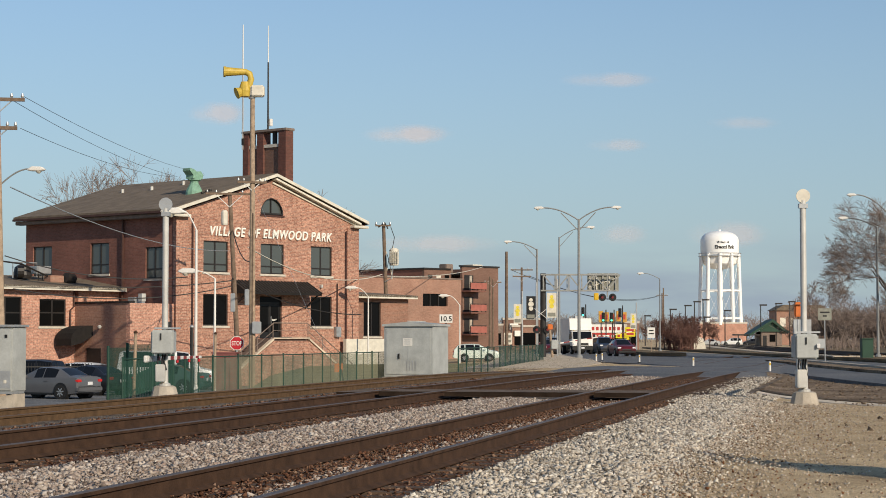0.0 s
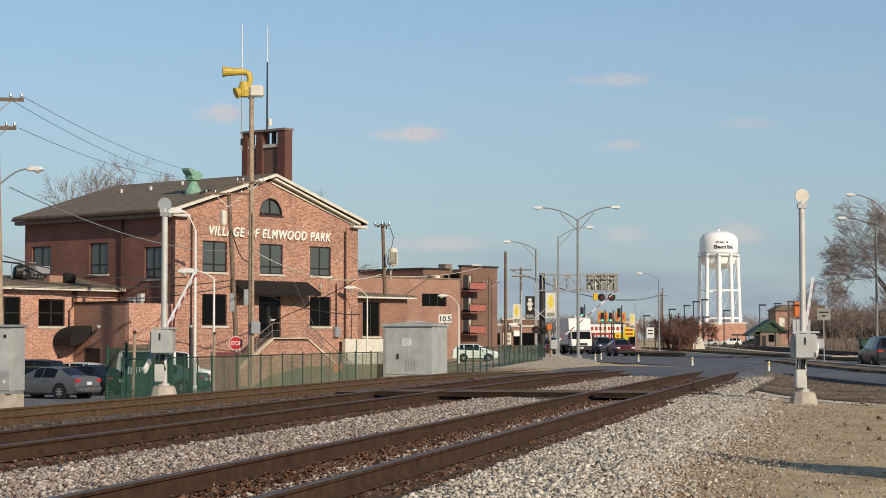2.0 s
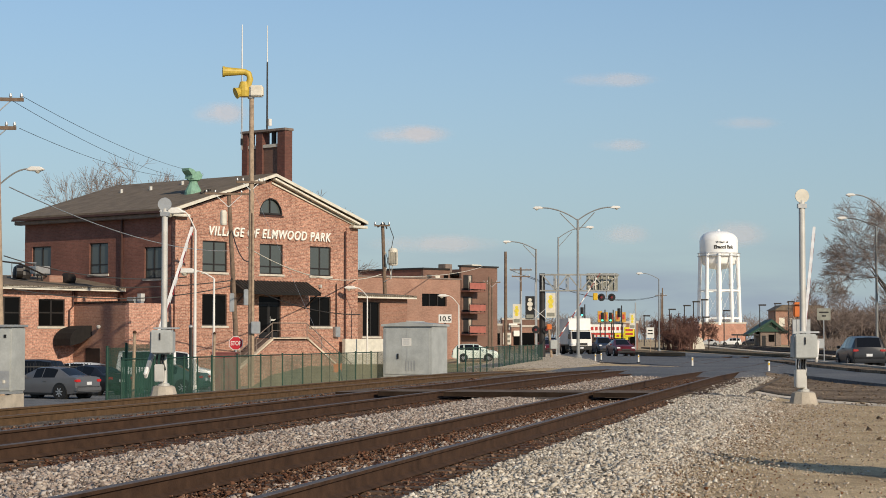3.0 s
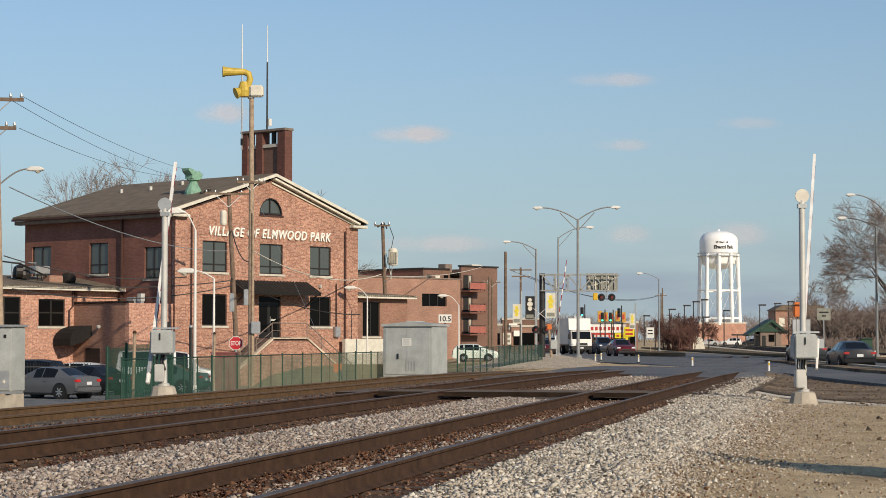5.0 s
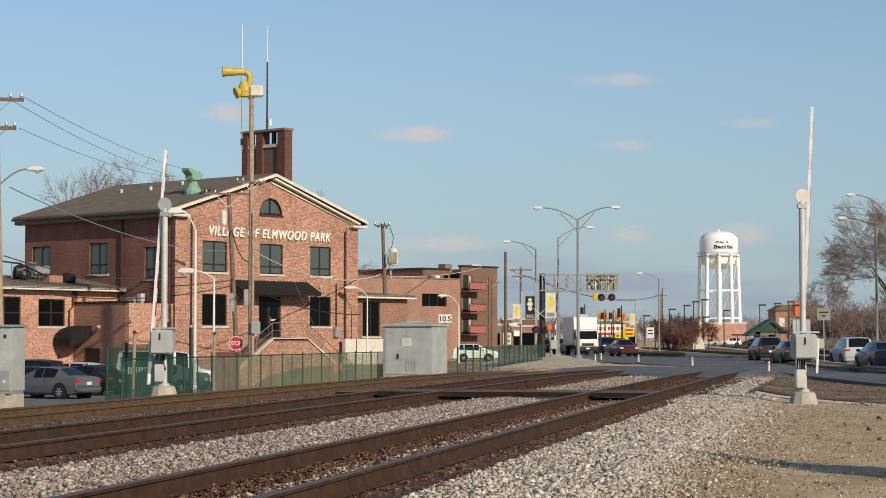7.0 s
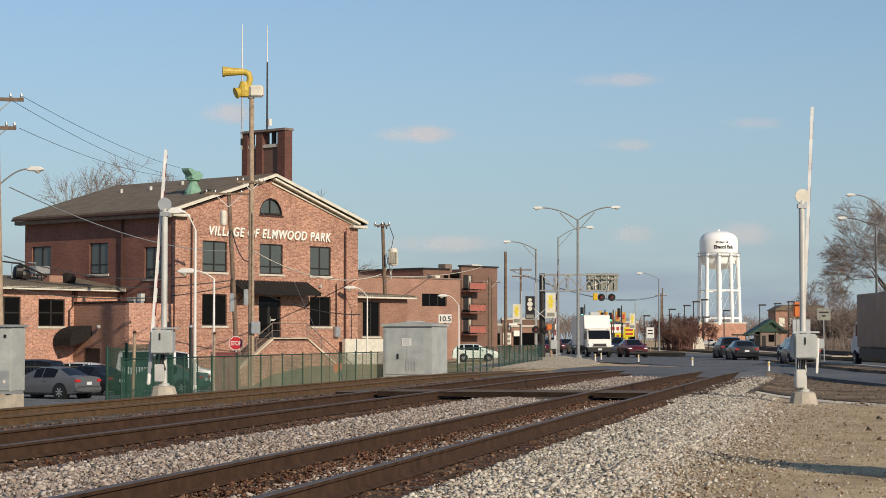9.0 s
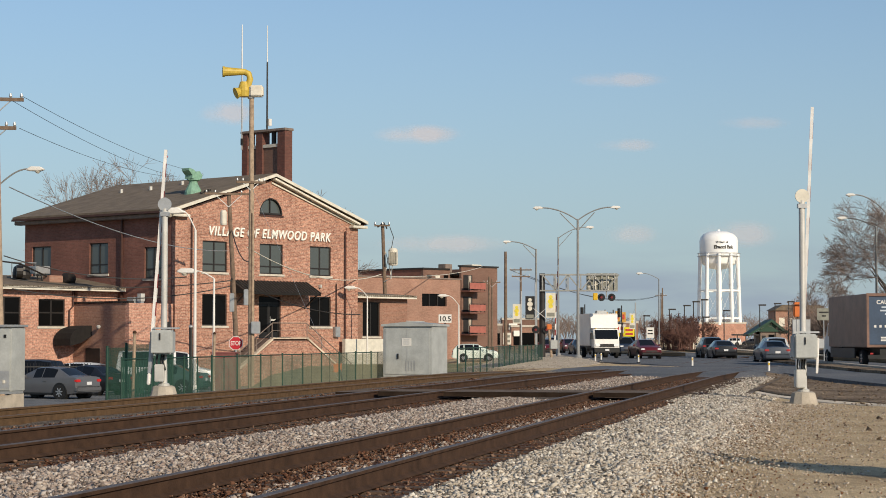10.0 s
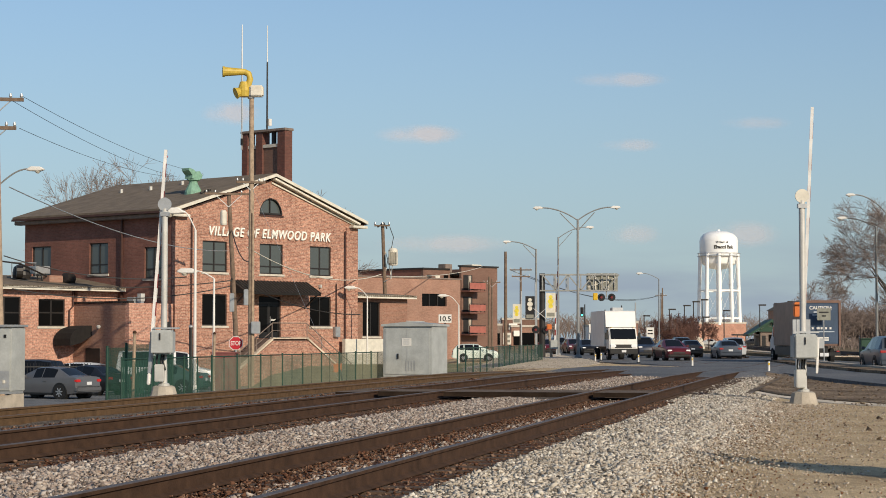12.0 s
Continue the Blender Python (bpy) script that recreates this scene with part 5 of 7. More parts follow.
street_lamp(-4.73, 120, -1.5, 3.8, ((-0.75, 0.55, "hook"),), 0.06, "thin pale lamp post near the low block", True)
street_lamp(1.15, 140, -1.0, 3.6, ((-0.85, 0.7, "hook"),), 0.07, "thin pale lamp post beside the cabinet", True)
street_lamp(-14.3, 61, -1.0, 5.9, ((1.08, 0.66, "hook"),), 0.065, "grey street lamp with a white lantern on the roadside", hs=0.74)
street_lamp(24.75, 220, -0.3, 8.0, ((-1.9, 0.65, "hook"),), 0.09)
street_lamp(36.2, 155, -0.3, 11.0, ((-2.9, 1.9, "truss"),), 0.13, "tall grey street lamp among bare trees")
street_lamp(33.9, 150, -0.3, 9.9, ((-2.35, 0.7, "hook"),), 0.12, "tall grey street lamp among bare trees")
for px_x, y, zt in ((47.2, 400, 7.6), (50.3, 400, 8.4), (52.2, 400, 9.2), (54.0, 400, 9.6), (60, 410, 7.5), (66.0, 400, 8.5), (69.2, 400, 8.8), (72.0, 400, 9.2), (44.0, 420, 6.5), (57, 420, 6.2)):
    lt = thing("car_park_lamp", pose(px_x, y, -0.4), "slim dark car park lamp post", "street lamp", "car park lamps")
    part("post", rod(B(), (0, 0, 0), (0, 0, zt), 0.13, 0.1, 6), DARK, lt)
    part("lamp_head", bx(-0.2, 1.3, -0.25, 0.25, zt - 0.1, zt + 0.2), DARK, lt)


def wire(name, a, b, sag, r=0.016, material=None):
    pts = []
    a, b = Vector(a), Vector(b)
    for i in range(15):
        t = i / 14
        p = a.lerp(b, t)
        p.z -= sag * 4 * t * (1 - t)
        pts.append(p)
    return tagged(part(name, pipe(B(), pts, r, 5), material or DARK), "thin overhead cable between poles", "cable", "overhead cables")


wire("overhead_cable", (-13.2, 60, 8.75), (-14.2, 106, 10.5), 0.25, 0.009)
wire("overhead_cable", (-13.5, 60, 8.6), (-14.9, 107, 10.2), 0.3, 0.009)
wire("overhead_cable", (-13.3, 60, 7.75), (-14.9, 106, 10.1), 0.3, 0.009)
wire("overhead_cable", (-13.6, 60, 5.9), (-11.6, 103.8, 5.9), 0.55, 0.02, STEEL)
wire("overhead_cable", (-9.73, 95.4, 5.68), (-4.2, 130, 5.5), 0.9, 0.03, CREAM)
wire("overhead_cable", (-4.1, 130, 5.4), (4.4, 215, 9.2), 0.4, 0.03, CREAM)
wire("overhead_cable", (-22, 98, 4.2), (-11.44, 103.8, 4.3), 0.4, 0.03)
wire("overhead_cable", (-22, 98, 3.7), (-11.44, 103.8, 4.0), 0.6, 0.03)
wire("overhead_cable", (-22, 96, 5.3), (-13.5, 101, 4.4), 0.5, 0.03)
wire("overhead_cable", (-11.44, 103.8, 4.4), (-5.0, 116, 2.6), 0.5, 0.03)
wire("overhead_cable", (-11.44, 103.8, 7.0), (-9.64, 95.60000000000001, 5.0), 0.5, 0.03)
wire("overhead_cable", (-4.0, 130, 7.2), (-3.5, 130, 5.2), -0.3, 0.025, CREAM)
wire("overhead_cable", (-3.4, 130, 7.4), (-4.0, 130, 4.9), -0.5, 0.025, CREAM)
wire("overhead_cable", (6.8, 190, 7.9), (35.5, 320, 8.2), 1.5, 0.03)
wire("overhead_cable", (8.6, 190, 7.3), (37.0, 330, 8.5), 1.5, 0.03)
# ---- vehicles: forward is +y, the origin on the ground under the middle ----
def wheel(parent, x, y, r, w=0.2):
    wh = new("wheel")
    wh.parent = parent
    wh.matrix_basis = pose(x, y, r, 0, 90, 0)
    part("tyre", lathe(B(), [(r * 0.66, -w / 2), (r * 0.95, -w / 2), (r, -w / 2 + 0.03), (r, w / 2 - 0.03), (r * 0.95, w / 2), (r * 0.66, w / 2)], 20), TYRE, wh)
    rim = lathe(B(), [(r * 0.64, -w / 2 + 0.02), (r * 0.64, w / 2 - 0.02)], 16)
    sg = 1 if x > 0 else -1
    for k in range(7):
        a = 2 * math.pi * k / 7
        bar(rim, (0.03 * math.cos(a), 0.03 * math.sin(a), sg * (w / 2 - 0.012)), (r * 0.62 * math.cos(a), r * 0.62 * math.sin(a), sg * (w / 2 - 0.012)), 0.055, 0.03)
    part("rim", rim, CHROME, wh)
    return wh


# stations along the car from tail to nose: y, sill, belt, top, half width at the belt, at the roof edge, and what
# lies between it and the next: body, rear screen, glazed side, pillar, windscreen
SHAPES = {
    "sedan": [(-2.38, 0.44, 0.74, 0.76, 0.74, 0.62, "b"), (-2.30, 0.30, 0.98, 1.03, 0.84, 0.72, "b"), (-1.72, 0.23, 1.00, 1.08, 0.895, 0.70, "r"), (-1.08, 0.22, 0.99, 1.39, 0.905, 0.60, "g"),
              (-0.78, 0.22, 0.985, 1.44, 0.905, 0.61, "g"), (-0.33, 0.22, 0.98, 1.465, 0.905, 0.62, "p"), (-0.285, 0.22, 0.98, 1.465, 0.905, 0.62, "g"), (0.22, 0.22, 0.97, 1.43, 0.905, 0.60, "w"),
              (1.06, 0.22, 0.95, 1.00, 0.90, 0.74, "b"), (1.85, 0.23, 0.87, 0.93, 0.88, 0.70, "b"), (2.24, 0.27, 0.76, 0.81, 0.82, 0.62, "b"), (2.37, 0.34, 0.62, 0.65, 0.70, 0.54, "b")],
    "suv": [(-2.30, 0.46, 0.86, 0.88, 0.80, 0.70, "b"), (-2.24, 0.36, 1.10, 1.14, 0.88, 0.76, "r"), (-1.95, 0.33, 1.12, 1.64, 0.91, 0.68, "g"), (-1.22, 0.30, 1.11, 1.72, 0.92, 0.69, "p"),
            (-1.14, 0.30, 1.11, 1.72, 0.92, 0.69, "g"), (-0.30, 0.30, 1.09, 1.71, 0.92, 0.69, "p"), (-0.21, 0.30, 1.09, 1.705, 0.92, 0.69, "g"), (0.28, 0.30, 1.08, 1.63, 0.92, 0.66, "w"),
            (1.02, 0.30, 1.05, 1.10, 0.915, 0.78, "b"), (1.80, 0.32, 0.98, 1.03, 0.89, 0.74, "b"), (2.16, 0.36, 0.92, 0.97, 0.85, 0.68, "b"), (2.28, 0.42, 0.74, 0.78, 0.76, 0.60, "b")],
    "hatch": [(-2.03, 0.42, 0.80, 0.82, 0.76, 0.66, "b"), (-1.98, 0.30, 1.00, 1.04, 0.84, 0.72, "r"), (-1.62, 0.26, 1.02, 1.43, 0.87, 0.62, "g"), (-1.05, 0.25, 1.01, 1.52, 0.88, 0.63, "p"),
              (-0.97, 0.25, 1.01, 1.525, 0.88, 0.63, "g"), (-0.22, 0.25, 0.99, 1.53, 0.88, 0.63, "p"), (-0.14, 0.25, 0.99, 1.53, 0.88, 0.63, "g"), (0.30, 0.25, 0.98, 1.48, 0.88, 0.60, "w"),
              (1.24, 0.25, 0.96, 1.02, 0.87, 0.72, "b"), (1.62, 0.27, 0.91, 0.97, 0.86, 0.68, "b"), (1.94, 0.30, 0.81, 0.86, 0.80, 0.62, "b"), (2.04, 0.36, 0.66, 0.69, 0.70, 0.54, "b")],
    "van": [(-2.72, 0.50, 0.95, 0.97, 0.90, 0.80, "b"), (-2.68, 0.42, 1.22, 1.28, 0.96, 0.84, "r"), (-2.55, 0.40, 1.24, 2.02, 0.98, 0.80, "p"), (-2.35, 0.40, 1.24, 2.08, 0.99, 0.82, "g"),
            (-0.75, 0.40, 1.24, 2.10, 0.99, 0.82, "p"), (-0.62, 0.40, 1.23, 2.10, 0.99, 0.82, "g"), (0.35, 0.40, 1.22, 2.09, 0.99, 0.82, "p"), (0.47, 0.40, 1.21, 2.08, 0.99, 0.82, "g"),
            (1.10, 0.40, 1.18, 1.99, 0.99, 0.78, "w"), (1.75, 0.40, 1.14, 1.22, 0.98, 0.84, "b"), (2.42, 0.42, 1.02, 1.06, 0.95, 0.80, "b"), (2.66, 0.46, 0.86, 0.90, 0.90, 0.74, "b"), (2.72, 0.52, 0.66, 0.68, 0.84, 0.68, "b")],
}


def car_shell(rows):
    """Painted shell out of one row of cross-sections, and its panes, each a mesh of its own."""
    shells, seen, rings = {"paint": B()}, {}, []
    for y, zs, zb, zt, wb, wt, kind in rows:
        half = [(wb * 0.93, zs), (wb, zs + 0.42 * (zb - zs)), (wb * 0.985, zb - 0.07), (wb * 0.955, zb), (wt, zt - 0.045), (wt * 0.84, zt - 0.008), (0.0, zt + 0.018)]
        rings.append([(x, y, z) for x, z in half] + [(-x, y, z) for x, z in half[-2::-1]])
    n = len(rings[0])

    def vert(which, p):
        key = (which, round(p[0], 4), round(p[1], 4), round(p[2], 4))
        if key not in seen:
            seen[key] = shells[which].verts.new(p)
        return seen[key]

    light = 0
    for i in range(len(rings) - 1):
        kind = rows[i][6]
        light += kind != "g"
        for k in range(n):
            band = min(k, n - 2 - k)
            which = "paint"
            if kind == "g" and band == 3:
                which = ("side_window", light, k)
            elif kind in "rw" and band == 5:
                which = ("rear_window" if kind == "r" else "windscreen", 0, 0)
            if which not in shells:
                shells[which] = B()
            a, b = rings[i], rings[i + 1]
            q = [vert(which, p) for p in (a[k], a[(k + 1) % n], b[(k + 1) % n], b[k])]
            if len(set(q)) == 4:
                shells[which].faces.new(q)
    for r in (rings[0], rings[-1]):
        shells["paint"].faces.new([vert("paint", p) for p in r])
    return shells


def car(m, shape, material, label, group="", lit=False, head=False):
    rows = SHAPES[shape]
    c = thing("car", m, label, "car", group)
    hw = max(r[4] for r in rows) + 0.005
    tail, nose = rows[0][0], rows[-1][0]
    shells = car_shell(rows)
    part("body", shells.pop("paint"), material, c, smooth=True)
    for which, bm in shells.items():
        part(which[0], bm, CARGLASS, c, "dark tinted glass", True)
    r = {"sedan": 0.33, "hatch": 0.31, "suv": 0.36, "van": 0.37}[shape]
    zb = rows[1][2]
    zh = rows[-2][2]
    cowl = [q for q in rows if q[6] == "w"][0]
    for sg in (-1, 1):
        part("mirror", bx(*sorted((sg * (hw - 0.02), sg * (hw + 0.17))), cowl[0] + 0.35, cowl[0] + 0.5, cowl[2] - 0.02, cowl[2] + 0.13, 0.03), material, c)
        part("tail_lamp", bx(*sorted((sg * (hw - 0.36), sg * (hw - 0.075))), tail - 0.005, tail + 0.2, zb - 0.19, zb - 0.07, 0.02), BRAKE if lit else TAIL, c)
        part("headlight", bx(*sorted((sg * (hw - 0.42), sg * (hw - 0.12))), nose - 0.28, nose - 0.03, zh - 0.1, zh + 0.02, 0.03), HEADLAMP if head else CREAM, c)
        for y in (tail + 0.97, nose - 0.92):
            wheel(c, sg * (hw - 0.085), y, r)
            part("wheel_arch", rod(B(), (sg * (hw - 0.3), y, r + 0.03), (sg * (hw + 0.002), y, r + 0.03), r + 0.075, r + 0.075, 20), BLACK, c)
        part("door_handle", bx(*sorted((sg * (hw - 0.02), sg * (hw + 0.012))), -0.62, -0.44, zb - 0.17, zb - 0.13), material, c)
        part("sill", bx(*sorted((sg * (hw - 0.12), sg * (hw - 0.03))), tail + 1.4, nose - 1.35, 0.2, 0.3, 0.02), BLACK, c)
    part("bumper", bx(-hw + 0.08, hw - 0.08, tail - 0.05, tail + 0.16, 0.34, 0.6, 0.05), material, c)
    part("bumper", bx(-hw + 0.16, hw - 0.16, nose - 0.2, nose + 0.05, 0.28, 0.5, 0.05), BLACK if head else material, c)
    part("grille", bx(-0.42, 0.42, nose - 0.12, nose + 0.02, 0.5, 0.64, 0.02), DARK, c)
    part("number_plate", bx(-0.16, 0.16, tail - 0.016, tail - 0.004, 0.66, 0.8), PLATE, c)
    return c


def box_truck_white():
    t = thing("box_truck", pose(0, 0, 0), "white cab-over box truck with dark windscreen", "truck", "traffic")
    part("cargo_box", bx(-1.12, 1.12, -4.2, 1.0, 0.95, 3.5, 0.04), WHITETRUCK, t, "white cargo box")
    part("wind_deflector", prism(B(), [(1.0, 2.3), (1.35, 2.35), (1.1, 3.4), (1.0, 3.48)], -1.08, 1.08, axis="x"), WHITETRUCK, t)
    cab = prism(B(), [(1.02, 0.75), (1.02, 2.3), (1.9, 2.3), (2.25, 1.45), (2.32, 0.75)], -1.0, 1.0, axis="x")
    bmesh.ops.bevel(cab, geom=list(cab.edges), offset=0.06, segments=2, affect="EDGES")
    part("cab", cab, WHITETRUCK, t)
    ws = B()
    prism(ws, [(1.91, 2.2), (1.97, 2.2), (2.275, 1.5), (2.2, 1.45)], -0.9, 0.9, axis="x")
    part("windscreen", ws, CARGLASS, t)
    for sg in (-1, 1):
        part("side_window", bx(*sorted((sg * 0.99, sg * 1.012)), 1.2, 1.85, 1.5, 2.15), CARGLASS, t)
        part("headlight", bx(*sorted((sg * 0.55, sg * 0.92)), 2.28, 2.36, 0.92, 1.08, 0.01), HEADLAMP, t)
        part("mirror", bx(*sorted((sg * 1.08, sg * 1.28)), 2.0, 2.08, 1.45, 1.95, 0.02), BLACK, t)
        wheel(t, sg * 0.9, 1.5, 0.42, 0.26)
        wheel(t, sg * 0.9, -2.9, 0.42, 0.34)
        part("marker_lamp", bx(sg * 0.8 - 0.05, sg * 0.8 + 0.05, 1.9, 1.96, 2.3, 2.35), YELLOW, t)
    part("bumper", bx(-1.0, 1.0, 2.25, 2.42, 0.42, 0.8, 0.03), BLACK, t)
    part("number_plate", bx(-0.16, 0.16, 2.421, 2.435, 0.55, 0.7), PLATE, t)
    part("chassis", bx(-0.6, 0.6, -4.0, 2.0, 0.5, 0.94), BLACK, t)
    part("lower_grille", bx(-0.6, 0.6, 2.3, 2.345, 0.86, 1.1), DARK, t)
    part("roof_fan", bx(-0.5, 0.3, -1.0, -0.2, 3.5, 3.75, 0.03), STEEL, t)
    return t


def box_truck_brown():
    t = thing("box_truck", pose(0, 0, 0), "long brown box truck with a blue lettered rear door", "truck", "traffic")
    part("cargo_box", bx(-1.25, 1.25, -5.4, 4.4, 1.15, 4.0, 0.03), BROWNTRUCK, t, "dull brown-grey cargo box")
    part("rear_door", bx(-1.12, 1.12, -5.44, -5.405, 1.3, 3.86), BLUEDOOR, t, "blue roll-up rear door")
    fr = B()
    for a, b, c, d in ((-1.25, 1.25, 3.86, 4.02), (-1.25, -1.12, 1.15, 3.86), (1.12, 1.25, 1.15, 3.86)):
        box(fr, a, b, -5.5, -5.401, c, d)
    part("rear_frame", fr, BROWNTRUCK, t)
    text_mesh("CAUTION:", 0.3, WHITE, t, pose(0.0, -5.45, 3.45, 90, 0, 0), depth=0.003, bold=0.006)
    for z, w in ((3.24, 1.05), (3.06, 1.2), (2.88, 0.7)):
        n = 3
        for k in range(n):
            part("lettering_bar", bx(0.08 - w / 2 + w * k / n, 0.08 - w / 2 + w * (k + 0.85) / n, -5.448, -5.441, z, z + 0.08), PALEBLUE, t)
    for k in range(6):
        part("lettering_bar", bx(-0.85 + 0.28 * k, -0.73 + 0.28 * k + (0.1 if k == 2 else 0), -5.448, -5.441, 2.2, 2.33), WHITE, t)
    part("lettering_bar", bx(-0.1, 0.85, -5.448, -5.441, 2.02, 2.07), PALEBLUE, t)
    for z in (1.62, 1.48):
        part("lettering_bar", bx(-0.5, 0.5, -5.448, -5.441, z, z + 0.09), WHITE, t)
    cab = prism(B(), [(4.45, 0.8), (4.45, 2.6), (5.4, 2.6), (5.9, 1.75), (6.6, 1.6), (6.7, 0.8)], -1.1, 1.1, axis="x")
    bmesh.ops.bevel(cab, geom=list(cab.edges), offset=0.06, segments=2, affect="EDGES")
    part("cab", cab, WHITETRUCK, t)
    part("side_window", bx(-1.115, -1.1, 4.75, 5.4, 1.75, 2.4), CARGLASS, t)
    part("chassis", bx(-0.5, 0.5, -5.2, 6.5, 0.6, 1.14), BLACK, t)
    part("rear_bumper", bx(-1.2, 1.2, -5.6, -5.45, 0.55, 0.75), BLACK, t)
    part("side_skirt", bx(-1.2, -1.1, -2.2, 4.2, 0.55, 1.1), BLACK, t)
    part("number_plate", bx(-0.1, 0.45, -5.62, -5.601, 0.5, 0.72), PLATE, t)
    for sg in (-1, 1):
        part("tail_lamp", bx(*sorted((sg * 0.95, sg * 1.12)), -5.62, -5.601, 0.78, 0.86), TAIL, t)
        for y in (5.6, -3.6):
            wheel(t, sg * 1.0, y, 0.5, 0.3)
    return t


WHITETRUCK = paint("white_truck_paint", (0.75, 0.73, 0.68), 0.4)
BROWNTRUCK = mat("brown_truck_side", (0.20, 0.115, 0.083), 0.45, vary=0.25, scale=0.8, fine=6)
PALEBLUE = mat("pale_blue_lettering", (0.5, 0.56, 0.62), 0.5, vary=0.08)
BLUEDOOR = mat("blue_truck_door", (0.045, 0.075, 0.125), 0.5, vary=0.15, scale=1.0, fine=10)
NAVY = paint("navy_car_paint", (0.02, 0.028, 0.05))
MAROON = paint("maroon_car_paint", (0.10, 0.012, 0.018))
CHARCOAL = paint("charcoal_car_paint", (0.02, 0.021, 0.024))
SLATE = paint("slate_blue_car_paint", (0.055, 0.066, 0.085))
GREYPAINT = paint("grey_car_paint", (0.10, 0.103, 0.11))
SILVER = paint("silver_car_paint", (0.45, 0.46, 0.46))
WHITECAR = paint("white_car_paint", (0.72, 0.73, 0.72))
MINT = paint("pale_green_car_paint", (0.66, 0.74, 0.66))
TEALCAR = paint("dull_green_car_paint", (0.05, 0.085, 0.075))
BLACKCAR = paint("black_car_paint", (0.012, 0.012, 0.014))

# parked in the sunken car park
G = "parked cars"
car(pose(-18.1, 88.5, -1.6, 0, 0, 59), "sedan", GREYPAINT, "dark grey sedan parked behind the railway fence", G, lit=True)
car(pose(-17.3, 94.2, -1.6, 0, 0, 50), "sedan", BLACKCAR, "black sedan parked in a row of cars", G)
car(pose(-21.0, 95.5, -1.6, 0, 0, 75), "suv", BLACKCAR, "black sport utility car parked in the lot", G)
car(pose(-24.6, 97.5, -1.6, 0, 0, 80), "hatch", WHITECAR, "white hatchback parked in the lot", G, lit=True)
car(pose(-18.9, 98.3, -1.6, 0, 0, 70), "hatch", WHITECAR, "white hatchback parked in the lot", G)
car(pose(-14.9, 103.6, -1.6, 0, 0, -80), "van", WHITECAR, "white passenger van behind the green fence", G)
car(pose(-14.2, 96.5, -1.6, 0, 0, 82), "sedan", TEALCAR, "dull green sedan behind the green fence", G)
car(pose(2.5, 150.0, -0.62, 0, 0, -88) @ Matrix.Scale(0.88, 4), "hatch", MINT, "pale green hatchback parked beyond the cabinet", G)
car(pose(10.0, 183.0, -0.36, 0, 0, 184), "sedan", MAROON, "dark red sedan waiting near the pavement", G, head=True)

G = "traffic"
truck_w = box_truck_white()
truck_b = box_truck_brown()
car_a1 = car(pose(0, 0, 0), "suv", CHARCOAL, "charcoal sport utility car driving across the railway", G)
car_a2 = car(pose(0, 0, 0), "sedan", BLACKCAR, "black sedan driving across the railway", G)
car_b = car(pose(0, 0, 0), "suv", SILVER, "silver-white sport utility car driving across the railway", G)
car_c = car(pose(0, 0, 0), "sedan", SLATE, "slate blue sedan driving across the railway", G)
car_d = car(pose(0, 0, 0), "suv", SLATE, "blue-grey sport utility car following the truck", G)
car_e = car(pose(0, 0, 0), "sedan", MAROON, "dark maroon sedan coming towards the crossing", G, head=True)
car_f = car(pose(0, 0, 0), "suv", NAVY, "navy sport utility car coming towards the crossing", G, head=True)
car_g1 = car(pose(0, 0, 0), "sedan", BLACKCAR, "black sedan queueing behind the white truck", G, head=True)
car_g2 = car(pose(0, 0, 0), "hatch", MAROON, "red hatchback queueing in the road", G, head=True)
car_g3 = car(pose(0, 0, 0), "suv", CHARCOAL, "charcoal sport utility car queueing in the road", G, head=True)
car_h = car(pose(0, 0, 0), "sedan", CHARCOAL, "charcoal sedan queueing in the road", G, head=True)
# ---- trees: tapered limbs that fork into fine twigs ----
def seg_mesh(name, segs, n, material):
    """Tapered n-sided rods, joined."""
    a = np.array([s[0] for s in segs], dtype=float)
    b = np.array([s[1] for s in segs], dtype=float)
    ra, rb = np.array([s[2] for s in segs]), np.array([s[3] for s in segs])
    d = b - a
    d /= np.linalg.norm(d, axis=1, keepdims=True) + 1e-9
    up = np.where(np.abs(d[:, 2:3]) > 0.9, np.array([[1.0, 0, 0]]), np.array([[0, 0, 1.0]]))
    u = np.cross(d, up)
    u /= np.linalg.norm(u, axis=1, keepdims=True) + 1e-9
    w = np.cross(d, u)
    v = np.zeros((len(segs), 2 * n, 3))
    for i in range(n):
        c, s = math.cos(2 * math.pi * i / n), math.sin(2 * math.pi * i / n)
        o = u * c + w * s
        v[:, i] = a + o * ra[:, None]
        v[:, n + i] = b + o * rb[:, None]
    base = (np.arange(len(segs)) * 2 * n)[:, None]
    f = np.concatenate([base + np.array([[i, (i + 1) % n, n + (i + 1) % n, n + i]]) for i in range(n)])
    return np_mesh(name, v.reshape(-1, 3), f, material)


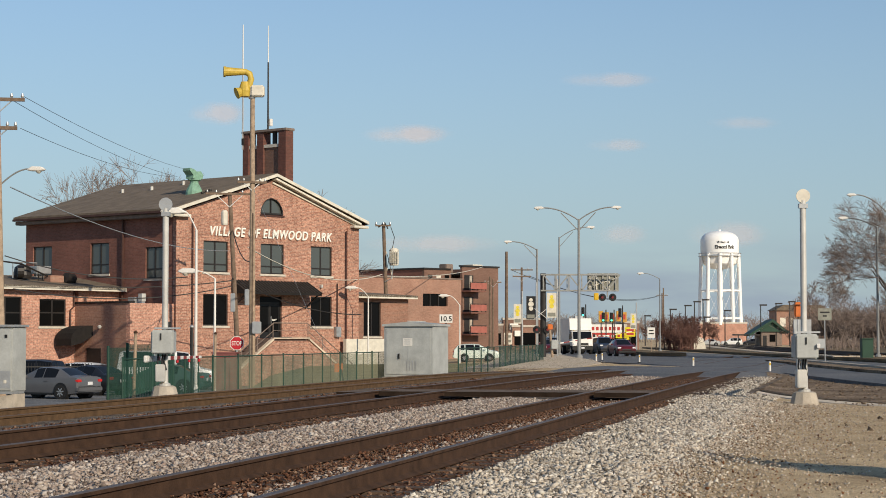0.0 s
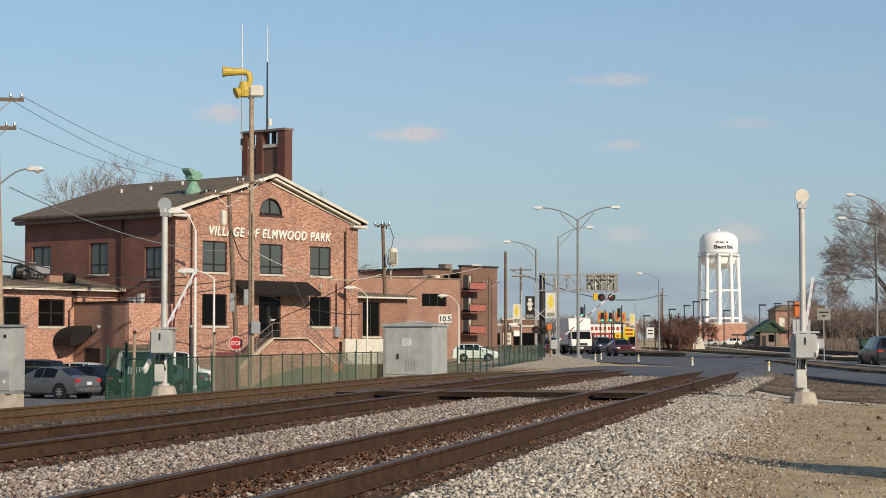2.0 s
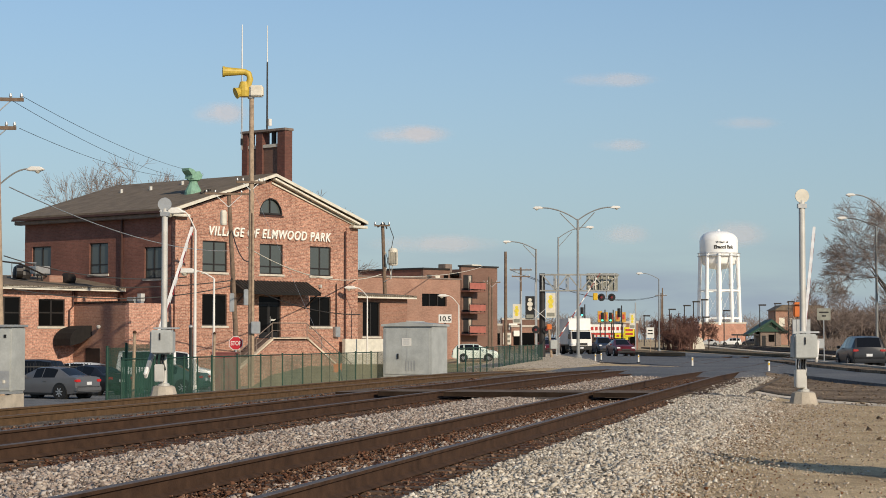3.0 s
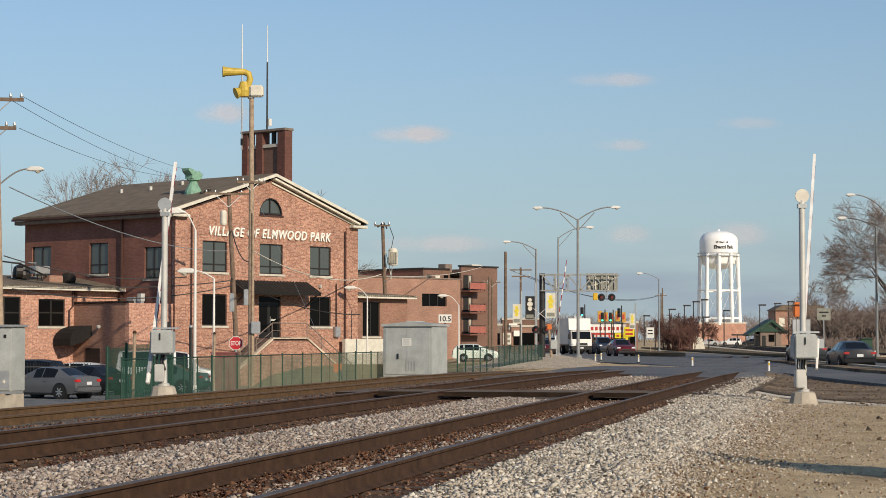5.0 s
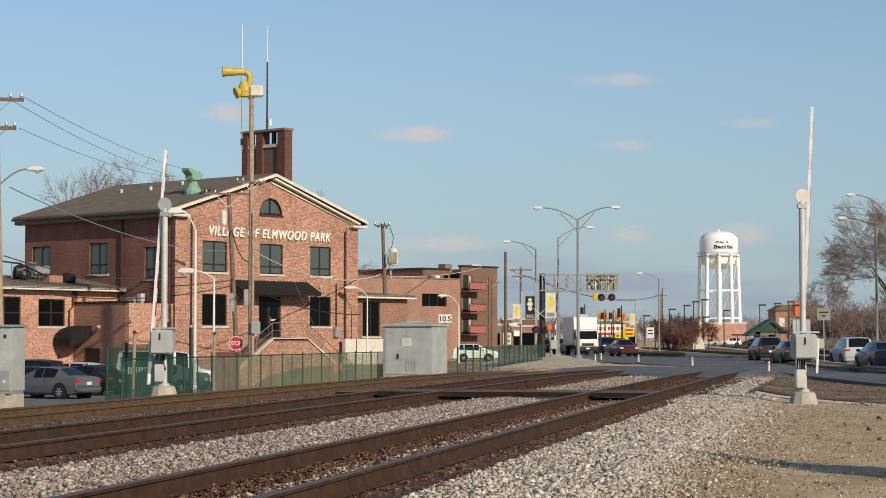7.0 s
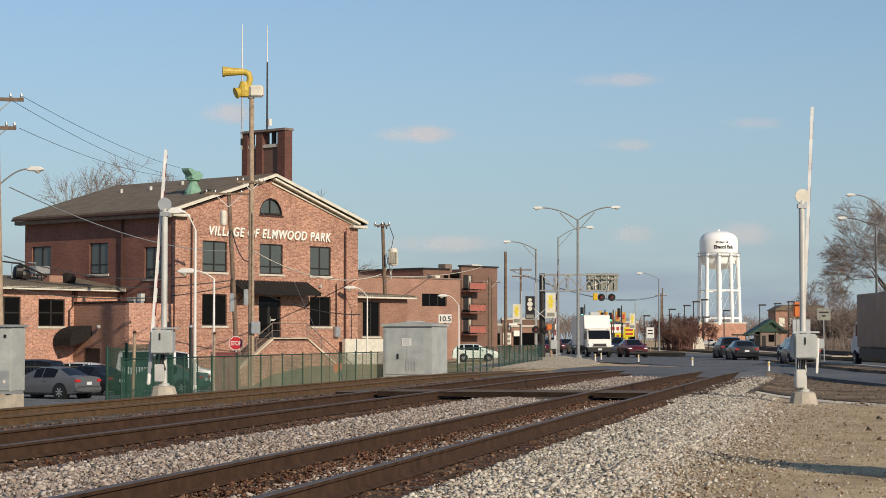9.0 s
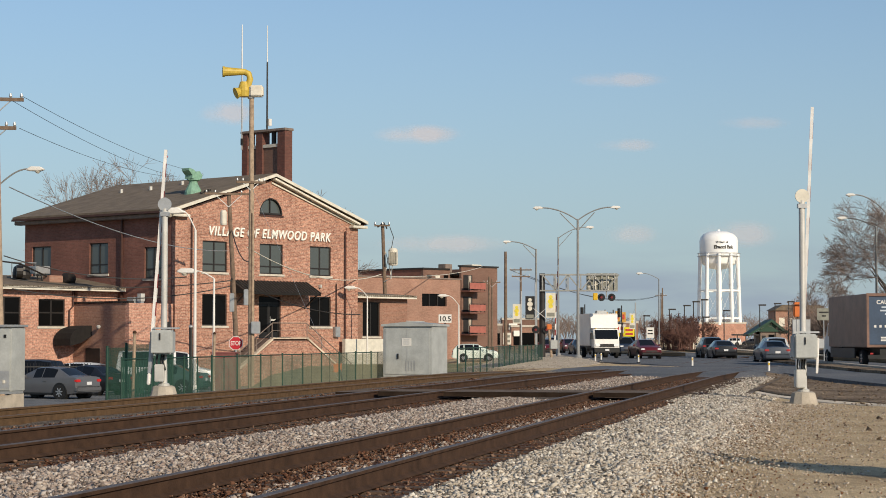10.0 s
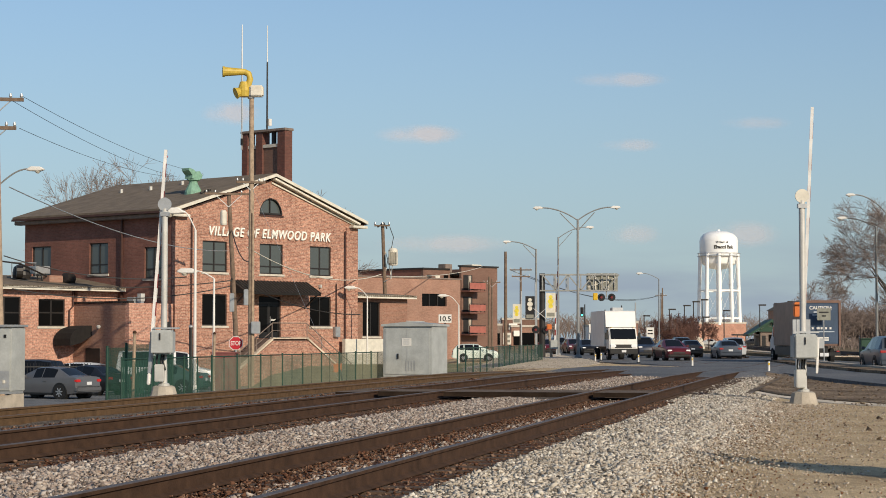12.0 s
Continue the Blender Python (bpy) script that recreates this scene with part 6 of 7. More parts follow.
def grow(rng, p, d, length, r, depth, thick, thin, spread, droop, lift=0.9):
    k = 3
    for i in range(k):
        d = d + rng.normal(0, 0.06, 3)
        d[2] += droop
        d = d / np.linalg.norm(d)
        q = p + d * length / k
        r2 = r * 0.86
        (thick if r > 0.05 else thin).append((p, q, r, r2))
        if depth > 0 and i > 0 or (depth > 2 and i == 0 and rng.random() < 0.3):
            for _ in range((1 if i < k - 1 else 2) + (1 if depth <= 2 else 0)):
                e = d + rng.normal(0, spread, 3)
                e[2] = e[2] * lift + 0.06
                e = e / np.linalg.norm(e)
                grow(rng, q, e, length * rng.uniform(0.62, 0.82), r2 * rng.uniform(0.5, 0.68), depth - 1, thick, thin, spread, droop, lift)
        p, r = q, r2


def tree(x, y, z, h, seed, label, depth=5, spread=0.55, material=None, trunk=0.3, group="bare trees", rmin=0.012, lift=0.9):
    rng = np.random.default_rng(seed)
    t = thing("tree", pose(x, y, z), label, "tree", group)
    thick, thin = [], []
    grow(rng, np.zeros(3), np.array([0.0, 0, 1]), h * 0.3, trunk, depth, thick, thin, spread, 0.015, lift)
    top = max(s[1][2] for s in thick + thin)
    f = h / top
    mid_p = np.mean([s[1] for s in thin], axis=0)
    for g in (thick, thin):
        for i, (a, b, ra, rb) in enumerate(g):
            g[i] = (a - np.array([mid_p[0], mid_p[1], 0]) * min(1, a[2] / mid_p[2]) * 0.8, b - np.array([mid_p[0], mid_p[1], 0]) * min(1, b[2] / mid_p[2]) * 0.8, ra, rb)
    fix = [[(a * f, b * f, max(ra, rmin), max(rb, rmin)) for a, b, ra, rb in g] for g in (thick, thin)]
    tr = seg_mesh("trunk", fix[0], 7, BARK)
    tr.parent = t
    cr = seg_mesh("crown", fix[1], 3, material or TWIG)
    cr.parent = t
    cr["kind"] = "stuff"
    return t


tree(35.6, 150, -0.3, 12.9, 11, "large bare winter tree with spreading branches", 7, 0.46, trunk=0.42, rmin=0.008, lift=0.74)
tree(38.8, 160, -0.3, 13.4, 19, "large bare winter tree with spreading branches", 6, 0.46, trunk=0.38, rmin=0.013, lift=0.72)
tree(51.0, 255, -0.3, 11.0, 12, "rounded bare winter tree beyond the road", 6, 0.55, trunk=0.3, rmin=0.014)
tree(60.5, 262, -0.3, 9.0, 22, "rounded bare winter tree beyond the road", 5, 0.55, trunk=0.25, rmin=0.015)
tree(-29.5, 172, -1.5, 19.0, 13, "bare winter tree behind the village hall", 6, 0.44, rmin=0.012, lift=1.0)
tree(-25.0, 176, -1.5, 19.5, 14, "bare winter tree behind the village hall", 6, 0.44, rmin=0.012, lift=1.0)
tree(-11.3, 165, -1.2, 15.2, 16, "bare winter tree behind the village hall roof", 6, 0.44, rmin=0.012, lift=1.0)
for i, (x, y, h) in enumerate(((27.6, 250, 4.3), (29.5, 256, 4.9), (31.6, 252, 5.1), (33.2, 258, 4.8), (34.6, 250, 4.2))):
    tree(x, y, -0.35, h, 30 + i, "reddish bare multi-stemmed shrub tree", 5, 0.7, TWIGRED, 0.1, "reddish shrubs", 0.02)


def thicket(name, x0, x1, y0, y1, z, h0, h1, n, seed, material, label):
    """Far scrub and woods: a crowd of thin forked stems."""
    rng = np.random.default_rng(seed)
    segs = []
    for _ in range(n):
        p = np.array([rng.uniform(x0, x1), rng.uniform(y0, y1), z])
        h = rng.uniform(h0, h1)
        r = 0.012 * h + 0.02
        top = p + np.array([rng.normal(0, 0.12 * h), 0, h * 0.5])
        segs.append((p, top, r, r * 0.7))
        for _ in range(7):
            a = p + (top - p) * rng.uniform(0.5, 1)
            b = a + np.array([rng.normal(0, 0.22 * h), rng.normal(0, 0.1 * h), h * rng.uniform(0.15, 0.5)])
            segs.append((a, b, r * 0.6, r * 0.3))
            for _ in range(3):
                c = a + (b - a) * rng.uniform(0.4, 1)
                segs.append((c, c + np.array([rng.normal(0, 0.12 * h), rng.normal(0, 0.05 * h), h * rng.uniform(0.02, 0.22)]), r * 0.35, r * 0.2))
    return tagged(seg_mesh(name, segs, 3, material), label, "woods", kind="stuff")


thicket("far_woods", 60, 120, 300, 340, -0.4, 4.5, 8.0, 1000, 41, WOODS, "dense brown bare woods beyond the road")
thicket("far_woods", -60, 330, 900, 960, -0.4, 8, 15, 900, 42, TWIG, "hazy line of bare trees along the horizon")
thicket("scrub", 29.8, 32.8, 246, 262, -0.4, 1.4, 4.0, 95, 43, TWIGRED, "low reddish scrub beside the road")
thicket("scrub", 46, 60, 240, 256, -0.4, 0.8, 2.2, 90, 44, TWIG, "low brown scrub along the verge")

# ---- roadside railway warning gear ----
SIGNYEL = mat("faded_banner_yellow", (0.74, 0.60, 0.06), 0.6, vary=0.15, scale=3)
SIGNBLUE = mat("dull_sign_back", (0.24, 0.24, 0.20), 0.6, 0.3, vary=0.15)
REDLENS = glow_mat("red_signal_lens", (1.0, 0.03, 0.02), 0.05, (0.12, 0.01, 0.01))
GREENLENS = glow_mat("green_signal_lens", (0.1, 1.0, 0.6), 2.0)
ORANGE = mat("orange_housing", (0.62, 0.16, 0.03), 0.5, vary=0.1)
ROOFGREEN = mat("green_roof", (0.016, 0.055, 0.032), 0.6, vary=0.15, scale=1.0)


def signal_pair(parent, x, y, z, gap=0.75):
    for k in (-gap / 2, gap / 2):
        part("target", rod(B(), (x + k, y, z), (x + k, y + 0.04, z), 0.3, n=18), BLACK, parent, "round black backboard")
        part("lens", rod(B(), (x + k, y - 0.05, z), (x + k, y - 0.005, z), 0.1, n=14), REDLENS, parent, "red flasher lens")
        hd = part("hood", rod(B(), (x + k, y - 0.26, z + 0.15), (x + k, y - 0.01, z + 0.17), 0.05, n=8), BLACK, parent)


TRUSS = mat("weathered_truss_steel", (0.30, 0.30, 0.28), 0.6, 0.3, vary=0.2, scale=3)
cant = thing("crossing_cantilever", pose(7.75, 150, -0.35), "grey steel railway crossing cantilever with red flashers", "crossing signal")
part("post", rod(B(), (0, 0, 0), (0, 0, 6.6), 0.24, 0.22, 14), DARK, cant, "thick dark steel post")
for z in (5.25, 6.5):
    for yy in (-0.35, 0.35):
        part("chord", bar(B(), (-0.2, yy, z), (5.9, yy, z), 0.11), TRUSS, cant)
for k in range(6):
    part("web", bar(B(), (k * 1.0, -0.35, 5.25), (k * 1.0, -0.35, 6.5), 0.09), TRUSS, cant)
    part("web", bar(B(), (k * 1.0, -0.35, 5.25 if k % 2 else 6.5), (k * 1.0 + 1.0, -0.35, 6.5 if k % 2 else 5.25), 0.09), TRUSS, cant)
for k in range(7):
    part("web", bar(B(), (k * 0.95, -0.35, 5.25), (k * 0.95, 0.35, 5.25), 0.07), TRUSS, cant)
    part("web", bar(B(), (k * 0.95, 0.35, 5.25), (k * 0.95, 0.35, 6.5), 0.07), TRUSS, cant)
part("sign_frame", bx(3.5, 5.95, 0.45, 0.55, 5.2, 6.62, 0.02), SIGNBLUE, cant, "back of an overhead road sign")
for k in range(5):
    part("sign_stiffener", bar(B(), (3.7 + 0.5 * k, 0.4, 5.2), (3.7 + 0.5 * k, 0.4, 6.6), 0.08), CREAM, cant)
part("sign_stiffener", bar(B(), (3.5, 0.38, 5.5), (5.95, 0.38, 6.3), 0.07), CREAM, cant)
signal_pair(cant, 5.0, -0.4, 4.72, 0.8)
part("hanger", rod(B(), (5.0, -0.3, 4.72), (5.0, -0.3, 5.3), 0.05), TRUSS, cant)
part("flasher_box", bx(3.95, 4.3, -0.5, -0.2, 4.5, 5.05, 0.03), YELLOW, cant, "yellow flasher housing")
signal_pair(cant, -0.1, -0.35, 2.2, 0.85)
cb = B()
bar(cb, (-0.75, -0.32, 3.0), (0.35, -0.32, 3.9), 0.22, 0.03)
bar(cb, (-0.75, -0.345, 3.9), (0.35, -0.345, 3.0), 0.22, 0.03)
part("crossbuck", cb, WHITE, cant, "white crossbuck boards")

far_gate = thing("road_gate", pose(8.3, 147, -0.35), "pale road barrier gate with an orange top housing", "crossing gate")
part("post", rod(B(), (0, 0, 0), (-0.2, 0, 2.3), 0.11, 0.09, 10), PALEWOOD, far_gate, "leaning tan post")
part("housing", bx(-0.36, 0.02, -0.2, 0.2, 2.2, 2.6, 0.04), ORANGE, far_gate, "orange lamp housing")
part("mechanism", bx(-0.1, 0.45, -0.3, 0.25, 0.7, 1.4, 0.03), GREYBOX, far_gate)
far_arm = new("gate_arm")
far_arm.parent = far_gate
for i in range(14):
    part("stripe", bx(0.2 + 0.45 * i, 0.2 + 0.45 * (i + 1) - 0.002, -0.02, 0.02, -0.045 + 0.0015 * i, 0.045 - 0.0015 * i), REDSTRIPE if i % 2 else ARMWHITE, far_arm)

near_orange = thing("flasher_post", pose(11.05, 60, -0.35), "orange flasher housing on a post behind the gate", "crossing signal")
part("post", rod(B(), (0, 0, 0), (0, 0, 2.1), 0.06), STEEL, near_orange)
part("housing", bx(-0.1, 0.1, -0.1, 0.1, 2.18, 2.56, 0.03), ORANGE, near_orange)
part("visor", prism(B(), [(-0.11, 2.565), (0.12, 2.565), (0.14, 2.64), (-0.08, 2.64)], -0.2, 0.12), ORANGE, near_orange)
part("back_panel", bx(-0.13, 0.42, -0.05, 0.05, 1.55, 2.1), STEEL, near_orange)
part("side_panel", bx(0.35, 0.85, -0.05, 0.05, 1.2, 1.5), STEEL, near_orange)


def sign(name, m, h, w, sh, material, label, bars=(), text="", post=None):
    s = thing(name, m, label, "sign", "signs")
    part("post", rod(B(), (0, 0.03, 0), (0, 0.03, h), 0.035, n=6), post or STEEL, s)
    part("panel", bx(-w / 2, w / 2, -0.015, 0.0, h - sh, h, 0.004), material, s)
    for z, bw in bars:
        part("lettering_bar", bx(-w * bw / 2, w * bw / 2, -0.022, -0.016, h - sh + z * sh, h - sh + z * sh + sh * 0.12), BLACK, s)
    if text:
        text_mesh(text, sh * 0.85, BLACK, s, pose(0, -0.018, h - sh * 0.8, 90, 0, 0), depth=0.002, bold=0.006)
    return s


sign("milepost_sign", pose(0.1, 95, -0.95), 3.3, 0.64, 0.42, WHITE, "white railway milepost sign with black figures", text="10.5", post=BLACK)
sign("road_sign", pose(19.43, 180, -0.4), 2.6, 0.72, 0.98, WHITE, "small white roadside regulation sign", ((0.65, 0.6), (0.35, 0.7)), post=PALEWOOD)
sign("road_sign", pose(23.8, 120, -0.4), 3.45, 0.85, 0.75, SIGNBLUE, "grey back of a roadside sign", ((0.6, 0.7), (0.3, 0.3)))
st = thing("stop_sign", pose(-10.35, 96, -1.6), "red octagonal stop sign on a post", "stop sign")
part("post", rod(B(), (0, 0.04, 0), (0, 0.04, 2.9), 0.035), STEEL, st)
oc = B()
prism(oc, [(0.37 * math.cos(math.pi / 8 + math.pi * k / 4), 2.52 + 0.37 * math.sin(math.pi / 8 + math.pi * k / 4)) for k in range(8)], -0.01, 0.0)
part("border", oc, WHITE, st)
oc = B()
prism(oc, [(0.335 * math.cos(math.pi / 8 + math.pi * k / 4), 2.52 + 0.335 * math.sin(math.pi / 8 + math.pi * k / 4)) for k in range(8)], -0.016, -0.011)
part("panel", oc, RED, st)
text_mesh("STOP", 0.3, WHITE, st, pose(0, -0.02, 2.42, 90, 0, 0), depth=0.003, bold=0.006, width=0.52)

# banners on street poles
for x, y, z0, z1, w, mt in ((6.83, 178, 2.95, 4.75, 0.72, CREAM), (7.48, 165, 3.2, 5.2, 0.8, BLACK), (8.98, 160, 3.3, 5.35, 0.8, CREAM), (20.7, 210, 2.6, 4.3, 0.6, CREAM)):
    bn = thing("banner", pose(x, y, -0.4), "vertical street banner with a pale emblem", "banner", "street banners")
    part("post", rod(B(), (w * 0.6, 0.05, 0), (w * 0.6, 0.05, z1 + 1.2), 0.07), STEEL, bn)
    part("cloth", bx(-w / 2, w / 2, -0.01, 0.01, z0, z1, 0.004), mt, bn)
    em = B()
    for zz, rr in ((0.84, 0.2), (0.66, 0.3), (0.47, 0.24)):
        rod(em, (0, -0.025, z0 + (z1 - z0) * zz), (0, -0.012, z0 + (z1 - z0) * zz), w * rr, n=12)
    part("emblem", em, SIGNYEL if mt is not BLACK else CREAM, bn, "stacked round emblem")
    part("caption_bar", bx(-w * 0.4, w * 0.4, -0.02, -0.012, z0 + 0.1, z0 + 0.42), SIGNBLUE, bn)
# traffic lights
for x, y, z, green in ((16.8, 232, 4.2, True), (19.5, 235, 3.6, True), (20.5, 235, 3.6, True), (22.0, 240, 4.2, False)):
    tl = thing("traffic_light", pose(x, y, -0.4), "hanging traffic light showing green" if green else "dark traffic light head seen from behind", "traffic light", "traffic lights")
    part("post", rod(B(), (0.35, 0.2, 0), (0.35, 0.2, z + 1.5), 0.07), DARK, tl)
    part("housing", bx(-0.2, 0.2, -0.1, 0.12, z, z + 1.15, 0.03), BLACK, tl)
    for k in range(3):
        part("lens", rod(B(), (0, -0.14, z + 0.2 + 0.37 * k), (0, -0.101, z + 0.2 + 0.37 * k), 0.13, n=12), GREENLENS if k == 0 and green else BLACK, tl)
        part("hood", rod(B(), (0, -0.3, z + 0.33 + 0.37 * k), (0, -0.11, z + 0.34 + 0.37 * k), 0.05, n=6), BLACK, tl)

# ---- far shops and signs ----
SHOPWHITE = mat("white_shop_board", (0.84, 0.82, 0.75), 0.5, vary=0.1, scale=1)
SHOPYEL = mat("bright_yellow_board", (0.75, 0.62, 0.02), 0.5, vary=0.1, scale=1)
SHOPRED = mat("red_shop_board", (0.5, 0.05, 0.04), 0.5, vary=0.15)
SHOPORANGE = mat("amber_shop_sign", (0.6, 0.32, 0.05), 0.5, vary=0.2, scale=2)


def shop(x, y, w, h, d, material, label, boards=(), roof_h=0.3):
    s = thing("shop", pose(x, y, -0.4), label, "shop", "far shops")
    part("wall", bx(0, w, 0, d, 0, h), material, s)
    part("parapet", bx(-0.1, w + 0.1, -0.1, d, h, h + roof_h), STONE, s)
    n = max(1, int(w / 3))
    for k in range(n):
        part("shop_window", bx(w * k / n + 0.3, w * (k + 1) / n - 0.3, -0.05, -0.002, 0.6, 2.4), GLASS, s)
    for x0, x1, z0, z1, mt in boards:
        bd = part("sign_board", bx(x0, x1, -0.3, -0.06, z0, z1, 0.03), mt, s)
        if x1 - x0 > 2:
            m = int((x1 - x0) / 0.6)
            for k in range(m):
                part("lettering_bar", bx(x0 + 0.25 + 0.58 * k, x0 + 0.6 + 0.58 * k, -0.33, -0.301, z0 + (z1 - z0) * 0.3, z0 + (z1 - z0) * 0.7), SHOPRED if mt is not SHOPRED else CREAM, bd)
    return s


shop(19.9, 262, 5.0, 3.2, 10, SHOPWHITE, "white shop front with colourful signs", ((0, 4.8, 2.35, 3.5, SHOPWHITE), (0.3, 3.4, 1.5, 2.3, SHOPRED), (3.5, 5.6, 1.6, 2.3, SHOPYEL)))
shop(24.9, 268, 2.3, 3.7, 10, BRICK_C, "narrow orange brick shop", ((0.2, 1.0, 1.4, 2.4, SHOPYEL),))
shop(3.2, 300, 6.0, 3.6, 10, STEPCONC, "pale shop building along the street", ((0.5, 1.6, 2.4, 3.4, SIGNBLUE),))
shop(9.6, 310, 6.5, 4.6, 10, BRICK_F, "brown brick shop along the street", ((1.0, 2.4, 3.0, 4.0, SHOPWHITE),))
shop(1.0, 265, 3.0, 3.0, 8, CREAM, "small cream shop building", ())
shop(9.8, 275, 3.6, 3.2, 8, BRICK_G, "small brick shop building", ((0.3, 1.5, 1.9, 2.7, SHOPWHITE),))
for x, y, z0, z1, w, mt in ((7.0, 210, 0.9, 2.2, 0.9, CREAM), (25.0, 258, 1.8, 3.1, 1.4, SHOPYEL)):
    ps = thing("pylon_sign", pose(x, y, -0.4), "tall coloured shop sign on a pole", "sign", "shop signs")
    part("post", rod(B(), (0, 0.1, 0), (0, 0.1, z1), 0.1), DARK, ps)
    part("panel", bx(-w / 2, w / 2, -0.1, 0.05, z0, z1, 0.05), mt, ps)
    for k in range(2):
        part("lettering_bar", bx(-w * 0.35, w * 0.35, -0.13, -0.101, z0 + (0.2 + 0.4 * k) * (z1 - z0), z0 + (0.4 + 0.4 * k) * (z1 - z0)), SHOPRED if mt is SHOPYEL else SIGNBLUE, ps)

board = thing("roof_sign", pose(22.3, 254, -0.4), "tall orange letter sign over the shop roof", "sign", "shop signs")
for k in range(5):
    part("letter_panel", bx(-1.85 + 0.78 * k, -1.25 + 0.78 * k, -0.1, 0.05, 3.7 + 0.12 * (k % 2), 5.2 - 0.15 * (k % 3), 0.04), SHOPORANGE, board)
    part("lettering_bar", bx(-1.68 + 0.78 * k, -1.42 + 0.78 * k, -0.13, -0.101, 4.1, 4.75), SHOPRED, board)
for xx in (-1.5, 0.0, 1.5):
    part("post", rod(B(), (xx, 0.1, 0), (xx, 0.1, 4.6), 0.07), DARK, board)

# small station house with a green roof, and brick flats behind it
stn = thing("station_house", pose(64.8, 400, -0.4), "small station house with a steep green roof", "house")
part("wall", bx(1.2, 5.6, 0, 6, 0, 3.0), STEPCONC, stn)
part("window", bx(3.0, 4.2, -0.04, -0.002, 0.9, 2.4), GLASS, stn)
part("door", bx(1.6, 2.4, -0.04, -0.002, 0, 2.2), BLACK, stn)
part("roof", prism(B(), [(-1.5, 2.4), (3.6, 5.6), (7.0, 2.9), (6.6, 2.6), (3.5, 5.0), (-1.2, 2.1)], -1.0, 7.0), ROOFGREEN, stn, "steep green shingled roof")
part("roof_front", prism(B(), [(0.6, 3.0), (6.4, 3.0), (3.6, 5.1)], -0.4, -0.2), ROOFGREEN, stn)
part("platform_roof", bx(-4.0, 1.2, 0, 5, 2.2, 2.5), DARK, stn)
for k in (-3.6, -1.8, 0):
    part("roof_post", bx(k, k + 0.2, 0.1, 0.3, 0, 2.2), DARK, stn)
flats = thing("brick_flats", pose(83, 480, -0.4), "brick flats behind bare trees", "building")
part("wall", bx(0, 13, 0, 10, 0, 8.6), BRICK_G, flats)
part("roof", prism(B(), [(-0.5, 8.6), (13.5, 8.6), (11, 10.0), (2, 10.0)], -0.5, 10.5), SHINGLE, flats)
for k in range(4):
    part("window", bx(1.0 + 2.6 * k, 2.4 + 2.6 * k, -0.05, -0.002, 4.6, 6.8), CREAM, flats)
hut = thing("pale_hut", pose(33.2, 262, -0.4), "pale grey-green wedge-shaped hut beside the road", "hut")
part("wall", prism(B(), [(0, 0), (2.6, 0), (2.2, 1.6), (0.4, 2.2), (0, 2.2)], 0, 2), CREAM, hut)
gb = thing("green_cabinet", pose(30.9, 142, -0.3), "dark green roadside utility cabinet", "cabinet")
part("body", bx(0, 0.85, 0, 0.7, 0, 1.4, 0.03), ROOFGREEN, gb)
part("lid", bx(-0.03, 0.88, -0.03, 0.73, 1.4, 1.48, 0.01), ROOFGREEN, gb)
for i, (x, y) in enumerate(((58, 420), (63.5, 424), (69, 430))):
    car(pose(x, y, -0.4, 0, 0, 85), ("sedan", "suv", "hatch", "suv")[i], (SILVER, WHITECAR, CHARCOAL, WHITECAR)[i], "car parked in a far lot", "far parked cars")

# ---- things near the tracks ----
lb = thing("relay_box", pose(-11.1, 46.6, -0.55, 0, 0, -12), "weathered grey steel relay box on concrete legs", "cabinet")
part("body", bx(-0.6, 0.68, 0, 0.8, 0.42, 1.98, 0.02), GREYBOX, lb)
part("door", bx(0.2, 0.66, -0.03, -0.002, 0.46, 1.92, 0.01), GREYBOX, lb, "lighter grey door")
part("repainted_panel", bx(0.22, 0.64, -0.034, -0.0305, 0.5, 0.92), STEEL, lb, "darker repainted lower panel")
part("lid", bx(-0.65, 0.73, -0.06, 0.86, 1.98, 2.04, 0.01), STEEL, lb)
part("hinge", bx(0.5, 0.56, -0.05, -0.031, 1.72, 1.8), BLACK, lb)
part("hinge", bx(0.48, 0.54, -0.05, -0.031, 0.62, 0.7), CREAM, lb)
for x in (-0.5, 0.2):
    part("leg", prism(B(), [(x - 0.12, -0.3), (x + 0.5, -0.3), (x + 0.5, 0.36), (x - 0.12, 0.25)], 0.05, 0.7), CONC, lb, "concrete support leg")
part("tray", bx(-0.6, 0.66, 0.0, 0.75, 0.363, 0.418), STEEL, lb)
MAROONBOX = mat("dull_maroon_steel", (0.21, 0.07, 0.06), 0.6, vary=0.2)
skip = thing("maroon_container", pose(-10.15, 84, -1.6), "dull maroon steel container behind the fence", "container")
part("body", bx(0, 1.05, 0, 1.6, 0.05, 2.1, 0.03), MAROONBOX, skip)
part("lid", bx(-0.03, 1.08, -0.03, 1.63, 2.1, 2.16), MAROONBOX, skip)
for k in range(3):
    part("rib", bx(0.2 + 0.3 * k, 0.26 + 0.3 * k, -0.04, -0.002, 0.1, 2.05), MAROONBOX, skip)
for x, y in ((-8.75, 54.2), (-7.9, 66)):
    sp = thing("steel_post", pose(x, y, -0.9), "short rusty tan steel post at the fence", "post", "steel posts")
    part("shaft", rod(B(), (0, 0, 0), (0.05, 0, 2.2), 0.05, 0.045, 8), PALEWOOD, sp)
    part("cap", lathe(B(), [(0.06, 2.2), (0.06, 2.24), (0.02, 2.28)], 8, (0.05, 0, 0)), RUST, sp)
cp = thing("cable_post", pose(-7.78, 59.4, -0.9), "slim dark cable post beside the white lamp post", "post")
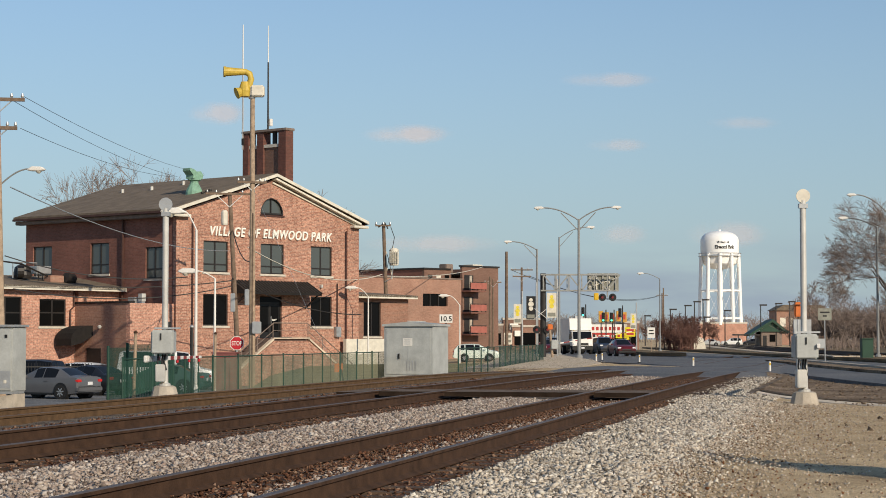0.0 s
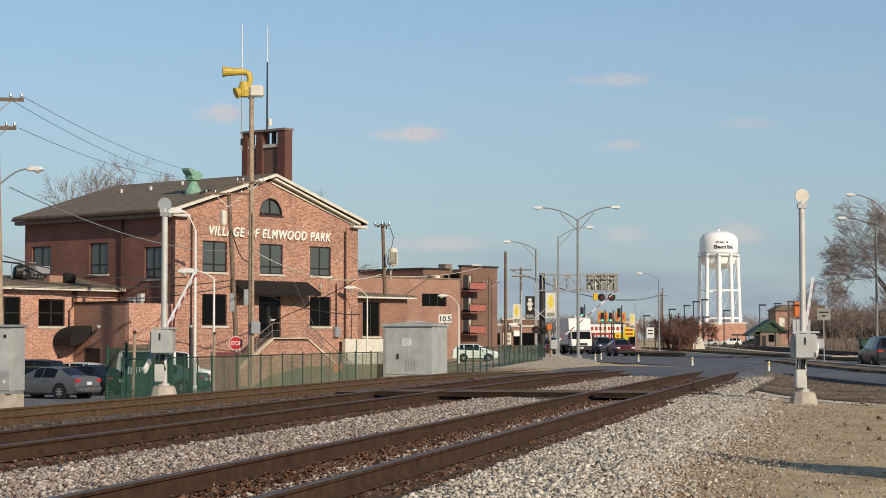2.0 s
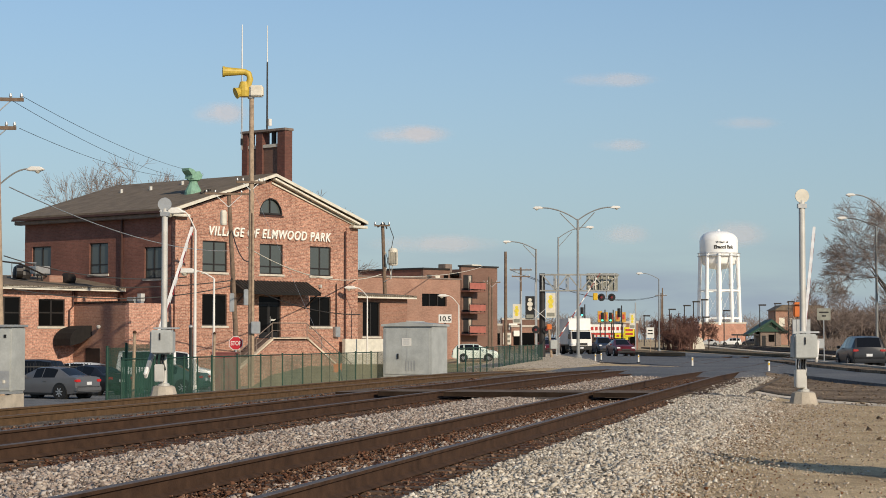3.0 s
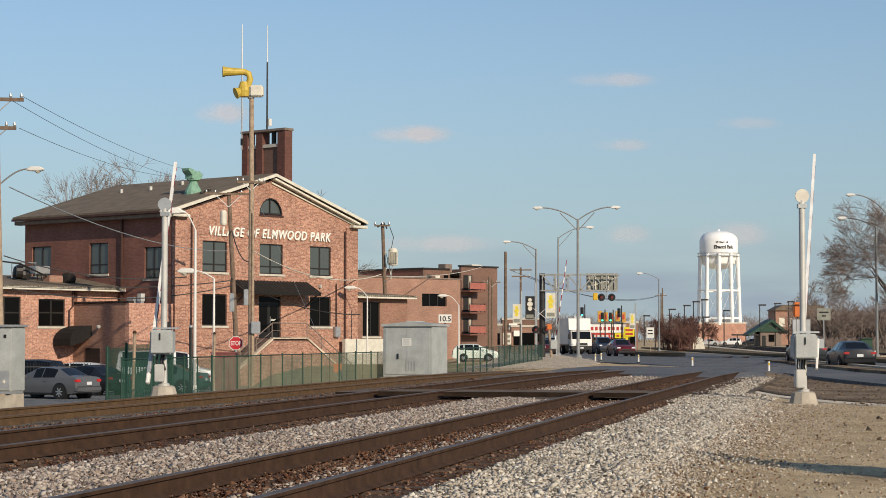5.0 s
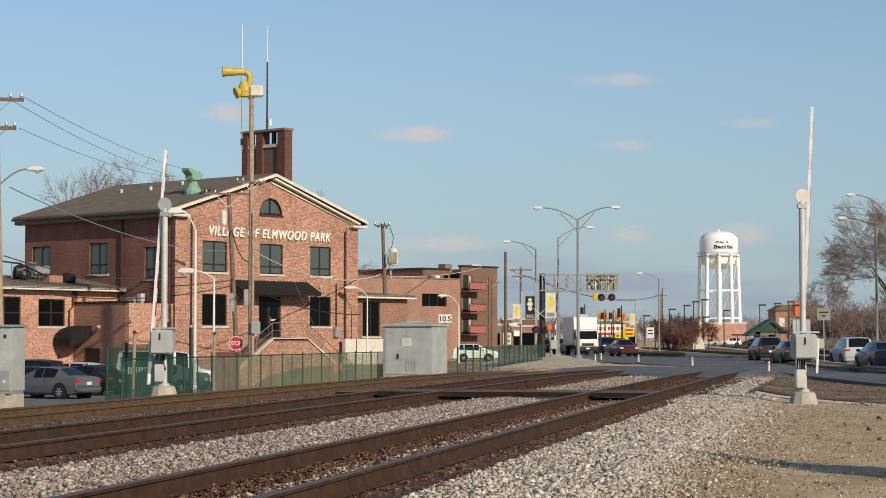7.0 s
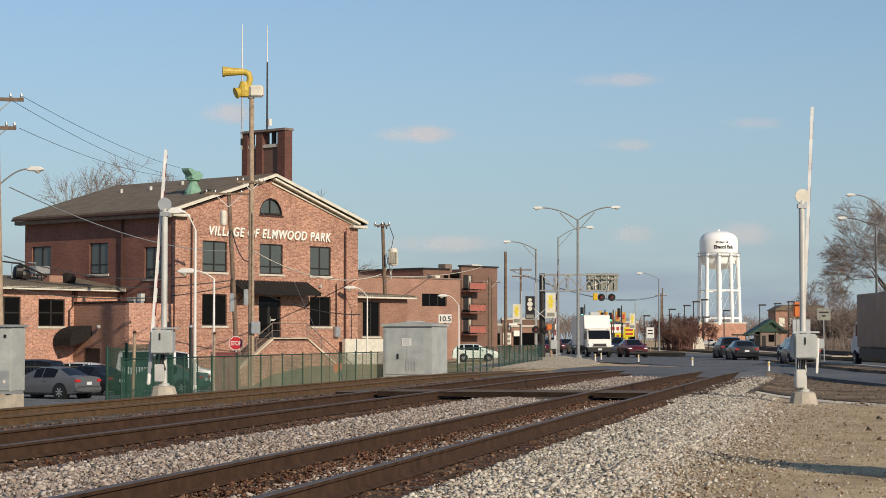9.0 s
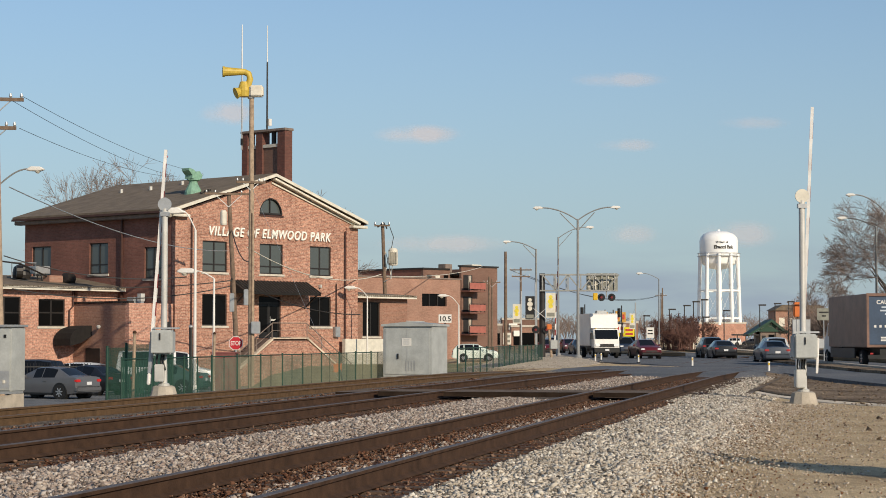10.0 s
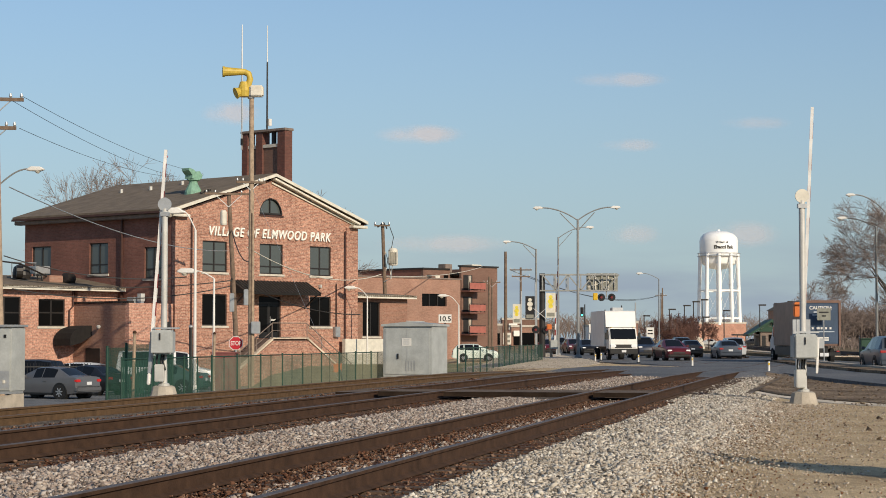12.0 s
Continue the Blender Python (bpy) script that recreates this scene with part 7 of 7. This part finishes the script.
part("shaft", rod(B(), (0, 0, 0), (-0.02, 0, 2.4), 0.06, 0.055, 8), BLACK, cp)
part("cap", lathe(B(), [(0.07, 2.4), (0.07, 2.44), (0.02, 2.48)], 8, (-0.02, 0, 0)), STEEL, cp)
guy = thing("guy_marker", pose(0, 0, 0), "orange marker on a pole's guy wire", "marker")
part("guy_wire", rod(B(), (-9.49, 95.2, 8.6), (-4.0, 79, -1.2), 0.006, n=5), STEEL, guy)
part("marker", bx(-4.55, -4.2, 79.9, 79.95, -0.25, 0.12), ORANGE, guy, "orange flag marker")
part("guard", rod(B(), (-4.28, 79.9, -0.15), (-3.95, 78.8, -1.3), 0.04), BLACK, guy)

# ---- clouds, very far off ----
def cloud_mat(name, seed, dens):
    m = bpy.data.materials.new(name)
    m.use_nodes = True
    n, l = m.node_tree.nodes, m.node_tree.links
    b = n["Principled BSDF"]
    b.inputs["Base Color"].default_value = (0.50, 0.49, 0.54, 1)
    b.inputs["Roughness"].default_value, b.inputs["Specular IOR Level"].default_value = 1.0, 0.0
    tc, mp, gr, nz = n.new("ShaderNodeTexCoord"), n.new("ShaderNodeMapping"), n.new("ShaderNodeTexGradient"), n.new("ShaderNodeTexNoise")
    mp.inputs["Location"].default_value, mp.inputs["Scale"].default_value = (-1, 0, -1), (2, 0, 2)
    gr.gradient_type = "SPHERICAL"
    l.new(tc.outputs["Generated"], mp.inputs[0])
    l.new(mp.outputs[0], gr.inputs[0])
    nz.noise_dimensions = "4D"
    nz.inputs["W"].default_value, nz.inputs["Scale"].default_value, nz.inputs["Detail"].default_value = seed, 0.022, 6
    l.new(tc.outputs["Object"], nz.inputs["Vector"])
    ml, mr = n.new("ShaderNodeMath"), n.new("ShaderNodeMapRange")
    ml.operation = "MULTIPLY"
    l.new(gr.outputs["Fac"], ml.inputs[0])
    l.new(nz.outputs["Fac"], ml.inputs[1])
    mr.interpolation_type = "SMOOTHSTEP"
    mr.inputs[1].default_value, mr.inputs[2].default_value, mr.inputs[3].default_value, mr.inputs[4].default_value = 0.04, 0.42, 0.0, dens
    l.new(ml.outputs[0], mr.inputs[0])
    l.new(mr.outputs[0], b.inputs["Alpha"])
    return m


CLOUDS = []
for i, (x, z, w, h, dens) in enumerate(((-354, 355, 58, 24, 0.62), (-55, 322, 86, 20, 0.72), (262, 408, 95, 16, 0.45), (272, 305, 60, 14, 0.4), (445, 165, 80, 28, 0.5), (275, 165, 55, 22, 0.4), (-20, 150, 130, 20, 0.5), (470, 340, 70, 14, 0.3))):
    bm = B()
    bmesh.ops.create_grid(bm, x_segments=6, y_segments=3, size=1.0)
    for v in bm.verts:
        v.co = Vector((v.co.x * w, 4 * math.cos(v.co.x * 1.5), v.co.y * h))
    c = part("cloud", bm, cloud_mat("cloud_vapour", i * 3.1, dens))
    tagged(c, "small soft pinkish-grey drifting cloud", "cloud", "clouds", "stuff")
    CLOUDS.append((c, x, 3000, z))
# ---- loose stone ----
def stones(name, rng, pts, smin, smax, material, label):
    """Angular crushed stones: jittered, turned blocks joined into one mesh."""
    n = len(pts)
    tips = np.array([(1, 0, 0), (-1, 0, 0), (0, 1, 0), (0, -1, 0), (0, 0, 1), (0, 0, -1)], dtype=float)
    v = tips[None] * rng.uniform(0.7, 1.3, (n, 6, 1)) + rng.normal(0, 0.34, (n, 6, 3))
    v *= (smin + (smax - smin) * rng.random((n, 1, 1)) ** 1.5) * rng.uniform(0.6, 1.3, (n, 1, 3))
    q = rng.normal(size=(n, 4))
    q /= np.linalg.norm(q, axis=1, keepdims=True)
    w, x, y, z = q.T
    r = np.stack([1 - 2 * (y * y + z * z), 2 * (x * y - z * w), 2 * (x * z + y * w), 2 * (x * y + z * w), 1 - 2 * (x * x + z * z), 2 * (y * z - x * w), 2 * (x * z - y * w), 2 * (y * z + x * w), 1 - 2 * (x * x + y * y)], 1).reshape(n, 3, 3)
    v = np.einsum("nij,nkj->nki", r, v) * np.array([1.0, 1.0, 0.72]) + pts[:, None, :]
    faces = np.array([(0, 2, 4), (2, 1, 4), (1, 3, 4), (3, 0, 4), (2, 0, 5), (1, 2, 5), (3, 1, 5), (0, 3, 5)])
    f = ((np.arange(n) * 6)[:, None, None] + faces[None]).reshape(-1, 3)
    return tagged(np_mesh(name, v.reshape(-1, 3), f, material), label, "gravel", kind="stuff")


def scatter(rng, n, u0, u1, s0, s1, height, bias=1.0):
    u = u0 + (u1 - u0) * rng.random(n) ** bias
    s = rng.uniform(s0, s1, n)
    p = np.outer(u, [TD.x, TD.y, 0]) + np.outer(s, [TN.x, TN.y, 0])
    p[:, 2] = height(s, u) + rng.normal(0, 0.014, n)
    return p


BALLAST = stone_mat("crushed_limestone", [(0.16, 0.138, 0.112), (0.40, 0.352, 0.288), (0.62, 0.565, 0.475), (0.48, 0.40, 0.318), (0.78, 0.72, 0.62), (0.27, 0.226, 0.182), (0.84, 0.79, 0.69)])
BROWNBALLAST = stone_mat("rust_stained_stone", [(0.045, 0.024, 0.015), (0.12, 0.055, 0.032), (0.19, 0.10, 0.062), (0.27, 0.18, 0.125), (0.12, 0.048, 0.027)])
DUSTBALLAST = stone_mat("dusty_pinkish_ballast", [(0.11, 0.083, 0.067), (0.31, 0.25, 0.21), (0.48, 0.41, 0.35), (0.35, 0.26, 0.21), (0.60, 0.53, 0.46), (0.20, 0.15, 0.12), (0.68, 0.61, 0.53)])
PEBBLE = stone_mat("dirt_pebbles", [(0.24, 0.18, 0.12), (0.42, 0.33, 0.24), (0.55, 0.46, 0.35), (0.32, 0.25, 0.18)])
LEAF = stone_mat("dry_leaf", [(0.12, 0.055, 0.028), (0.22, 0.10, 0.05), (0.30, 0.17, 0.08)])
CLOD = stone_mat("earth_clod", [(0.06, 0.04, 0.026), (0.14, 0.095, 0.06), (0.22, 0.165, 0.115), (0.3, 0.24, 0.18)])
PALEGRAVEL = stone_mat("pale_tan_gravel", [(0.22, 0.17, 0.12), (0.45, 0.37, 0.28), (0.60, 0.52, 0.42), (0.36, 0.285, 0.21), (0.70, 0.63, 0.53)])
rng = np.random.default_rng(77)


def shoulder(s, u):
    return np.interp(s, [-1.5, 0.8, 1.9, 2.5, 3.3, 4.1], [-0.40, -0.37, -0.33, -0.25, -0.2, -0.2]) - np.clip((u - 44) * 0.008, 0, 0.15)


def between(s, u):
    return np.interp(s, [5.9, 6.6, 7.4, 8.1, 8.9], [-0.2, -0.18, -0.14, -0.18, -0.2]) + 0.0 * u


def flat(h):
    return lambda s, u: np.full(len(s), h)


def fringe(n, u0, u1, bias):
    """Stones thinning out from the shoulder into the dirt."""
    u = u0 + (u1 - u0) * rng.random(n) ** bias
    wav = np.array([noise.noise((a * 0.35, 0, 0)) + 0.6 * noise.noise((a * 1.3, 5, 0)) for a in u])
    s = 2.45 + 0.35 * wav - rng.exponential(0.2, n) + 0.1 * rng.random(n)
    p = np.outer(u, [TD.x, TD.y, 0]) + np.outer(s, [TN.x, TN.y, 0])
    p[:, 2] = shoulder(s, u) + rng.normal(0, 0.008, n)
    return p


pts = np.concatenate([scatter(rng, 54000, 11, 41, 2.35, 3.75, shoulder, 1.35), fringe(22000, 11, 41, 1.3), scatter(rng, 7000, 41, 50, 2.0, 4.0, shoulder), scatter(rng, 7000, 48, 70, 2.9, 4.1, lambda s, u: ground_z(s * TN.x + u * TD.x, s * TN.y + u * TD.y) + 0.02)])
stones("ballast", rng, pts, 0.009, 0.037, BALLAST, "pale grey crushed limestone ballast shoulder beside rails")
pts = np.concatenate([scatter(rng, 48000, 14, 41, 6.5, 8.15, between, 1.2), scatter(rng, 8000, 44, 66, 6.5, 8.2, between)])
stones("ballast", rng, pts, 0.014, 0.038, DUSTBALLAST, "dusty pinkish-grey crushed ballast between two tracks")
pts = np.concatenate([scatter(rng, 9000, 20, 64, 11.2, 12.7, flat(-0.23))])
stones("ballast", rng, pts, 0.02, 0.045, BROWNBALLAST, "brown rust-stained ballast between two tracks")
pts = np.concatenate([scatter(rng, 15000, 11, 41, 4.35, 5.68, flat(-0.195), 1.2), scatter(rng, 8000, 11, 41, 3.55, 4.22, flat(-0.21), 1.2), scatter(rng, 8000, 13, 41, 5.8, 6.6, flat(-0.2), 1.2), scatter(rng, 6000, 14, 64, 8.1, 9.0, flat(-0.2), 1.2), scatter(rng, 3000, 44, 64, 4.35, 5.68, flat(-0.2)), scatter(rng, 4000, 16, 64, 9.15, 10.45, flat(-0.2))])
stones("ballast", rng, pts, 0.011, 0.028, BROWNBALLAST, "rust-brown ballast stones packed round the rails")
pts = scatter(rng, 4500, 11, 41, 4.55, 5.2, flat(-0.195), 1.2)
stones("ballast", rng, pts, 0.014, 0.034, DUSTBALLAST, "scattered dusty ballast stones between the rails")
def verge(n, u0, u1, reach, bias):
    """Gravel trodden from the shoulder into the dirt."""
    u = u0 + (u1 - u0) * rng.random(n) ** bias
    wav = np.array([noise.noise((a * 0.2, 3, 0)) for a in u])
    s = 2.3 + 0.5 * wav - rng.exponential(reach, n)
    p = np.outer(u, [TD.x, TD.y, 0]) + np.outer(s, [TN.x, TN.y, 0])
    p[:, 2] = np.maximum(shoulder(s, u), ground_z(p[:, 0], p[:, 1])) + rng.normal(0.002, 0.006, n)
    return p


stones("gravel", rng, verge(19000, 12, 47, 0.75, 0.85), 0.006, 0.024, PALEGRAVEL, "pinkish-brown gravel trodden into sandy dirt")
stones("gravel", rng, verge(1100, 12, 47, 0.7, 0.8), 0.006, 0.018, BROWNBALLAST, "dark brown chips trodden into sandy dirt")
stones("dead_leaves", rng, verge(1200, 12, 40, 1.0, 1.0), 0.008, 0.02, LEAF, "small dry brown leaf scraps on dirt")
bits = np.stack([rng.uniform(5.5, 10.5, 26), rng.uniform(26, 43, 26), np.zeros(26)], 1)
bits[:, 2] = ground_z(bits[:, 0], bits[:, 1]) + 0.015
stones("debris", rng, bits, 0.03, 0.09, CLOD, "dark bits of debris lying on the dirt")
mud_pts = np.stack([rng.uniform(9.5, 14.0, 1500), rng.uniform(44, 76, 1500), np.zeros(1500)], 1)
mud_pts[:, 2] = ground_z(mud_pts[:, 0], mud_pts[:, 1]) + 0.03
stones("clods", rng, mud_pts, 0.012, 0.05, CLOD, "dark broken earth clods on the mud")
pts = scatter(rng, 26000, 12, 46, -8, 2.3, lambda s, u: ground_z(s * TN.x + u * TD.x, s * TN.y + u * TD.y) + 0.0, 1.3)
stones("pebbles", rng, pts, 0.004, 0.019, PEBBLE, "scattered small stones on sandy dirt")

n_v = 1700
sv, wv = rng.random(n_v), rng.uniform(-0.1, 1.06, n_v)
py = 93 + 50 * sv ** 1.3
lx, rxx = np.interp(py, [96, 112, 140], [1.0, 2.5, 4.0]), np.interp(py, [92, 112, 128, 145], [6.0, 9.2, 9.9, 10.3])
verge_pts = np.stack([lx + (rxx - lx) * wv, py, np.interp(py, [92, 112], [-0.3, -0.26]) + 0.01], 1)
stones("gravel", rng, verge_pts, 0.01, 0.03, PALEGRAVEL, "pale gravel strewn over the sandy pavement")

# unseen gabled block beside the viewer, added to throw a shadow across the dirt
shadow_block = thing("unseen_shadow_block", pose(9.46, 16.2, -0.42, 0, 0, 35.5), "unseen gabled block added to cast a shadow on the dirt", "hut")
part("wall", bx(-0.85, 0.85, -3.0, -0.2, 0, 2.7), CREAM, shadow_block)
part("gable", prism(B(), [(-0.85, 2.7), (0.85, 2.7), (0, 5.04)], -3.0, -0.2), CREAM, shadow_block)
for sg in (-1, 1):
    part("roof", prism(B(), [(sg * 1.0, 2.5), (0, 5.08), (0, 5.2), (sg * 1.0, 2.64)], -3.2, 0.1), SHINGLE, shadow_block)
part("door", bx(-0.5, 0.5, -0.2, -0.15, 0, 2.1), DARK, shadow_block)
# ---- all that moves ----
def along(rows, z, turn=None):
    """Rows of (seconds, x, y) to poses that face the way the line runs."""
    out = []
    x0, y0, x1, y1 = rows[0][1], rows[0][2], rows[-1][1], rows[-1][2]
    yaw = -math.degrees(math.atan2(x1 - x0, y1 - y0))
    yaw = yaw if turn is None else turn
    for t, x, y in rows:
        out.append((t, pose(x, y, z, 0, 0, yaw)))
    return out


def motions():
    # pedestrian gate arms: angle of the arm above level, degrees
    walk(arm_l, [(t, pose(-0.315, 0.0, 0.87, a, 3.2 * a / 88, -6)) for t, a in ((0, 0), (0.5, 3), (1.0, 10), (1.5, 20), (2.0, 27), (2.5, 34), (3.2, 45), (4.0, 58), (4.8, 70), (5.2, 78), (5.5, 84), (5.8, 87), (6.4, 87.5), (12, 87.5))])
    walk(arm_r, [(t, pose(0.03, 0.17, 1.3, a, 2.6, -12.7)) for t, a in ((0, 0), (1.0, 7), (2.0, 18), (2.6, 27), (3.2, 35), (4.0, 45), (4.8, 55), (5.5, 64.4), (6.0, 71.6), (6.5, 78), (7.2, 89), (7.7, 87.5), (12, 87))])
    # oncoming traffic, waiting and then starting off
    walk(truck_w, along([(0, 13.15, 188), (5.0, 13.15, 188), (6.0, 13.0, 184), (7.0, 12.9, 177), (8.0, 12.85, 168.5), (8.8, 12.75, 163), (10, 12.6, 153), (11, 12.5, 145), (12, 12.5, 138)], -0.36, 186.5))
    walk(car_e, along([(0, 15.7, 170), (6.2, 15.75, 170), (7, 15.8, 168), (8.8, 15.8, 162), (10, 15.75, 150), (11, 15.75, 141), (12, 15.8, 133)], -0.38, 186.5))
    walk(car_f, along([(0, 16.2, 195), (6.2, 16.2, 194), (7, 16.2, 190), (8.8, 16.2, 183), (10, 16.2, 172), (11, 16.1, 163), (12, 16.1, 155)], -0.4, 186.5))
    walk(car_g1, along([(0, 13.4, 202), (6, 13.4, 201), (8.8, 13.4, 191), (10, 13.3, 186), (11, 13.3, 183), (12, 13.3, 178)], -0.4, 186.5))
    walk(car_g2, along([(0, 13.6, 222), (7, 13.6, 221), (8.8, 13.6, 214), (12, 13.4, 198)], -0.4, 186.5))
    walk(car_g3, along([(0, 13.8, 246), (8, 13.8, 245), (10, 13.7, 238), (12, 13.6, 226)], -0.4, 186.5))
    walk(car_h, along([(0, 16.6, 215), (7, 16.6, 214), (10, 16.5, 195), (12, 16.4, 181)], -0.4, 186.5))
    # traffic driving away over the crossing
    walk(car_a1, along([(0, 22.5, 91), (1, 22.5, 94.4), (2, 22.4, 97.6), (2.5, 22.4, 100), (3, 22.3, 102.8), (4.8, 22.3, 117), (5.5, 22.3, 120.7), (6, 22.3, 124.2), (7, 22.3, 132.9), (8.8, 22.3, 148.8), (9.5, 22.3, 155.4), (10.5, 22.3, 166), (11, 22.3, 170.3), (12, 22.3, 181)], -0.44))
    walk(car_a2, along([(0, 21.6, 58), (3, 21.5, 84), (4.8, 21.4, 99.5), (5.5, 21.4, 104.7), (6, 21.3, 109), (7, 21.3, 117.5), (8.8, 21.3, 135), (9.5, 21.3, 142), (10.5, 21.3, 152), (11, 21.3, 157), (12, 21.3, 166)], -0.44))
    walk(car_b, along([(0, 24.2, 46), (3, 24.1, 74), (4.8, 24.0, 91), (5.5, 23.9, 98.5), (6, 23.8, 103.2), (6.5, 23.8, 107.7), (7, 23.8, 112), (8.8, 23.8, 128), (10, 23.8, 139), (10.5, 23.8, 143.5), (12, 23.8, 158.5)], -0.48))
    walk(car_c, along([(0, 21.5, 38), (4.8, 21.4, 75), (6, 21.3, 85), (7, 21.3, 93.4), (8.8, 21.3, 113), (9.5, 21.3, 119.6), (10, 21.3, 124.6), (10.5, 21.3, 129.6), (11, 21.3, 134.5), (12, 21.3, 144.6)], -0.44))
    walk(car_d, along([(0, 21.8, 10), (8.8, 21.7, 70), (11, 21.6, 86), (12, 21.6, 93.5)], -0.44))
    walk(truck_b, along([(0, 24.0, 26), (7.2, 23.8, 84), (8.8, 23.7, 98.2), (9.5, 23.7, 103.3), (10, 23.7, 107.3), (10.5, 23.7, 111.5), (11, 23.7, 116), (11.5, 23.7, 120.7), (12, 23.7, 126)], -0.46))
    # clouds drift slowly to the right; the far road gate lifts
    for cl, x, y, z in CLOUDS:
        walk(cl, [(0, pose(x, y, z)), (12, pose(x + 21, y, z))])
    walk(far_arm, [(t, pose(0.25, 0, 1.1, 0, -a, 8)) for t, a in ((0, 9), (0.6, 15), (1.6, 33), (2.6, 50), (3.2, 60), (4.0, 71), (4.8, 80), (5.4, 84), (6.2, 87), (12, 87.5))])


motions()
